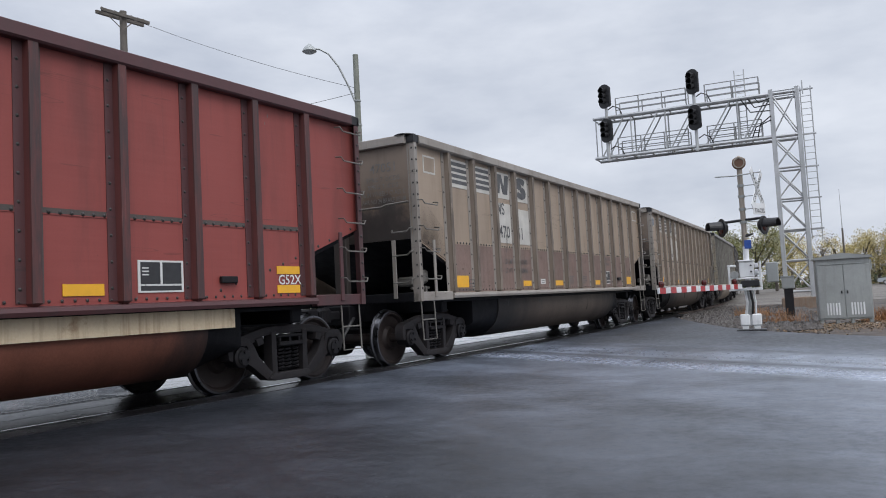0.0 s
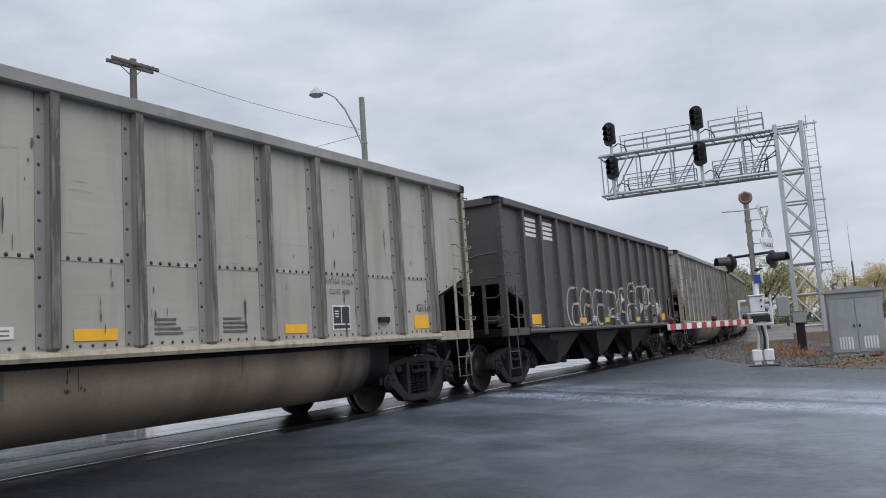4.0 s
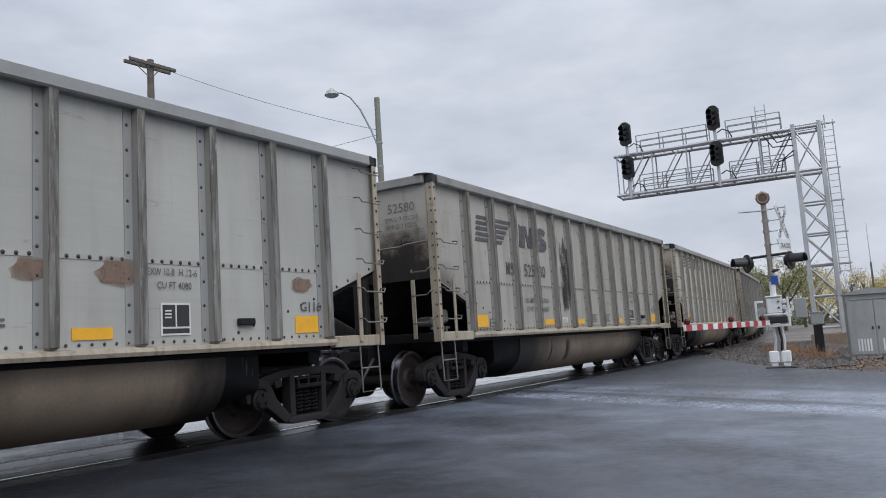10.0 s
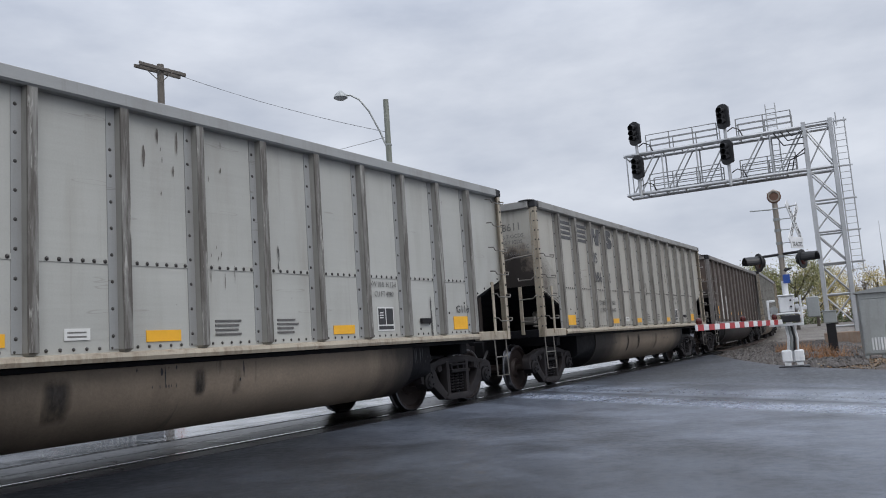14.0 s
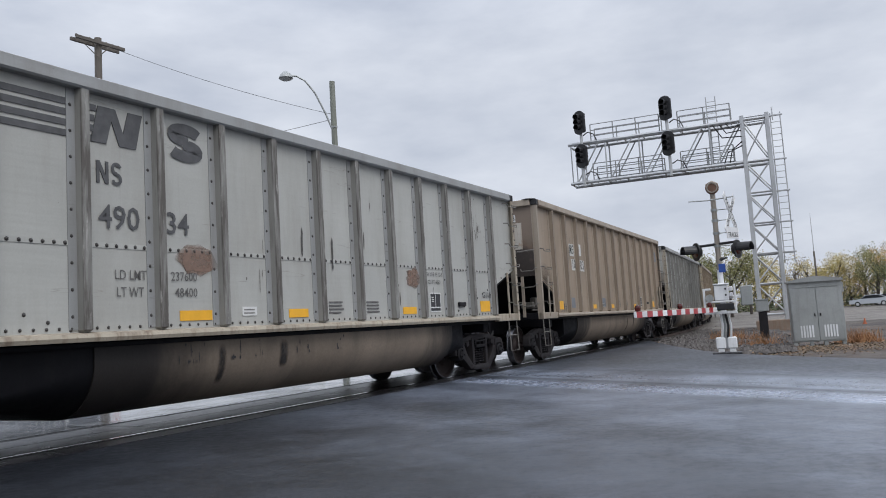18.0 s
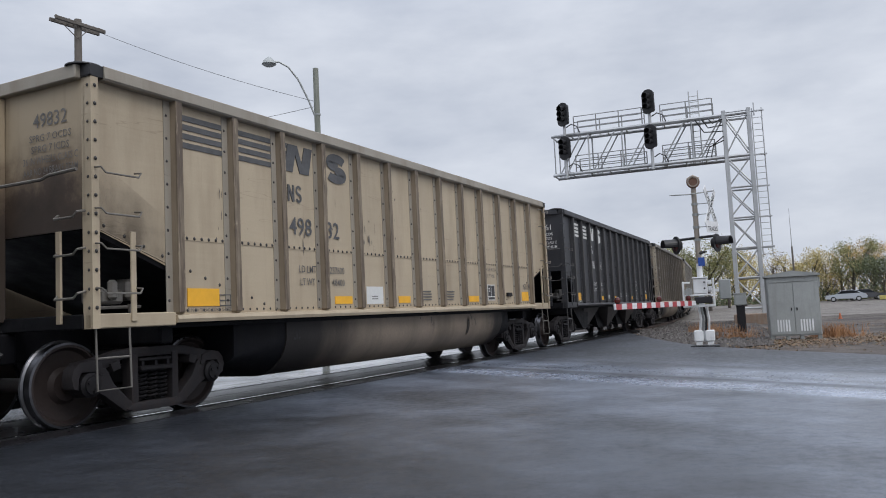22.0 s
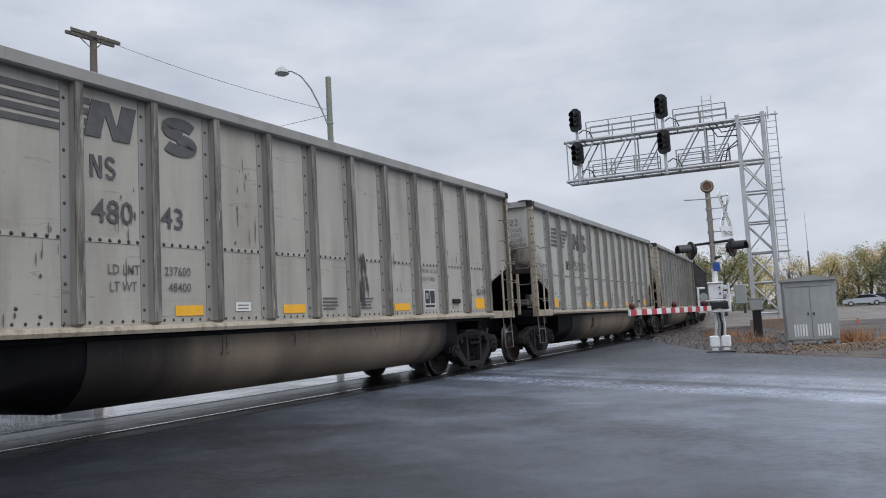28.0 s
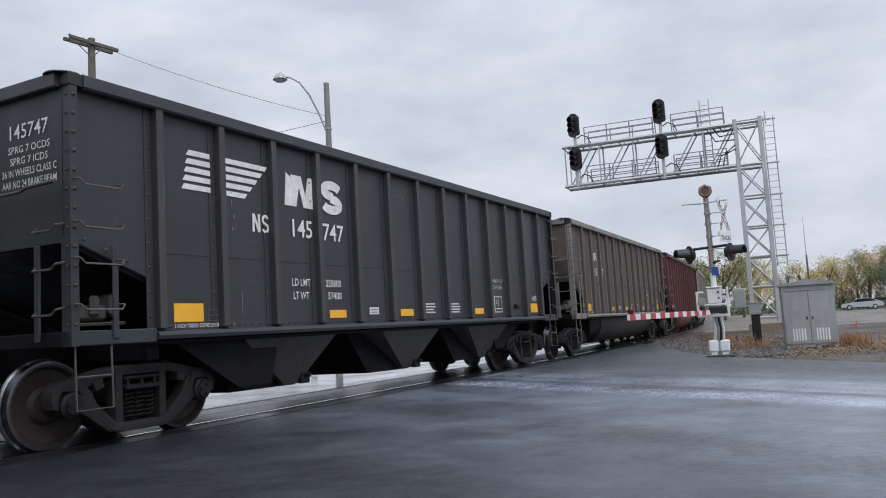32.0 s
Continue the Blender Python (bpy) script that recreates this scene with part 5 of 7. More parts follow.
def parked_car(m, paint, label):
    g = thing("parked_car", label, "car", m, "cars parked in the lot")
    lower = [(-2.3, 0.35), (2.25, 0.35), (2.32, 0.55), (2.2, 0.82), (1.1, 0.92), (-1.6, 0.98), (-2.2, 0.92), (-2.34, 0.6)]
    upper = [(1.15, 0.90), (0.45, 1.36), (0.1, 1.42), (-0.7, 1.41), (-1.25, 1.28), (-1.95, 0.95)]
    glass = [(1.0, 0.95), (0.42, 1.32), (-0.7, 1.36), (-1.2, 1.23), (-1.65, 0.99)]
    part("body", Shape().slab(lower, -0.88, 0.88), paint, g, smooth=True)
    part("roof", Shape().slab(upper, -0.72, 0.72), paint, g, smooth=True)
    for y in (-0.735, 0.723):
        part("window", Shape().slab(glass, y, y + 0.012), M_CARGLASS, g, "dark side glass")
    for x in (-1.4, 1.4):
        for y in (-0.80, 0.80):
            wheel = part("wheel", Shape().lathe_y([(-0.11, 0.2), (-0.11, 0.31), (0.11, 0.31), (0.11, 0.2)], 18, (x, y, 0.315)), M_RUBBER, g)
            part("rim", Shape().lathe_y([(-0.118, 0.02), (-0.118, 0.19), (0.118, 0.19), (0.118, 0.02)], 14, (x, y, 0.315)), M_GALV, wheel)
    part("headlight", Shape().box(2.16, 2.27, -0.78, -0.5, 0.64, 0.74, 0.02), M_GALV, g)
    part("headlight", Shape().box(2.16, 2.27, 0.5, 0.78, 0.64, 0.74, 0.02), M_GALV, g)
    part("tail_light", Shape().box(-2.31, -2.2, -0.8, -0.5, 0.74, 0.86, 0.01), M_LENS, g)
    part("tail_light", Shape().box(-2.31, -2.2, 0.5, 0.8, 0.74, 0.86, 0.01), M_LENS, g)
    return g


M_CARGLASS = plain("dark_car_glass", (0.02, 0.022, 0.026), 0.08)
M_CARSILVER = plain("silver_car_paint", (0.42, 0.45, 0.49), 0.42, 0.1, 0.02, 0.4, 0.0)
M_CARGREY = plain("dark_grey_car_paint", (0.07, 0.072, 0.08), 0.4, 0.1, 0.02, 0.4, 0.0)
x, y, _ = polar(25.35, 110)
parked_car(pose(x, y, 0.26, 0, 0, -207), M_CARSILVER, "silver sedan parked on the gravel lot")
x, y, _ = polar(26.45, 114)
parked_car(pose(x, y, 0.28, 0, 0, -18), M_CARGREY, "dark grey sedan parked on the gravel lot")
M_YELLOWBOX = plain("yellow_plastic", (0.52, 0.44, 0.14), 0.5)
x, y, _ = polar(27.6, 112)
solid("grit_bin", Shape().box(-0.72, 0.72, -0.3, 0.3, 0.0, 0.42, 0.05).box(-0.76, 0.76, -0.34, 0.34, 0.42, 0.52, 0.03), M_YELLOWBOX, "low yellow bin at the edge of the lot", "bin", m=pose(x, y, 0.27, 0, 0, -28))
x, y, _ = polar(24.9, 44)
solid("traffic_cone", Shape().lathe_z([(0, 0.12), (0.02, 0.12), (0.021, 0.08), (0.29, 0.025), (0.30, 0.01)], 12), plain("faded_orange_plastic", (0.36, 0.11, 0.05), 0.6), "small orange traffic cone on the lot", "traffic cone", m=pose(x, y, -0.14))
x, y, _ = polar(22.4, 58)
ant = thing("radio_mast", "thin grey radio antenna on a dark post", "antenna", pose(x, y, -0.14))
part("post", Shape().tube([(0, 0, -0.2), (0, 0, 4.6)], [0.09, 0.06], 8), M_WOOD, ant)
part("whip", Shape().tube([(0, 0, 4.6), (0, 0, 7.2)], [0.03, 0.012], 6), M_GALV, ant)
x, y, _ = polar(29.0, 66)
far_sig = thing("wayside_signal", "far wayside signal with two grey posts and four square black targets", "signal", pose(x, y, -0.14, 0, 0, -29))
for px in (-0.45, 0.26):
    part("pole", Shape().tube([(px, 0, -0.1), (px, 0, 4.15)], 0.06, 8), M_GALVDARK, far_sig)
    for z in (2.52, 3.54):
        part("target", Shape().box(px + 0.15, px + 0.54, -0.12, 0.03, z + 0.04, z + 0.46, 0.03), M_BLACK, far_sig)
for z in (2.0, 2.38, 3.38):
    part("bracket", Shape().box(-0.75, 1.0, -0.03, 0.03, z - 0.025, z + 0.025), M_GALVDARK, far_sig)


# ---- restaurant behind the track ----
def restaurant():
    x, y, _ = polar(-31.3, 54.0)
    g = thing("restaurant_building", "low dark-clad restaurant with white roof letters", "building", pose(x, y, -0.14, 0, 0, 31.3), kind="")
    part("wall", Shape().box(-14, 4.4, 0, 9, 0, 4.85, 0.02), M_CLAD, g)
    part("parapet", Shape().box(-14.2, 4.5, -0.15, 9.2, 4.85, 5.25, 0.03), M_CLAD, g)
    for k in range(4):
        xx = -12.2 + k * 4.1
        w = part("window", Shape().box(xx, xx + 2.4, -0.03, 0.0, 0.9, 2.3, 0.01), M_CARGLASS, g, "dark restaurant window")
        part("frame", Shape().box(xx - 0.08, xx, -0.06, 0.0, 0.82, 2.38).box(xx + 2.4, xx + 2.48, -0.06, 0.0, 0.82, 2.38).box(xx, xx + 2.4, -0.06, 0.0, 2.3, 2.38).box(xx, xx + 2.4, -0.06, 0.0, 0.82, 0.9), M_GALV, w)
    part("notice", Shape().box(-0.7, -0.3, -0.04, -0.003, 2.42, 2.75), M_LABEL, g, "small white wall notice")
    part("red_panel", Shape().box(-2.1, -1.6, -0.04, -0.003, 1.3, 1.9), M_REDPAINT, g, "red panel on the wall")
    part("column", Shape().box(4.55, 4.72, -0.3, 0.0, 0.0, 4.4, 0.02), M_WHITEPAINT, g, "white end column")
    lettering("A S I A N   C U I S I N E", 0.44, M_WHITE, g, -2.85, 3.22, -0.02, 5.55, 0.02)
    x, y, _ = polar(-25.6, 52.0)
    sign = thing("roadside_sign", "small red sign on a white post", "sign", pose(x, y, -0.14, 0, 0, 25))
    part("post", Shape().box(-0.05, 0.05, -0.05, 0.05, 0, 4.6, 0.01), M_WHITEPAINT, sign)
    part("board", Shape().box(-0.24, 0.24, -0.09, -0.052, 3.8, 4.4, 0.01), M_REDPAINT, sign)
    part("board", Shape().box(-0.2, 0.2, -0.09, -0.052, 2.4, 2.65, 0.01), M_REDPAINT, sign)


def hedge():
    sh, rh = Shape(), random.Random(31)
    for k in range(6000):
        az = -27.8 + 16 * rh.random()
        x, y, _ = polar(az, 74 + 3 * rh.random())
        p = Vector((x, y, -0.1 + (3.0 + 0.5 * math.sin(az * 3.1)) * rh.random() ** 0.8))
        a, b = Vector((rh.gauss(0, 1), rh.gauss(0, 1), rh.gauss(0, 1))).normalized(), Vector((rh.gauss(0, 1), rh.gauss(0, 1), rh.gauss(0, 1))).normalized()
        q = 0.1 + 0.16 * rh.random()
        sh.add([p - a * q, p + b * q * 0.7, p + a * q, p - b * q * 0.7], [(0, 1, 2, 3)])
    me = bpy.data.meshes.new("far_hedge")
    me.from_pydata(sh.v, [], sh.f)
    me.materials.append(M_LEAF_GREEN)
    tagged(new("far_hedge", me), "dull green hedge beyond the road", "hedge", kind="stuff")


hedge()
M_CLAD = weathered("dark_slate_cladding", (0.045, 0.050, 0.058), (0.03, 0.03, 0.034), 0.3, 0.3, 0.6)
restaurant()

# ---- the train ----
TURNED = Matrix.Rotation(math.pi, 4, "Z")
CAR = {}
LENGTHS = {"g": (13.68, 3.76), "h": (13.68, 3.76), "n": (14.41, 3.86), "s": (13.68, 3.61)}


def set_car(kind):
    """Length, half length, roof height and rib places of the car kind now being built."""
    global H, TOP, RIB_X, PITCH, FIRST_RIB
    length, TOP = LENGTHS[kind]
    H = length / 2
    FIRST_RIB, last = {"h": (1.14, 0.97), "s": (0.97, 1.15)}.get(kind, (1.20, 1.12))
    PITCH = (length - FIRST_RIB - last) / 12
    RIB_X = [FIRST_RIB + PITCH * k - H for k in range(13)]


set_car("g")


def rod(points, r=0.0105):
    return Shape().tube(points, r, 6)


def grab(x0, x1, z, y, drop=0.06, stand=0.09):
    """A bent grab iron on the side, feet at x0 and x1."""
    return rod([(x0, y + 0.01, z), (x0, y - stand, z - 0.01), (x0 + 0.06, y - stand, z - drop), (x1 - 0.03, y - stand, z - drop), (x1, y - stand, z - 0.01), (x1, y + 0.01, z)])


def wheelset_mesh():
    sh = Shape()
    sh.lathe_y([(-0.98, 0.06), (-0.72, 0.085), (0.72, 0.085), (0.98, 0.06)], 12)
    for s in (-1, 1):
        prof = [(0.655, 0.10), (0.66, 0.44), (0.80, 0.44), (0.805, 0.405), (0.755, 0.37), (0.735, 0.20), (0.79, 0.16), (0.79, 0.09)]
        sh.lathe_y([(y * s, r) for y, r in prof], 40)
    return sh


def tread_mesh(s):
    return Shape().lathe_y([(y * s, q) for y, q in ((0.657, 0.43), (0.66, 0.45), (0.675, 0.482), (0.70, 0.482), (0.715, 0.460), (0.802, 0.4545), (0.807, 0.43))], 40, (0, 0, 0), False)


def cap_mesh():
    sh = Shape()
    for s in (-1,):
        sh.lathe_y([(y * s, r) for y, r in ((0.96, 0.05), (0.97, 0.135), (1.17, 0.13), (1.19, 0.10), (1.21, 0.095), (1.215, 0.02))], 16)
        for k in range(3):
            a = k * 2.094
            sh.lathe_y([(1.19 * s, 0.022), (1.235 * s, 0.022), (1.236 * s, 0.004)], 6, (0.065 * math.cos(a), 0, 0.065 * math.sin(a)))
    return sh


def side_frame_mesh():
    """Cast truck side frame seen from the side as (x, z): arched top member, two three-cornered windows, jaws over the bearings."""
    me = bpy.data.meshes.new("side_frame")
    bm = bmesh.new()
    y0, y1 = -1.135, -1.0

    def casting(outline, out=0.0, soft=0.016):
        sh = Shape().slab(outline, y0 - out, y1)
        vs = [bm.verts.new(v) for v in sh.v]
        fs = [bm.faces.new([vs[i] for i in f]) for f in sh.f]
        bmesh.ops.recalc_face_normals(bm, faces=fs)
        edges = {e for f in fs for e in f.edges if max(v.co.y for v in e.verts) < y1 - 0.01}
        bmesh.ops.bevel(bm, geom=list(edges), offset=soft, segments=2, profile=0.6, affect="EDGES")

    casting([(-0.98, 0.665), (-0.86, 0.715), (-0.46, 0.80), (-0.2, 0.815), (0.2, 0.815), (0.46, 0.80), (0.86, 0.715), (0.98, 0.665), (0.82, 0.575), (0.66, 0.615), (0.46, 0.695), (0.34, 0.705), (-0.34, 0.705), (-0.46, 0.695), (-0.66, 0.615), (-0.82, 0.575)])
    for s in (-1, 1):
        casting([(s * 1.09, 0.43), (s * 1.115, 0.54), (s * 1.09, 0.63), (s * 1.02, 0.695), (s * 0.88, 0.715), (s * 0.74, 0.67), (s * 0.70, 0.55), (s * 0.77, 0.545), (s * 0.80, 0.59), (s * 0.99, 0.59), (s * 1.02, 0.54), (s * 1.03, 0.41)], 0.022)
        casting([(s * 0.78, 0.62), (s * 0.79, 0.37), (s * 0.70, 0.32), (s * 0.43, 0.125), (s * 0.27, 0.10), (s * 0.25, 0.20), (s * 0.37, 0.245), (s * 0.575, 0.44), (s * 0.64, 0.56), (s * 0.68, 0.62)], 0.008)
        casting([(s * 0.245, 0.17), (s * 0.345, 0.22), (s * 0.345, 0.74), (s * 0.255, 0.74)], 0.014, 0.012)
        casting([(s * 0.50, 0.60), (s * 0.60, 0.57), (s * 0.64, 0.66), (s * 0.52, 0.69)], 0.03, 0.01)
    casting([(-0.42, 0.145), (-0.30, 0.105), (0.30, 0.105), (0.42, 0.155), (0.33, 0.205), (-0.33, 0.205)], 0.03)
    bm.to_mesh(me)
    bm.free()
    me.polygons.foreach_set("use_smooth", [True] * len(me.polygons))
    me.set_sharp_from_angle(angle=radians(40))
    return me


def springs_mesh():
    sh = Shape()
    for x in (0.0,):
        pts = []
        for k in range(57):
            a = k * 2 * math.pi / 8
            pts.append((x + 0.062 * math.cos(a), -1.07 + 0.062 * math.sin(a), 0.225 + 0.335 * k / 56))
        sh.tube(pts, 0.014, 4)
    return sh


def bolster_mesh():
    sh = Shape()
    for y in (-1, 1):
        sh.box(-0.235, 0.235, min(y * 0.9, y * 1.19), max(y * 0.9, y * 1.19), 0.545, 0.60, 0.012).box(-0.235, 0.235, min(y * 0.9, y * 1.16), max(y * 0.9, y * 1.16), 0.655, 0.69, 0.01)
        for x in (-0.20, -0.01, 0.17):
            sh.box(x, x + 0.035, min(y * 0.9, y * 1.15), max(y * 0.9, y * 1.15), 0.60, 0.655)
    sh.box(-0.22, 0.22, -0.95, 0.95, 0.40, 0.62, 0.03)
    for y in (-0.96, 0.92):
        sh.box(-0.25, 0.25, y, y + 0.04, 0.19, 0.56)
    sh.box(-0.30, 0.30, -0.34, 0.34, 0.62, 0.80, 0.02)
    for s in (-1, 1):
        sh.box(s * 0.40 - 0.06, s * 0.40 + 0.06, -0.85, 0.85, 0.30, 0.40, 0.01)
        sh.box(s * 0.425 - 0.03, s * 0.425 + 0.03, 0.66, 0.86, 0.26, 0.56, 0.01)
        sh.box(s * 0.425 - 0.03, s * 0.425 + 0.03, -0.86, -0.66, 0.26, 0.56, 0.01)
    return sh


def rivet_rows(plates):
    """Rivet heads of one side: beside the ribs, on the seam, on the sill and on the sloped plate."""
    sh = Shape()
    out = (0, -1, 0)
    y = -1.506
    for x in RIB_X:
        for k in range(9):
            sh.stud(x - 0.115, y - 0.008, 1.32 + k * 0.265, 0.020, out)
    for a, b in zip(RIB_X, RIB_X[1:]):
        for k in range(6 if plates else 0):
            sh.stud(a + 0.17 + k * 0.118, y - 0.008, 2.045, 0.023, out)
        for k in range(6):
            sh.stud(a + 0.16 + k * 0.132, y - 0.004, 1.205, 0.019, out)
    if plates:
        for k in range(7):
            sh.stud(RIB_X[0] + 0.22 + k * 0.24 + (0.1 if k > 3 else 0), y, 1.66 - 0.078 * k, 0.023, out)
            sh.stud(RIB_X[-1] - 0.22 - k * 0.24 - (0.1 if k > 3 else 0), y, 1.68 - 0.080 * k, 0.023, out)
    for k in range(13):
        sh.stud(0.045 - H, -1.606, 1.25 + k * 0.19, 0.023, out)
        sh.stud(H - 0.045, -1.606, 1.25 + k * 0.19, 0.023, out)
        sh.stud(-H - 0.006, -1.555, 1.25 + k * 0.19, 0.019, (-1, 0, 0))
    for k in range(4):
        sh.stud(0.22 + k * 0.26 - H, y, 2.10 - 0.094 * k, 0.023, out)
        sh.stud(H - 0.16 - k * 0.24, y, 2.12 - 0.090 * k, 0.023, out)
    return sh


def gondola(kind, name):
    """A coal car, near side towards -y, leading end at -x; built once, then copied and repainted."""
    set_car(kind)
    hopper = kind == "h"
    g = thing(name, "x", "freight car", group="cars of the coal train")
    side = 1.505
    sheet = [(-H, TOP - 0.12), (-H, 2.12), (RIB_X[0], 1.69), (RIB_X[0], 1.10), (RIB_X[-1], 1.10), (RIB_X[-1], 1.72), (H, 2.12), (H, TOP - 0.12)]
    rib_mesh, flange_mesh = rib_shape().mesh("rib"), flange_shape().mesh("rib_flange")
    for m in (None, TURNED):
        near = m is None
        part("side_sheet", Shape().slab(sheet, -side, -side + 0.02), PAINT["grey"], g, m=m)
        for x in RIB_X:
            part("rib", rib_mesh, RIBS["grey"], g, m=(m or Matrix()) @ Matrix.Translation((x, 0, 0)))
            # flange takes the darker chord colour to paint in the shade beside the rib
            if near:
                part("rib_flange", flange_mesh, CHORD["grey"], g, m=Matrix.Translation((x, 0, 0)))
        part("side_chord", Shape().extrude_x([(-1.62, TOP - 0.13), (-1.615, TOP - 0.01), (-1.60, TOP), (-1.42, TOP), (-1.42, TOP - 0.15), (-1.60, TOP - 0.15)], -H + 0.16, H - 0.16), CHORD["grey"], g, m=m)
        part("end_chord", Shape().box(-H - 0.07, -H + 0.07, -1.46, 1.46, TOP - 0.15, TOP - 0.005, 0.01), CHORD["grey"], g, m=m)
        for s in (-1, 1):
            x = -H + 0.08 if s < 0 else H - 0.08
            part("corner_cap", Shape().lathe_z([(0, 0.185), (0.014, 0.18), (0.022, 0.15), (0.024, 0.01)], 14, (x, -1.40, TOP - 0.004)), M_CAP, g, "black rounded corner cap", m=m, smooth=True)
            part("corner_block", Shape().box(min(x - 0.08 * s * -1, x + 0.09 * s), max(x - 0.08 * s * -1, x + 0.09 * s), -1.61, -1.42, TOP - 0.14, TOP - 0.006, 0.015).box(x - 0.08, x + 0.08, -1.60, -1.43, TOP - 0.13, TOP - 0.01), M_CAP, g, m=m)
        if kind not in ("n", "s"):
            part("crease_strip" if hopper else "seam_strip", Shape().box(RIB_X[0], RIB_X[-1], -side - 0.007, -side, 2.02, 2.035 if hopper else 2.075), PAINT["grey"], g, m=m)
        if near and kind not in ("n", "s"):
            part("rivets", rivet_rows(not hopper), M_RIVET, g)["kind"] = "stuff"
        part("side_sill", Shape().extrude_x([(-1.60, 1.07), (-1.615, 1.11), (-1.60, 1.15), (-1.52, 1.165), (-1.495, 1.165), (-1.495, 1.07)], RIB_X[0] - 0.08, RIB_X[-1] + 0.08), M_SILL, g, m=m)
        part("sill_channel", Shape().box(-H + 1.0, H - 1.0, -1.44, -1.36, 1.012, 1.066, 0.01), M_UNDER, g, m=m)
        for s in (-1, 1):
            xa, xb = (-H, RIB_X[0] - 0.08) if s < 0 else (RIB_X[-1] + 0.08, H)
            part("end_sill", Shape().box(xa, xb, -1.58, -1.48, 1.04, 1.19, 0.01), M_SILL, g, m=m)
            xp = -H if s < 0 else H - 0.09
            part("corner_post", Shape().box(xp, xp + 0.09, -1.60, -1.585, 1.04, TOP - 0.14).box(xp if s < 0 else xp + 0.075, xp + 0.015 if s < 0 else xp + 0.09, -1.585, -1.46, 1.04, TOP - 0.14), M_SILL, g, m=m)
            xs = -H + 0.52 if s < 0 else H - 0.50
            part("ladder_stile", Shape().box(xs - 0.035, xs + 0.035, -1.60, -1.575, 1.10, 2.05, 0.006), M_SILL, g, m=m)
            lo, hi = (-H + 0.04, -H + 0.55) if s < 0 else (H - 0.53, H - 0.04)
            zs = (2.68, 2.26, 1.90, 1.45) if s < 0 else (TOP - 0.24, 3.10, 2.66, 2.24, 1.84, 1.42)
            for z in zs:
                part("grab_iron", grab(lo, hi, z, -1.60), M_ROD, g, m=m)
            step = Shape().tube([(lo + 0.03, -1.55, 1.04), (lo + 0.03, -1.57, 0.42), (hi - 0.06, -1.57, 0.42), (hi - 0.06, -1.55, 1.04)], 0.0125, 6)
            step.tube([(lo + 0.03, -1.56, 0.74), (hi - 0.06, -1.56, 0.74)], 0.0115, 6)
            part("sill_step", step, M_ROD, g, m=m)
        # the end wall, its posts, ladder and rods
        part("end_sheet", Shape().box(-H + 0.01, -H + 0.03, -1.46, 1.46, 2.06, TOP - 0.14), ENDS["grey"], g, m=m)
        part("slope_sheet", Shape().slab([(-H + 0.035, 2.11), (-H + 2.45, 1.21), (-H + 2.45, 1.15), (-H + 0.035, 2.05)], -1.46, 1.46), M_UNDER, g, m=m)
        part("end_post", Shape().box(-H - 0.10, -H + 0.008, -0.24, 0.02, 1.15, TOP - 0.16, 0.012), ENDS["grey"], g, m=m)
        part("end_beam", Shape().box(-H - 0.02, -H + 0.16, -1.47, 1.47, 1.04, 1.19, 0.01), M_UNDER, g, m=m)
        part("brake_rod", rod([(-H - 0.10, -1.50, 2.65), (-H - 0.12, -1.1, 2.63), (-H - 0.12, -1.0, 2.60), (-H - 0.12, 1.4, 2.60)], 0.018), M_ROD, g, m=m)
        part("ladder_stile", Shape().box(-H - 0.05, -H - 0.02, -1.18, -1.11, 1.10, 2.05, 0.005), M_SILL, g, m=m)
        for z in (2.24, 1.86, 1.42):
            part("end_rung", rod([(-H + 0.0, -1.50, z), (-H - 0.10, -1.50, z - 0.02), (-H - 0.10, -1.44, z - 0.07), (-H - 0.10, -1.16, z - 0.07), (-H - 0.02, -1.12, z - 0.02)], 0.013), M_ROD, g, m=m)
        part("brake_valve", Shape().box(-H + 0.40, -H + 0.72, -1.22, -0.9, 1.30, 1.46, 0.03).box(-H + 0.48, -H + 0.60, -1.28, -1.2, 1.34, 1.56, 0.03).box(-H + 0.74, -H + 0.88, -1.25, -1.0, 1.34, 1.58, 0.04).tube([(-H + 0.36, -1.2, 1.26), (-H + 0.95, -1.2, 1.27)], 0.02, 6).tube([(-H + 0.8, -1.22, 1.3), (-H + 0.8, -1.22, 1.19)], 0.03, 6), M_ROD, g, "grey brake valve with its pipes", m=m)
        # coupler with its hose
        coupler = Shape().box(-H - 0.50, -H + 0.25, -0.08, 0.08, 0.80, 0.95, 0.02).box(-H - 0.70, -H - 0.46, -0.17, 0.15, 0.74, 1.01, 0.04).box(-H - 0.74, -H - 0.66, -0.15, -0.02, 0.77, 0.98, 0.03)
        part("coupler", coupler, M_TRUCK, g, m=m)
        part("air_hose", Shape().tube([(-H - 0.12, -0.35, 0.82), (-H - 0.30, -0.38, 0.70), (-H - 0.46, -0.30, 0.42), (-H - 0.60, -0.12, 0.30), (-H - 0.70, 0.0, 0.34)], 0.026, 6), M_RUBBER, g, m=m, smooth=True)
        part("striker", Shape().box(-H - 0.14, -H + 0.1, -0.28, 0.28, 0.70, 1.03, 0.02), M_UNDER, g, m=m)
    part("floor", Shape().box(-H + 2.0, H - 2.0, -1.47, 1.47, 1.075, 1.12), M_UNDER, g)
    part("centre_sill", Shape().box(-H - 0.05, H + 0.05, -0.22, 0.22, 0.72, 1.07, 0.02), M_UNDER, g)
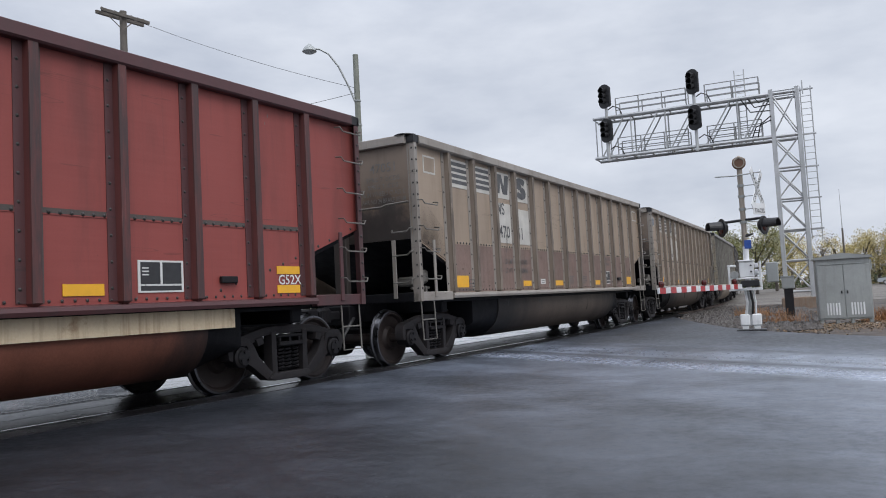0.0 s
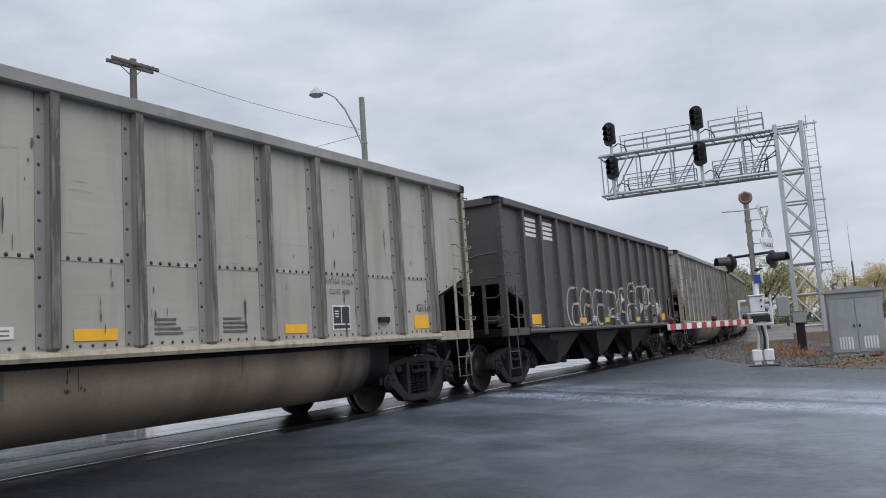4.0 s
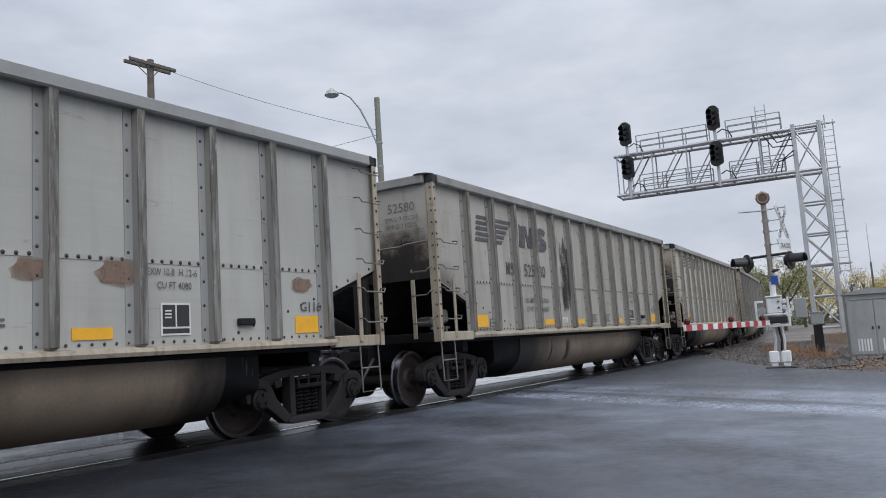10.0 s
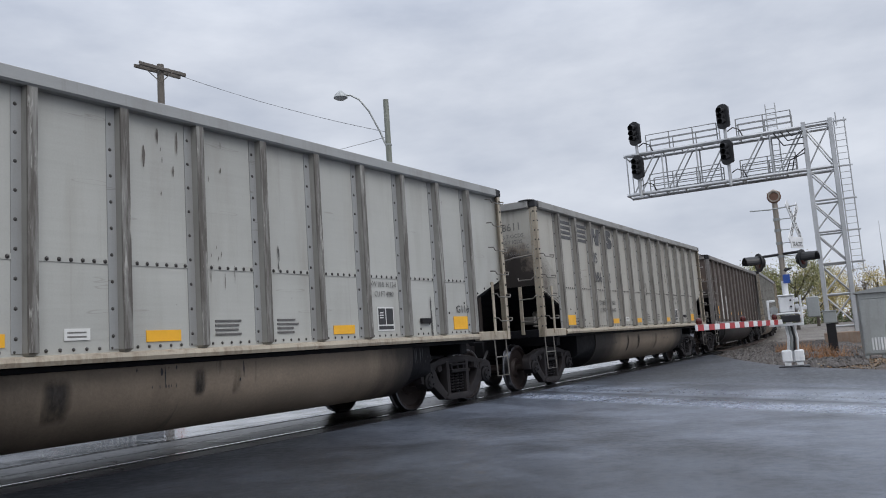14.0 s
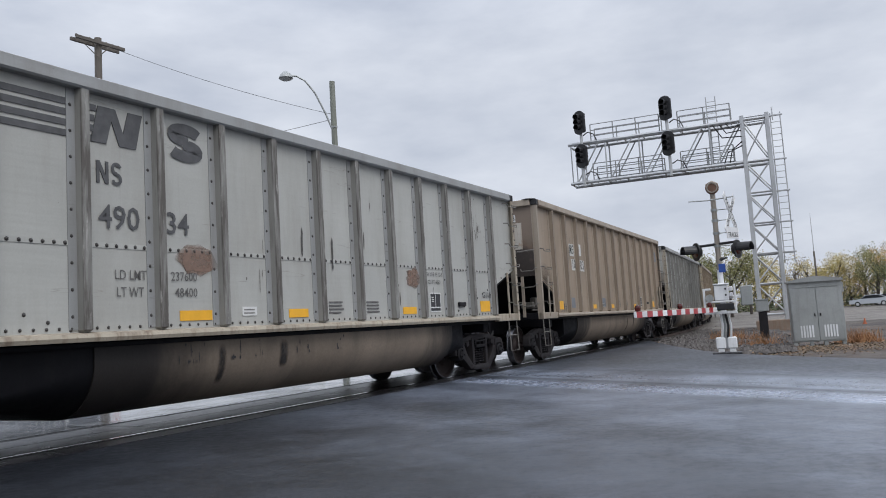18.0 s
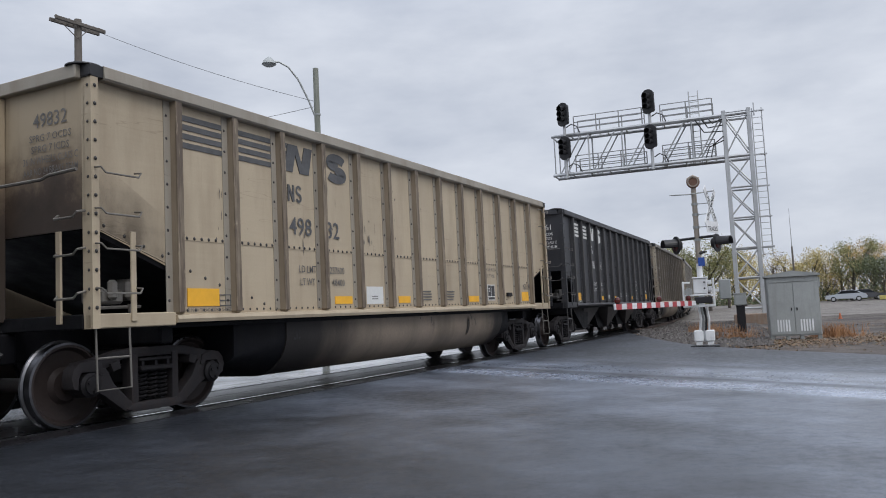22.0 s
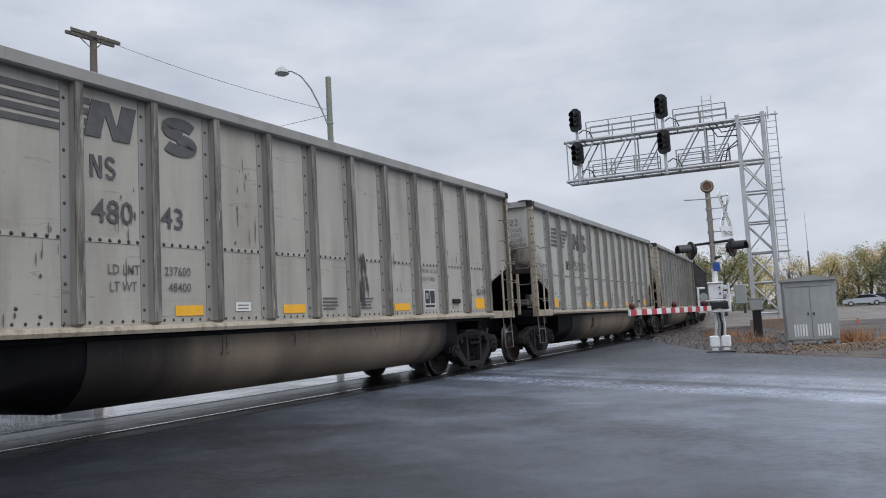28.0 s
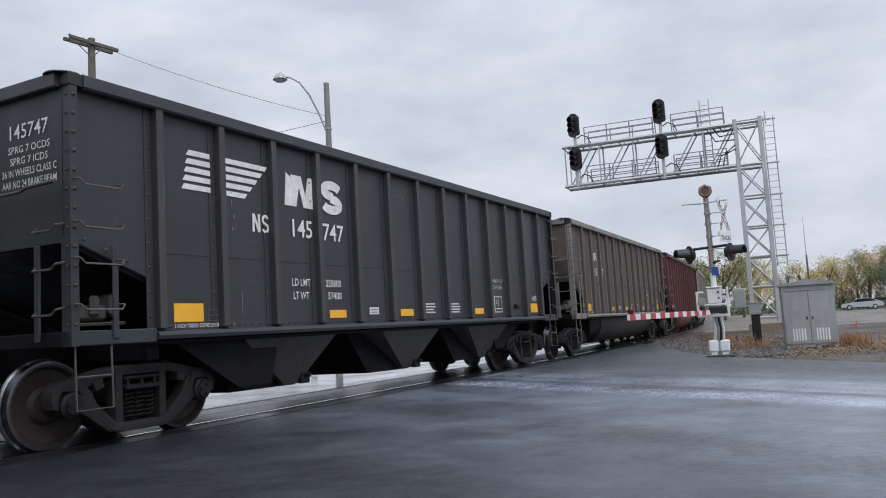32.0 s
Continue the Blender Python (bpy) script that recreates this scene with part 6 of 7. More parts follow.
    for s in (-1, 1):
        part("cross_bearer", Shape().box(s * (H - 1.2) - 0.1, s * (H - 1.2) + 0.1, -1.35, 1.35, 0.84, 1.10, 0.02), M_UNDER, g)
    if not hopper:
        outline = [(-1.40, 1.06)]
        for k in range(11):
            a = math.pi * k / 20
            outline.append((-1.40 + 0.62 * (1 - math.cos(a)), 0.86 - 0.58 * math.sin(a)))
        outline += [(-y, z) for y, z in reversed(outline)]
        n = len(outline)
        vs = []
        for x in (-H + 3.30, H - 2.75):
            vs += [(x, y, z) for y, z in outline]
        around = [(i, (i + 1) % n, (i + 1) % n + n, i + n) for i in range(n)] + [tuple(range(n)), tuple(range(2 * n - 1, n - 1, -1))]
        part("tub", Shape().add(vs, around), TUBS["grey"], g, "rounded belly tub streaked with soot", smooth=True)
        for s in (-1, 1):
            x0, x1 = (-H + 3.30, -H + 2.35) if s < 0 else (H - 2.75, H - 2.15)
            vs = [(x0, y * 0.985, z if z > 0.86 else 0.29 + (z - 0.28) * 0.97) for y, z in outline] + [(x1, y * 0.93, max(z, 0.62) if z > 0.8 else 0.42 + z * 0.25) for y, z in outline]
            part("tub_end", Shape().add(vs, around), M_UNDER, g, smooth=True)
    else:
        for u in (3.95, 7.20, 10.35):
            x = u - H
            for s in (-1, 1):
                chute = Shape().add([(x - 1.36, s * 1.38, 1.05), (x + 0.69, s * 1.38, 1.05), (x + 0.69, s * 0.95, 1.05), (x - 1.36, s * 0.95, 1.05), (x - 0.15, s * 1.02, 0.35), (x + 0.16, s * 1.02, 0.35), (x + 0.16, s * 0.95, 0.35), (x - 0.15, s * 0.95, 0.35)], [(0, 1, 5, 4), (1, 2, 6, 5), (2, 3, 7, 6), (3, 0, 4, 7), (4, 5, 6, 7), (0, 3, 2, 1)])
                part("chute", chute, TUBS["black"], g, "dusty discharge chute plate")
                part("gate_latch", Shape().box(x + 0.14, x + 0.34, s * 1.06 - 0.05, s * 1.06 + 0.05, 0.34, 0.50, 0.02).tube([(x + 0.22, s * 0.8, 0.42), (x + 0.22, s * 1.2, 0.46)], 0.03, 6), M_TRUCK, g)
            part("hopper_bay", Shape().slab([(x - 1.75, 1.06), (x - 1.15, 0.34), (x + 0.18, 0.33), (x + 1.15, 1.06)], -0.94, 0.94), M_UNDER, g)
        part("hopper_slope", Shape().slab([(-H + 1.5, 1.06), (-H + 2.6, 0.42), (-H + 3.2, 0.42), (-H + 3.4, 1.06)], -1.30, 1.30), M_UNDER, g)
        part("hopper_slope", Shape().slab([(H - 1.5, 1.06), (H - 2.6, 0.50), (H - 3.0, 0.50), (H - 3.2, 1.06)], -1.2, 1.2), M_UNDER, g)
    for bx in (-H + 1.21, H - 1.12):
        truck = part("truck", bolster_mesh(), M_TRUCK, g, "dusty cast steel freight truck", Matrix.Translation((bx, 0, 0)))
        for m in (None, TURNED):
            part("side_frame", SIDE_FRAME, M_FRAME, truck, m=m)
            for dx in (-0.145, 0.0, 0.145) if m is None else (0.0,):
                part("spring", SPRINGS, M_TRUCK, truck, m=(m or Matrix()) @ Matrix.Translation((dx, 0, 0)))
    return g


def rib_shape():
    """A hat-section side rib, bent in a little at the foot."""
    z0, z1 = 1.19, TOP - 0.14
    return Shape().add(
        [(-0.06, -1.503, z0), (-0.048, -1.60, z0), (0.048, -1.60, z0), (0.06, -1.503, z0), (0.06, -1.503, z1), (0.048, -1.60, z1), (-0.048, -1.60, z1), (-0.06, -1.503, z1), (0, -1.503, z0 - 0.07)],
        [(0, 1, 6, 7), (1, 2, 5, 6), (2, 3, 4, 5), (7, 6, 5, 4), (8, 1, 0), (8, 2, 1), (8, 3, 2)])


def flange_shape():
    """The riveted flange beside a rib, lapped over the side sheets."""
    return Shape().box(-0.155, -0.059, -1.514, -1.504, 1.19, TOP - 0.15)


SIDE_FRAME, SPRINGS = side_frame_mesh(), springs_mesh().mesh("spring", True)
WHEELSET, AXLE_CAP = wheelset_mesh().mesh("wheelset", True), cap_mesh().mesh("axle_cap", True)
TREADS = [tread_mesh(s).mesh("tread", True) for s in (-1, 1)]


def end_paint(name, col, smudge, high=0.35):
    """Car end paint: faded above, black with coal dust below an uneven line."""
    m, t, s = base_material(name, 0.6)
    v = coords(t, shift=False)
    sep = t.nodes.new("ShaderNodeSeparateXYZ")
    t.links.new(v, sep.inputs[0])
    n = noise_of(t, v, 1.6, 5.0, 0.65)
    run = noise_of(t, coords(t, (3, 3, 0.3)), 2.0, 4.0, 0.6)
    add = t.nodes.new("ShaderNodeMath")
    add.operation = "MULTIPLY_ADD"
    add.inputs[1].default_value = 1.5
    t.links.new(n, add.inputs[0])
    t.links.new(sep.outputs["Z"], add.inputs[2])
    mr = t.nodes.new("ShaderNodeMapRange")
    mr.inputs["From Min"].default_value, mr.inputs["From Max"].default_value = 2.62 + high, 3.55 + high
    t.links.new(add.outputs[0], mr.inputs["Value"])
    c = ramp(t, mr.outputs["Result"], [(0.0, smudge), (0.30, tuple(q * 1.5 for q in smudge)), (0.55, tuple(0.30 * q + 0.70 * w for q, w in zip(col, (0.12, 0.080, 0.052)))), (0.80, tuple(q * 0.88 for q in col)), (1.0, col)])
    c = blend(t, ramp(t, run, [(0.5, 0.0), (0.8, 0.45)]), c, (0.07, 0.05, 0.04))
    t.links.new(c, s.inputs["Base Color"])
    bump(t, s, n, 0.2, 0.02)
    return m


ENDS = {
    "grey": end_paint("dusty_grey_car_end", (0.36, 0.345, 0.305), (0.018, 0.014, 0.012)),
    "grey_clean": end_paint("light_dusty_grey_car_end", (0.385, 0.38, 0.35), (0.018, 0.014, 0.012), 0.15),
    "grey_pale": end_paint("brown_dusted_car_end", (0.37, 0.34, 0.28), (0.017, 0.013, 0.011), 0.62),
    "grey_dull": end_paint("sooty_grey_car_end", (0.20, 0.165, 0.13), (0.016, 0.013, 0.011), 0.6),
    "taupe": end_paint("dusty_taupe_car_end", (0.20, 0.155, 0.122), (0.035, 0.028, 0.025)),
    "tan": end_paint("dusty_tan_car_end", (0.36, 0.29, 0.20), (0.05, 0.035, 0.026)),
    "brown": end_paint("dusty_brown_car_end", (0.085, 0.062, 0.052), (0.03, 0.024, 0.022)),
    "red": end_paint("dusty_red_car_end", (0.14, 0.04, 0.035), (0.03, 0.02, 0.02)),
}
ENDS.update(clay=ENDS["taupe"], black=PAINT["black"], graphite=PAINT["graphite"])
FINISH = {}
for key in PAINT:
    FINISH[key] = {PAINT["grey"].name: PAINT[key], RIBS["grey"].name: RIBS[key], CHORD["grey"].name: CHORD[key], TUBS["grey"].name: TUBS[key], ENDS["grey"].name: ENDS[key], M_ROD.name: RIBS["graphite"] if key in ("black", "graphite") else M_ROD, M_SILL.name: M_SILL if key.startswith("grey") else CHORD[key] if key != "tan" else PAINT[key]}


def repaint(car, key):
    for ob in car.children_recursive:
        old = ob.data.materials[0] if ob.data and ob.data.materials else None
        if old and old.name in FINISH[key] and key != "grey":
            ob.material_slots[0].link = "OBJECT"
            ob.material_slots[0].material = FINISH[key][old.name]


M_BAND = weathered("cream_rust_stained_paint", (0.66, 0.53, 0.36), (0.26, 0.12, 0.05), 0.7, 0.7)
M_PRIMER = weathered("grey_green_primer", (0.075, 0.062, 0.055), (0.12, 0.04, 0.035), 0.5, 0.5)
YS = -1.5125


def mark(name, car, x0, x1, z0, z1, material, y=None, label=""):
    y = YS if y is None else y
    return part(name, Shape().box(x0 - H, x1 - H, y - 0.003, y + 0.006, z0, z1), material, car, label)


def bay(k):
    """Where bay k begins, after rib k (1 to 13), in metres from the leading end."""
    return FIRST_RIB + PITCH * (k - 1)


def quad_mark(name, car, pts, material, y=0.0):
    return part(name, Shape().slab([(x - H, z) for x, z in pts], YS - 0.003 - y, YS + 0.006), material, car)


def curl(name, car, x, z, wide, tall, thick, ink, y=0.002):
    """A flat double curl, like a stencilled bend and counter-bend."""
    rx, ry = wide / 2 - thick / 2, tall / 4 - thick * 0.22
    line = [(x + wide / 2 + rx * math.cos(radians(a)), z + tall * 0.735 + ry * math.sin(radians(a))) for a in range(15, 271, 17)]
    line += [(x + wide / 2 + rx * math.cos(radians(a)), z + tall * 0.265 + ry * math.sin(radians(a))) for a in range(90, -166, -17)]
    vs, fs = [], []
    for i, (px, pz) in enumerate(line):
        (xa, za), (xb, zb) = line[max(0, i - 1)], line[min(len(line) - 1, i + 1)]
        l = math.hypot(xb - xa, zb - za) or 1
        nx, nz = -(zb - za) / l * thick / 2, (xb - xa) / l * thick / 2
        vs += [(px + nx - H, YS - 0.003 - y, pz + nz), (px - nx - H, YS - 0.003 - y, pz - nz)]
        if i:
            fs.append((2 * i - 2, 2 * i - 1, 2 * i + 1, 2 * i))
    return part(name, Shape().add(vs, fs), ink, car)


def zigzag(name, car, x, z, wide, tall, bar, lean, ink, y=0.002):
    """Two upright bars joined by a slanted one."""
    pts = [(0, 0), (lean, 1), (lean + bar * 1.15, 1), (wide - bar + lean * 0.25, 0.36), (wide - bar + lean, 1), (wide + lean, 1), (wide, 0), (wide - bar * 1.15, 0), (bar + lean * 0.75, 0.64), (bar, 0)]
    return quad_mark(name, car, [(x + u, z + v * tall) for u, v in pts], ink, y)


def emblem(car, ink, x, x2, z, tall):
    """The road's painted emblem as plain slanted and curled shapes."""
    zigzag("emblem_shape", car, x, z, 0.56, tall, 0.185, 0.09, ink)
    curl("emblem_shape", car, x2, z, 0.53, tall, 0.135, ink)


def soot_run(car, x, z1, z0, wide, r, material=None, ragged=0.35):
    """A dried run of dirt with an uneven outline."""
    wide *= 1.75
    vs = [(x - wide / 2 - H, YS - 0.0042, z1), (x + wide / 2 - H, YS - 0.0042, z1), (x + wide * 0.6 - H, YS - 0.0042, z0), (x - wide * 0.6 - H, YS - 0.0042, z0)]
    return part("soot_run", Shape().add(vs, [(0, 1, 2, 3)]), material or M_RUN, car, "dark run of dried soot")


def tub_run(car, x, wide, deep, taper=1.0):
    """A black run of wet coal dust down the curved flank of the tub."""
    n = 7
    curve = [(-1.404, 1.0), (-1.404, 0.93)]
    for k in range(1, n):
        a = radians(deep) * k / (n - 1)
        curve.append((-1.40 + 0.62 * (1 - math.cos(a)) - 0.004 * math.cos(a), 0.86 - 0.58 * math.sin(a) - 0.004 * math.sin(a)))
    vs = []
    for k, (y, z) in enumerate(curve):
        w = wide * (1 - (1 - taper) * k / (len(curve) - 1)) / 2
        vs += [(x - w - H, y, z), (x + w - H, y, z)]
    part("soot_run", Shape().add(vs, [(2 * k, 2 * k + 1, 2 * k + 3, 2 * k + 2) for k in range(len(curve) - 1)]), M_TUBRUN, car, "black run down the tub")


def drips(car, r, count, material, low=1.22, high=3.5, y=None, x0=1.3, x1=0.0, long=0.30):
    """Many small upright drips and nicks of soot on the side, too small to pick apart."""
    y = YS - 0.0036 if y is None else y
    sh = Shape()
    centres = [(x0 + (2 * H - 1.3 - x0) * r.random(), low + (high - low) * r.random()) for k in range(max(3, count // 6))]
    for k in range(count):
        cx, cz = centres[r.randrange(len(centres))]
        x, z = cx + r.gauss(0, 0.12), min(high, max(low, cz + r.gauss(0, 0.22)))
        if any(abs(x - H - q) < 0.15 for q in RIB_X) and y > -1.6:
            continue
        l, w = long * (0.12 + r.random() ** 3), 0.004 + 0.012 * r.random() ** 2
        l = min(l, z - low + 0.04)
        e = w * 0.6 * r.random()
        sh.add([(x - w * 0.5 - H, y, z), (x + w * 0.4 - H, y, z + 0.01), (x + w + e - H, y, z - l * 0.4), (x + w * 0.3 - H, y, z - l), (x - w * 0.4 - H, y, z - l * 0.95), (x - w - H, y, z - l * 0.5)], [(0, 1, 2, 3, 4, 5)])
    if sh.f:
        ob = part("soot_drips", sh, material, car, "small dark soot drips")
        ob["kind"] = "stuff"


def blotch(car, x, z, rx, rz, r, material):
    pts = []
    for k in range(18):
        a = 2 * math.pi * k / 18
        q = 1 + 0.12 * r.gauss(0, 1)
        pts.append((x + rx * q * math.cos(a), z + rz * q * math.sin(a)))
    return quad_mark("stain_patch", car, pts, material, 0.001)


def stroke(car, pts, material, wide=0.045):
    """A sprayed line over the side and over the ribs that it crosses."""
    fine = [pts[0]]
    for (xa, za), (xb, zb) in zip(pts, pts[1:]):
        n = max(1, int(math.hypot(xb - xa, zb - za) / 0.02))
        fine += [(xa + (xb - xa) * k / n, za + (zb - za) * k / n) for k in range(1, n + 1)]
    vs, fs = [], []
    for i, (x, z) in enumerate(fine):
        xa, za = fine[max(0, i - 2)]
        xb, zb = fine[min(len(fine) - 1, i + 2)]
        l = math.hypot(xb - xa, zb - za) or 1
        nx, nz = -(zb - za) / l * wide / 2, (xb - xa) / l * wide / 2
        for px, pz in ((x + nx, z + nz), (x - nx, z - nz)):
            off = min(abs(px - H - q) for q in RIB_X)
            y = -1.603 if off < 0.05 else YS - 0.006 if off > 0.068 else -1.603 + (off - 0.05) / 0.018 * (YS + 1.597)
            vs.append((px - H, y, pz))
        if i:
            fs.append((2 * i - 2, 2 * i - 1, 2 * i + 1, 2 * i))
    return part("sprayed_line", Shape().add(vs, fs), material, car, "white sprayed graffiti line")


def spray(car, pts, wide=0.052):
    """A smooth sprayed line through a few turning points."""
    line = []
    for i in range(len(pts) - 1):
        p0, p1, p2, p3 = pts[max(0, i - 1)], pts[i], pts[i + 1], pts[min(len(pts) - 1, i + 2)]
        for k in range(6):
            u = k / 6
            line.append(tuple(0.5 * (2 * b + (c - a) * u + (2 * a - 5 * b + 4 * c - d) * u * u + (3 * b - a - 3 * c + d) * u ** 3) for a, b, c, d in zip(p0, p1, p2, p3)))
    return stroke(car, line + [pts[-1]], M_SPRAY, wide)


def arc(cx, cz, rx, rz, a0, a1, n=14):
    return [(cx + rx * math.cos(radians(a0 + (a1 - a0) * k / n)), cz + rz * math.sin(radians(a0 + (a1 - a0) * k / n))) for k in range(n + 1)]


END_TURN = Matrix.Rotation(-math.pi / 2, 4, "Z")


def end_words(car, words, material, middle=0.97):
    """Lines of stencil on the leading end, between its post and the corner."""
    for body, height, z in words:
        vs, fs, w = text_mesh(body, 0.004)
        wide = min(0.86, w * height / 0.69)
        lettering(body, height, material, car, middle - wide / 2, z, -H + 0.0015, wide, 0.004, "end_writing", END_TURN)


def kind_of(key):
    """True for cars with a belly tub."""
    return key not in ("black", "graphite")


def dress(car, key, number, style, r, index):
    """Stripes, emblem, numbers, tape and labels on the near side of one car."""
    dark = key in ("black", "graphite", "brown", "red")
    ink = M_WHITE if dark else M_DARK
    small = M_WHITE if dark else M_SMALLINK
    name_at = num_at = num_b = None
    h = 0.24
    if style in ("bars", "patched"):
        if style == "patched":
            for k in (1, 2):
                mark("white_patch", car, bay(k) + 0.06, bay(k + 1) - 0.16, 3.04, 3.54, M_OFFWHITE, YS + 0.0035)
            mark("white_patch", car, bay(3) + 0.06, bay(4) - 0.16, 3.02, 3.54, M_OFFWHITE, YS + 0.0035)
            mark("white_patch", car, bay(4) + 0.06, bay(5) - 0.16, 3.02, 3.54, M_OFFWHITE, YS + 0.0035)
            mark("white_patch", car, bay(3) + 0.06, bay(4) - 0.16, 2.12, 2.92, M_OFFWHITE, YS + 0.0035)
            mark("white_patch", car, bay(4) + 0.06, bay(5) - 0.16, 2.12, 2.86, M_OFFWHITE, YS + 0.0035)
            for x in (0.42, 13.02):
                mark("white_patch", car, x, x + 0.40, 3.18, 3.48, M_OFFWHITE, YS + 0.0035)
                mark("dark_square", car, x + 0.03, x + 0.37, 3.21, 3.45, M_BLUEGREY if index == 2 else PAINT["taupe"])
        for k in (1, 2):
            for j in range(4):
                z = 3.50 - j * 0.108
                mark("stripe", car, bay(k) + 0.12, bay(k + 1) - 0.16, z - 0.066, z, ink)
        for j in range(4):
            mark("stripe", car, bay(3) + 0.06, bay(3) + 0.19 - 0.02 * j, 3.434 - j * 0.108, 3.50 - j * 0.108, ink)
        emblem(car, ink, bay(3) + 0.12, bay(4) + 0.17, 3.11, 0.39)
        name_at, num_at, num_b = (bay(3) + 0.18, 2.69), (bay(3) + 0.19, 2.23), (bay(4) + 0.13, 2.23)
    elif style == "wing":
        for j in range(5):
            z = 3.26 - j * 0.102
            quad_mark("stripe", car, [(1.60 - 0.02 * j, z - 0.064), (1.64 - 0.02 * j, z), (bay(2) - 0.13, z), (bay(2) - 0.13, z - 0.064)], ink)
            quad_mark("stripe", car, [(bay(2) + 0.08, z - 0.064), (bay(2) + 0.08, z), (3.02 - 0.10 * j, z), (2.97 - 0.10 * j, z - 0.064)], ink)
        quad_mark("emblem_shape", car, [(3.36, 2.80), (3.40, 3.26), (3.50, 3.20), (3.56, 3.00), (3.50, 2.80)], ink)
        emblem(car, ink, 3.42, bay(4) + 0.14, 2.80, 0.44)
        low = 2.38 if key == "black" else 2.23
        name_at, num_at, num_b = (2.70, low), (3.50, low), (bay(4) + 0.16, low)
    elif style == "plates":
        for x0, x1, z0, z1 in ((2.66, 3.14, 2.66, 2.98), (bay(3) + 0.12, bay(3) + 0.52, 2.70, 3.02), (2.80, 3.18, 2.28, 2.58), (bay(3) + 0.12, bay(3) + 0.72, 2.28, 2.58)):
            mark("number_panel", car, x0, x1, z0, z1, M_LABEL, YS + 0.0035)
        ink = M_INK
        name_at, num_at, num_b = (2.70, 2.72), (2.86, 2.33), (bay(3) + 0.18, 2.33)
        mark("slate_patch", car, 2.55, 2.85, 1.28, 1.55, M_BLUEGREY)
        mark("slate_patch", car, 5.55, 5.95, 1.30, 1.56, M_BLUEGREY)
        mark("slate_patch", car, 13.46, 13.70, 2.98, 3.42, M_BLUEGREY)
        mark("slate_patch", car, 13.80, 14.06, 3.0, 3.38, M_BLUEGREY)
        part("end_panel_label", Shape().box(-H + 0.002, -H + 0.012, -1.20, -0.50, 2.70, 3.33), M_RUSTYWHITE, car, "faded white end panel")
    elif style == "panel":
        mark("number_panel", car, bay(2) + 0.065, bay(3) - 0.165, 1.28, 2.56, M_LABEL, YS + 0.0035)
        mark("number_panel", car, bay(3) + 0.065, bay(4) - 0.165, 1.28, 2.18, M_LABEL, YS + 0.0035)
        zigzag("faded_emblem", car, bay(2) + 0.07, 2.72, 0.55, 0.54, 0.19, 0.06, M_GHOST)
        curl("faded_emblem", car, bay(3) + 0.09, 2.74, 0.64, 0.44, 0.15, M_GHOST)
        for z in (1.27, 2.0, 2.7, 3.3):
            part("strip_bolts", Shape().stud(bay(4) - 0.10 - H, YS - 0.004, z, 0.02, (0, -1, 0)).stud(bay(4) - 0.10 - H, YS - 0.004, z + 0.22, 0.02, (0, -1, 0)).stud(bay(4) - 0.10 - H, YS - 0.004, z + 0.45, 0.02, (0, -1, 0)), M_RIVET, car)
        ink, h = M_INK, 0.28
        name_at, num_at, num_b = (bay(2) + 0.25, 2.14), (bay(2) + 0.27, 1.75), (bay(3) + 0.13, 1.75)
        for words, z in (("LD LMT 241700", 1.50), ("LT WT  44300", 1.37)):
            lettering(words, 0.09, M_DARK, car, bay(3) + 0.13 - H, z, YS - 0.005, 0.56, 0.008)
        for x in (bay(5) - 0.30, bay(5) + 0.065):
            plate = part("gusset_plate", Shape().box(x - H, x + 0.14 - H, YS - 0.012, YS + 0.004, 3.26, 3.56, 0.004), CHORD["brown"], car, "pale bolted patch plate")
            for dz in (3.31, 3.50):
                part("bolt", Shape().stud(x + 0.07 - H, YS - 0.012, dz, 0.018, (0, -1, 0)), M_RIVET, plate)
        for k in range(6):
            stroke(car, arc(bay(8) + 0.25 + 0.05 * k, 2.85 - 0.06 * k, 0.12 + 0.02 * k, 0.16, 40 * k, 40 * k + 200, 10), M_FADED, 0.014)
            stroke(car, arc(bay(5) + 0.35 + 0.05 * k, 1.5 - 0.02 * k, 0.22, 0.12 + 0.02 * k, 60 * k, 60 * k + 170, 10), M_FADED, 0.014)
    elif style == "stencil":
        name_at, num_at, num_b = (bay(2) + 0.45, 2.75), (bay(2) + 0.45, 2.30), (bay(3) + 0.2, 2.30)
    elif style == "graffiti":
        spray(car, [(6.48, 2), (6.68, 2.07), (6.89, 2.02), (7.06, 1.88), (7.14, 1.5), (7.13, 1.19)])
        spray(car, [(7.06, 1.88), (7.11, 2.08), (7.22, 2.11), (7.31, 1.94), (7.37, 1.68)])
        spray(car, [(7.4, 1.46), (7.39, 1.68), (7.48, 1.83), (7.61, 1.86), (7.67, 1.68), (7.67, 1.48)])
        spray(car, [(7.61, 1.82), (7.61, 2), (7.71, 2.12), (7.85, 2.15), (7.84, 1.96), (7.79, 1.68), (7.83, 1.5), (8.05, 1.48), (8.24, 1.36), (8.2, 1.19)])
        stroke(car, [(6.57, 1.66), (6.9, 1.36), (6.52, 1.41), (6.88, 1.61), (6.67, 1.39), (6.57, 1.66)], M_SPRAY, 0.035)
        spray(car, [(7.57, 1.5), (7.55, 1.37), (7.62, 1.19), (7.82, 1.19)])
        spray(car, [(9.12, 1.65), (9.35, 1.92), (9.32, 2.19), (9.05, 2.33), (8.72, 2.31), (8.48, 2.09), (8.51, 1.84), (8.7, 1.72)])
        spray(car, [(8.75, 2.1), (8.97, 2.09), (9.06, 1.96), (8.96, 1.81)])
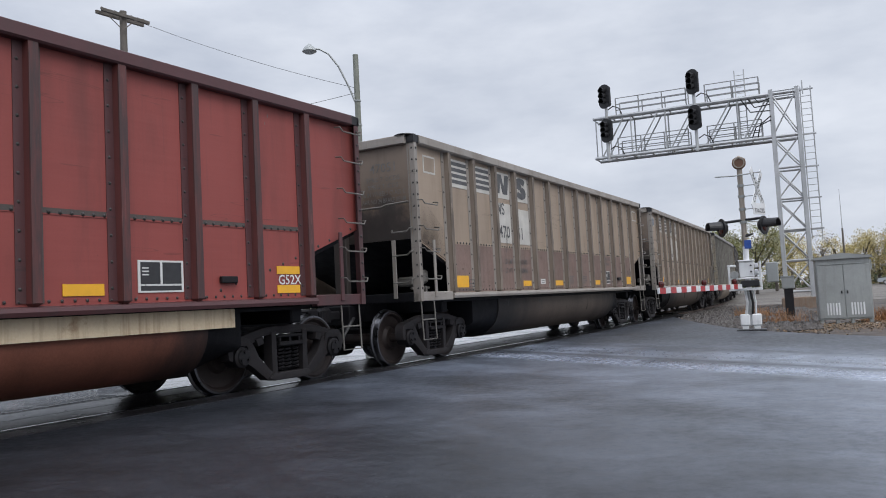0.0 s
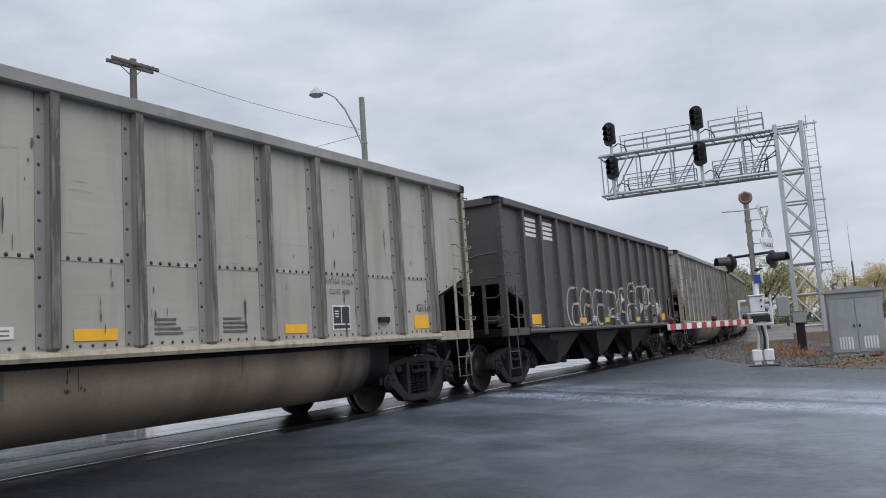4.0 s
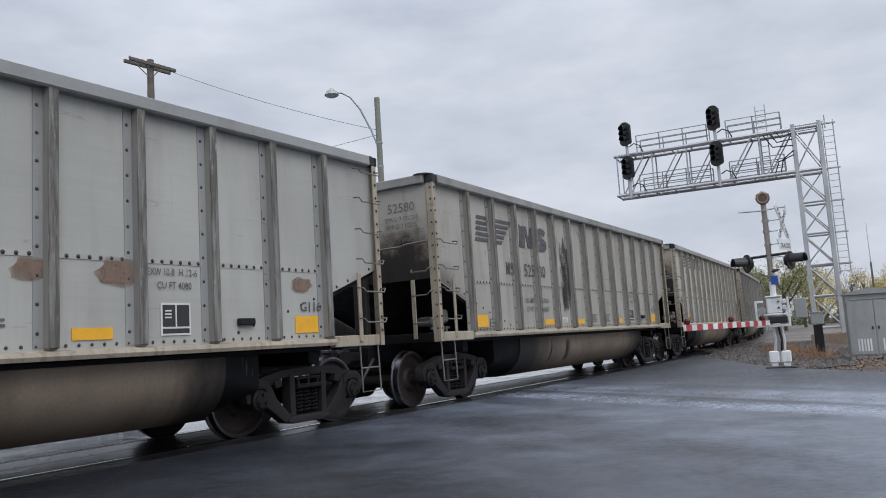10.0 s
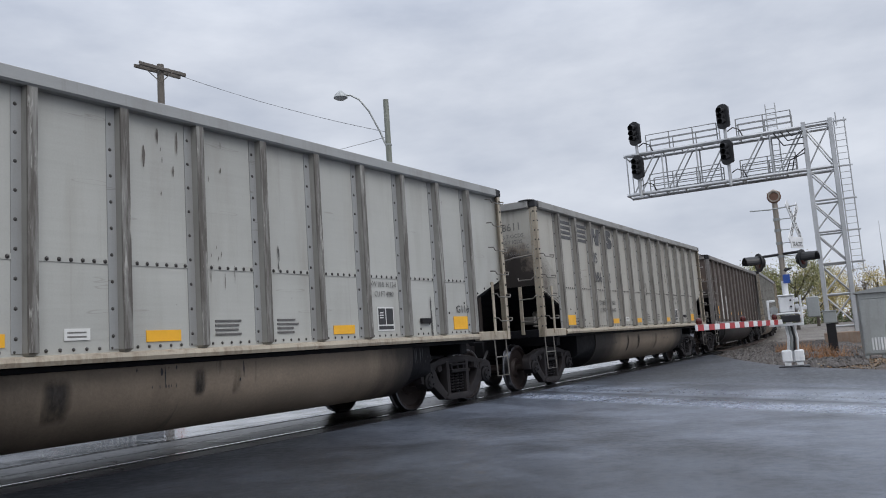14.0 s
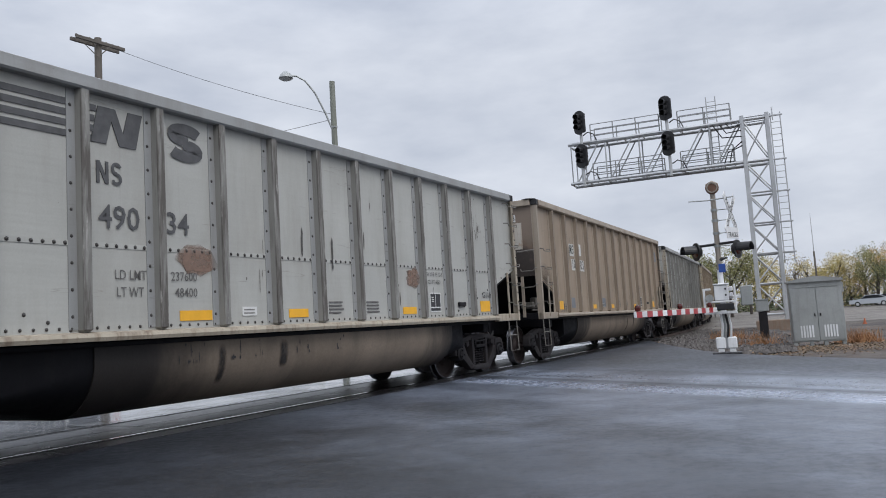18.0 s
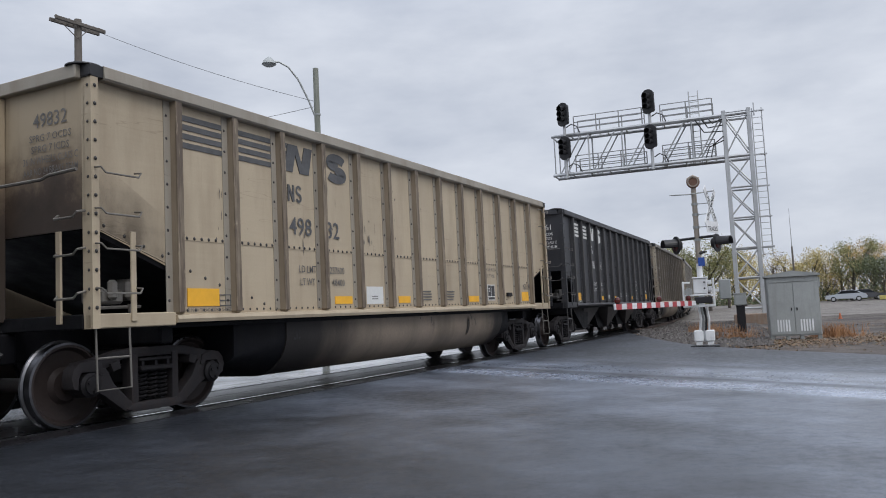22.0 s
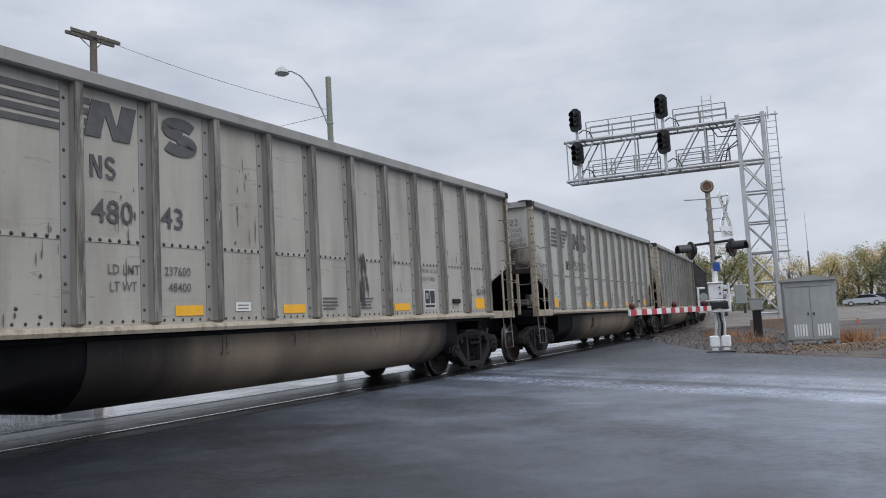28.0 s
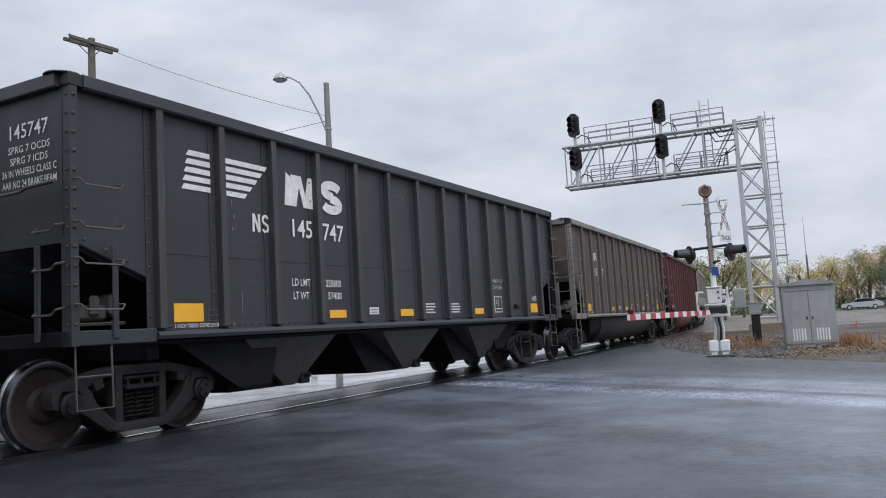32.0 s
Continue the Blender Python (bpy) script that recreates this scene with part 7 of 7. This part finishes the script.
        spray(car, [(8.8, 1.74), (8.45, 1.7), (8.34, 1.57), (8.35, 1.36), (8.41, 1.19), (8.8, 1.19)])
        spray(car, [(8.54, 1.6), (8.53, 1.31)])
        spray(car, [(8.63, 1.6), (8.65, 1.28)])
        spray(car, [(8.99, 1.58), (9.37, 1.6), (9.36, 1.19)])
        spray(car, [(9.32, 2.14), (9.51, 2.25), (9.77, 2.27), (10.04, 2.18), (10.07, 1.95), (9.93, 1.72), (10.05, 1.61)])
        spray(car, [(9.67, 1.88), (9.74, 1.72), (9.72, 1.44)])
        spray(car, [(10.08, 2.18), (10.25, 2.27), (10.59, 2.3), (10.72, 2.15), (10.69, 1.73), (10.3, 1.67), (9.97, 1.61)])
        spray(car, [(10.05, 1.72), (10.5, 2.23)])
        stroke(car, [(10.91, 2.24), (11.49, 2.26), (11.47, 1.71), (10.87, 1.71), (10.91, 2.24)], M_SPRAY, 0.035)
        spray(car, [(10.96, 1.65), (10.88, 1.25), (11.01, 1.19), (11.45, 1.19), (11.66, 1.43), (11.65, 1.75), (11.56, 1.84)])
        stroke(car, [(10.97, 1.19), (11.04, 1.49), (11.12, 1.25), (11.23, 1.49), (11.3, 1.19)], M_SPRAY, 0.035)
        stroke(car, [(11.32, 1.37), (11.47, 1.37)], M_SPRAY, 0.035)
        stroke(car, [(11.43, 1.49), (11.4, 1.19)], M_SPRAY, 0.035)
        spray(car, [(11.77, 1.33), (11.64, 1.56), (11.71, 1.81), (11.93, 1.92), (12.14, 1.76), (12.14, 1.49), (11.93, 1.33), (11.77, 1.33)])
        for cx, rx in ((5.75, 0.42), (4.75, 0.36), (3.9, 0.40)):
            spray(car, arc(cx, 1.62, rx, 0.46, -30, 250, 9))
            spray(car, arc(cx + 0.1, 1.45, rx * 0.5, 0.25, 40, 330, 8))
        for k in (1, 2):
            for j in range(4):
                mark("stripe", car, bay(k) + 0.08, bay(k + 1) - 0.15, 3.43 - j * 0.108, 3.50 - j * 0.108, M_WHITE)
    if name_at:
        # the owner's initials as plain stencil shapes
        zigzag("initial_shape", car, name_at[0], name_at[1], 0.145, h * 0.97, 0.036, 0.0, ink)
        curl("initial_shape", car, name_at[0] + 0.175, name_at[1], 0.135, h * 0.97, 0.036, ink)
    if number:
        for body, (x, z) in zip(number, (num_at, num_b)):
            lettering(body, h, ink, car, x - H, z, YS - 0.005, 0.0, 0.01, "car_number")
        if style not in ("plates", "panel", "stencil"):
            tint = M_WHITE if dark else M_FADED
            end_words(car, (("".join(number), 0.15, 3.20), ("SPRG 7 OCDS", 0.075, 3.05), ("SPRG 7 ICDS", 0.075, 2.93), ("36 IN WHEELS CLASS C", 0.075, 2.81), ("AAR NO 24 BRAKE BEAM", 0.075, 2.69)), tint)
        elif style == "plates":
            part("end_panel_label", Shape().box(-H + 0.003, -H + 0.012, -1.06, -0.64, 3.36, 3.53), M_LABEL, car)
            end_words(car, (("".join(number), 0.12, 3.385),), M_INK, 0.85)
    if style in ("bars", "wing", "patched"):
        load, light = ("228600", "57400") if dark else ("237600", "48400")
        lettering("LD LMT", 0.10, small, car, bay(3) + 0.38 - H, 1.70, YS - 0.005, 0.40, 0.004)
        lettering("LT WT", 0.10, small, car, bay(3) + 0.40 - H, 1.52, YS - 0.005, 0.34, 0.004)
        lettering(load, 0.10, small, car, bay(4) + 0.17 - H, 1.70, YS - 0.005, 0.38, 0.004)
        lettering(light, 0.10, small, car, bay(4) + 0.22 - H, 1.52, YS - 0.005, 0.33, 0.004)
    # tape: one wide piece by each end, narrow ones between
    b0 = 1.25
    if style != "panel":
        mark("reflective_tape", car, 1.36, 1.36 + 0.44 + 0.10 * r.random(), b0, b0 + 0.21, M_YELLOW)
        for x0, x1, z0, z1 in ((0, 0.20, 0, 0.012), (0, 0.20, 0.128, 0.14), (0, 0.012, 0.012, 0.128), (0.188, 0.20, 0.012, 0.128), (0.012, 0.188, 0.062, 0.074)):
            mark("route_box_line", car, 1.88 + x0, 1.88 + x1, b0 + z0, b0 + z1, M_DARK)
        lettering("2 INCH TREAD COND SHOES", 0.045, small, car, 1.36 - H, 1.185, YS - 0.005, 0.72, 0.004, "small_writing")
    else:
        mark("reflective_tape", car, 1.06, 1.50, 1.52, 1.62, M_YELLOW)
        mark("reflective_tape", car, 1.57, 1.68, 1.30, 1.76, M_YELLOW)
    for k in (4, 6, 9) if style != "panel" else (4, 6, 7, 9):
        w = 0.40 + 0.10 * r.random()
        x = bay(k) + 0.20 + 0.12 * r.random()
        up = 0.19 if style == "panel" else 0.0
        mark("reflective_tape", car, x, x + w, b0 + up, b0 + up + 0.115, M_YELLOW)
    x = bay(12) + (0.50 if style == "graffiti" else 0.36)
    if style in ("panel", "bare"):
        for dz in (0.14, 0.28) if style == "panel" else (-0.02, 0.22):
            mark("reflective_tape", car, x, x + 0.42, b0 + dz, b0 + dz + 0.10, M_YELLOW)
    else:
        mark("reflective_tape", car, x, x + 0.42, b0, b0 + 0.21, M_YELLOW)
    code = "H69" if style == "graffiti" else "H65" if key == "black" else ("G52X" if key == "red" else ("G113" if key in ("taupe", "clay") else ("G117R" if key in ("tan", "grey_dull") else "G116")))
    lettering(code, 0.12, M_WHITE if dark else M_DARK, car, x + (-0.26 if style == "graffiti" else 0.10 if style != "bare" else 0.02) - H, b0 + (0.27 if style != "bare" else 0.09), YS - 0.005, 0.0, 0.01, "class_code")
    # labels
    mark("paper_label", car, bay(5) + 0.33, bay(5) + 0.59, 1.29, 1.40, M_LABEL)
    for j in range(2):
        mark("small_writing", car, bay(5) + 0.36, bay(5) + 0.55, 1.315 + 0.04 * j, 1.33 + 0.04 * j, M_FADED, YS - 0.002)
    for k in (7, 8) if style not in ("panel", "bare") else ():
        for j in range(4):
            mark("small_writing", car, bay(k) + 0.20, bay(k) + 0.58 - 0.12 * r.random(), 1.29 + 0.05 * j, 1.312 + 0.05 * j, small)
    x, z = bay(10) + 0.26, 1.27
    k = 1.55 if style == "bare" else 1.0
    x -= 0.13 * (k - 1)
    lab = mark("test_label", car, x, x + 0.38 * k, z, z + 0.34, M_LABEL, label="white framed inspection label")
    for x0, x1, z0, z1 in ((0.02, 0.18, 0.09, 0.32), (0.20, 0.36, 0.09, 0.32), (0.02, 0.36, 0.02, 0.07)):
        part("label_field", Shape().box(x + x0 * k - H, x + x1 * k - H, YS - 0.0055, YS - 0.0025, z + z0, z + z1), M_INK, lab)
    for j in range(3):
        part("label_line", Shape().box(x + 0.05 - H, x + 0.13 - H, YS - 0.0075, YS - 0.005, z + 0.18 + 0.035 * j, z + 0.195 + 0.035 * j), M_LABEL, lab)
    wide, vol = ("EXW 10-7", "CU FT 3744") if dark else ("EXW 10-8", "CU FT 4080")
    if style not in ("panel", "bare"):
        lettering(wide, 0.075, small, car, bay(10) + 0.10 - H, 1.90, YS - 0.005, 0.34, 0.004, "small_writing")
        lettering("H 12-7" if dark else "H 12-6", 0.075, small, car, bay(10) + 0.50 - H, 1.90, YS - 0.005, 0.24, 0.004, "small_writing")
        lettering(vol, 0.075, small, car, bay(10) + 0.22 - H, 1.76, YS - 0.005, 0.44, 0.004, "small_writing")
    part("tie_bracket", Shape().box(bay(11) + 0.35 - H, bay(11) + 0.60 - H, YS - 0.05, YS + 0.005, 1.36, 1.44, 0.01), M_TRUCK, car)
    # dirt of single cars
    drips(car, r, {"grey": 70, "grey_clean": 36, "grey_pale": 40, "grey_dull": 90, "tan": 50, "taupe": 40}.get(key, 40), M_STAIN if not dark else M_FADED)
    if kind_of(key):
        drips(car, r, 40, M_CAP, 0.80, 0.99, -1.4035, 3.4, 0, 0.22)
        if key not in ("brown", "red"):
            for k in range(r.randrange(0, 4)):
                tub_run(car, 4.8 + 5.6 * r.random(), 0.15 + 0.30 * r.random() ** 2, 25 + 30 * r.random(), 0.6)
        smear = M_SMEAR[0 if r.random() < 0.45 else 1]
        part("soot_smear", Shape().add([(x - H, YS + 0.0035, z) for x, z in ((0.10, 2.09), (1.06, 1.75), (1.06, 2.25), (0.10, 2.35 + 0.75 * r.random()))], [(0, 1, 2, 3)]), smear, car, "coal dust smeared over the end bay")
    if key == "taupe":
        for k in range(1, 13):
            mark("lower_plate", car, bay(k) + 0.065, bay(k + 1) - 0.145, 1.17, 2.018, M_PLUM if index == 1 else PAINT["taupe"], YS + 0.0045)
    for x, z1, z0, w in RUNS.get(index, ()):
        soot_run(car, x, z1, z0, w, r)
    if key.startswith("grey") and index not in RUNS:
        for k in range(3):
            zt = 1.5 + 1.6 * r.random()
            soot_run(car, bay(r.randrange(2, 12)) + 0.2 + 0.5 * r.random(), zt, zt - 0.3 - 0.4 * r.random(), 0.035, r)
    for x, z, rx, rz in SPOTS.get(index, ()):
        blotch(car, x, z, rx * 1.15, rz * 1.15, r, M_RUSTBLUR)
    if index == 0:
        part("worn_primer_band", Shape().box(3.4 - H, 11.3 - H, -1.446, -1.40, 0.84, 1.06), M_BAND, car, "cream worn band stained with rust")
    if key == "red":
        for k in range(1, 13):
            mark("primer_strip", car, bay(k) + 0.065, bay(k + 1) - 0.16, 2.03 + 0.01 * r.random(), 2.085, M_PRIMER, YS + 0.003)
            mark("primer_strip", car, bay(k) + 0.065, bay(k) + 0.115, 1.19, TOP - 0.16, M_PRIMER, YS + 0.0035)
    if index == 5:
        edge = [(0.05 * r.random(), 3.58 - 0.18 * k) for k in range(14)]
        quad_mark("soot_run", car, [(bay(13) - 0.30 + a, z) for a, z in edge] + [(bay(13) - 0.165 + 0.01 * r.random(), z) for a, z in reversed(edge)], M_INK)
    if index == 3:
        for k, x in enumerate((3.9, 4.15, 4.5, 4.8, 5.2, 5.5)):
            part("chalk_mark", Shape().box(x - H, x + 0.05 - H, -1.404, -1.39, 0.72, 1.0), M_STAIN, car)
    if index == 16:
        mark("white_patch", car, bay(5) + 0.22, bay(5) + 0.72, 1.24, 1.52, M_LABEL, YS + 0.0035)


RUNS = {  # car: place, from height, to height, width
    5: ((7.55, 3.5, 1.3, 0.30), (7.35, 2.6, 1.2, 0.22), (8.4, 2.3, 1.4, 0.10), (12.62, 3.55, 1.3, 0.14)),
    6: ((3.75, 3.2, 1.2, 0.24), (4.9, 3.0, 1.9, 0.08), (8.0, 2.4, 1.15, 0.26), (7.95, 3.3, 2.6, 0.08), (11.0, 3.0, 2.6, 0.05)),
    7: ((5.75, 1.9, 1.25, 0.22), (5.72, 2.9, 2.0, 0.10), (6.5, 2.6, 1.6, 0.05)),
    8: ((5.65, 3.4, 1.4, 0.42), (5.55, 2.9, 1.3, 0.2)),
    19: ((6.9, 2.2, 1.35, 0.20), (6.6, 3.3, 2.6, 0.12), (8.9, 2.0, 1.3, 0.08)),
    20: ((8.05, 2.3, 1.2, 0.28), (7.85, 3.4, 2.3, 0.14), (6.95, 3.2, 2.6, 0.06)),
    22: ((7.35, 2.3, 1.3, 0.13), (5.7, 3.2, 2.4, 0.04), (5.9, 3.0, 2.2, 0.05)),
}
SPOTS = {
    13: ((4.60, 1.95, 0.24, 0.16), (1.9, 1.55, 0.08, 0.08), (9.45, 1.85, 0.20, 0.14)),
    7: ((2.55, 1.85, 0.13, 0.09), (9.5, 1.9, 0.22, 0.13), (8.6, 1.9, 0.18, 0.10), (12.1, 1.85, 0.16, 0.09)),
}

LOOKS = {"clay": "clay-brown smooth-sided steel coal gondola", "grey_pale": "cream-grey steel bathtub coal gondola with brown stains", "grey": "grimy light grey steel bathtub coal gondola", "grey_clean": "pale grey steel bathtub coal gondola", "grey_dull": "dull brown-grey sooty bathtub coal gondola",
         "taupe": "taupe-brown steel bathtub coal gondola", "tan": "tan steel bathtub coal gondola streaked with soot", "brown": "dark brown coal gondola with pale worn ribs",
         "red": "oxide red steel bathtub coal gondola", "black": "black steel open-top coal hopper", "graphite": "faded black open-top coal hopper with graffiti"}
WHEEL_R = 0.4545


SWAY = [  # seconds, metres by which the slack in the train holds it back
    (0, 0.02), (1, -0.01), (2, -0.01), (3, 0.01), (3.5, 0.11), (5.5, -0.11), (6, 0.01), (7, -0.13), (8, 0.08), (9, -0.00), (10, -0.16), (11, 0.08), (12, 0.00), (13, -0.13), (14, 0.09),
    (16.5, 0.07), (17, 0.04), (18, 0.12), (19, -0.01), (20, 0.03), (21, 0.11), (22, -0.05), (23, -0.05), (24, 0.00), (27, -0.01), (28, -0.05), (29, 0.07), (30, -0.08), (31, -0.16), (32, 0.02),
]


def rolled(t):
    """Metres that the train has rolled at t seconds; its pace hardly varies."""
    u = (t - 16) / 16
    (ta, da), (tb, db) = next((a, b) for a, b in zip(SWAY, SWAY[1:]) if t <= b[0] + 1e-6)
    return -da - (db - da) * (t - ta) / (tb - ta) + 10.5799 * t + 1.0892 * u * u + 0.1116 * (u ** 3 - u) - 0.7256 * u ** 4


def car_pose(s, length):
    """Pose of a car whose leading end is s metres along the track."""
    xa, ya, _ = track_at(s + 1.12)
    xb, yb, _ = track_at(s + length - 1.12)
    return Matrix.Translation(((xa + xb) / 2, (ya + yb) / 2, 0.0)) @ Matrix.Rotation(math.atan2(yb - ya, xb - xa), 4, "Z")


PROTO = {"g": gondola("g", "coal_gondola"), "h": gondola("h", "coal_hopper"), "n": gondola("n", "coal_gondola"), "s": gondola("s", "coal_gondola")}
TRAIN, WHEELS = [], []
for k, (kind, key, number, style, s0) in enumerate(CARS):
    set_car(kind)
    car = copy_thing(PROTO[kind], Matrix())
    repaint(car, key)
    tagged(car, LOOKS[key], "freight car", "cars of the coal train")
    dress(car, key, number, style, random.Random(100 + k), k)
    for bx in (-H + 1.21, H - 1.12):
        for dx in (-0.889, 0.889):
            ws = part("wheelset", WHEELSET, M_WHEEL, car, "rusty steel wheels on an axle")
            part("axle_cap", AXLE_CAP, M_TRUCK, ws)
            for me in TREADS:
                part("tread", me, M_TREAD, ws, "worn bright wheel tread")
            WHEELS.append((ws, bx + dx, s0))
    TRAIN.append((car, s0, 2 * H))
for proto in PROTO.values():
    for ob in (*proto.children_recursive, proto):
        bpy.data.objects.remove(ob)


def motions():
    """The train rolls past at a steady pace; its wheels turn with it."""
    for car, s0, length in TRAIN:
        walk(car, [(0.5 * k, car_pose(s0 - rolled(0.5 * k), length)) for k in range(65)])
    step = 1 / 15
    for ws, x, s0 in WHEELS:
        walk(ws, [(step * k, pose(x, 0, WHEEL_R, 0, s0 * 40 - math.degrees(rolled(step * k) / WHEEL_R), 0)) for k in range(481)])


motions()
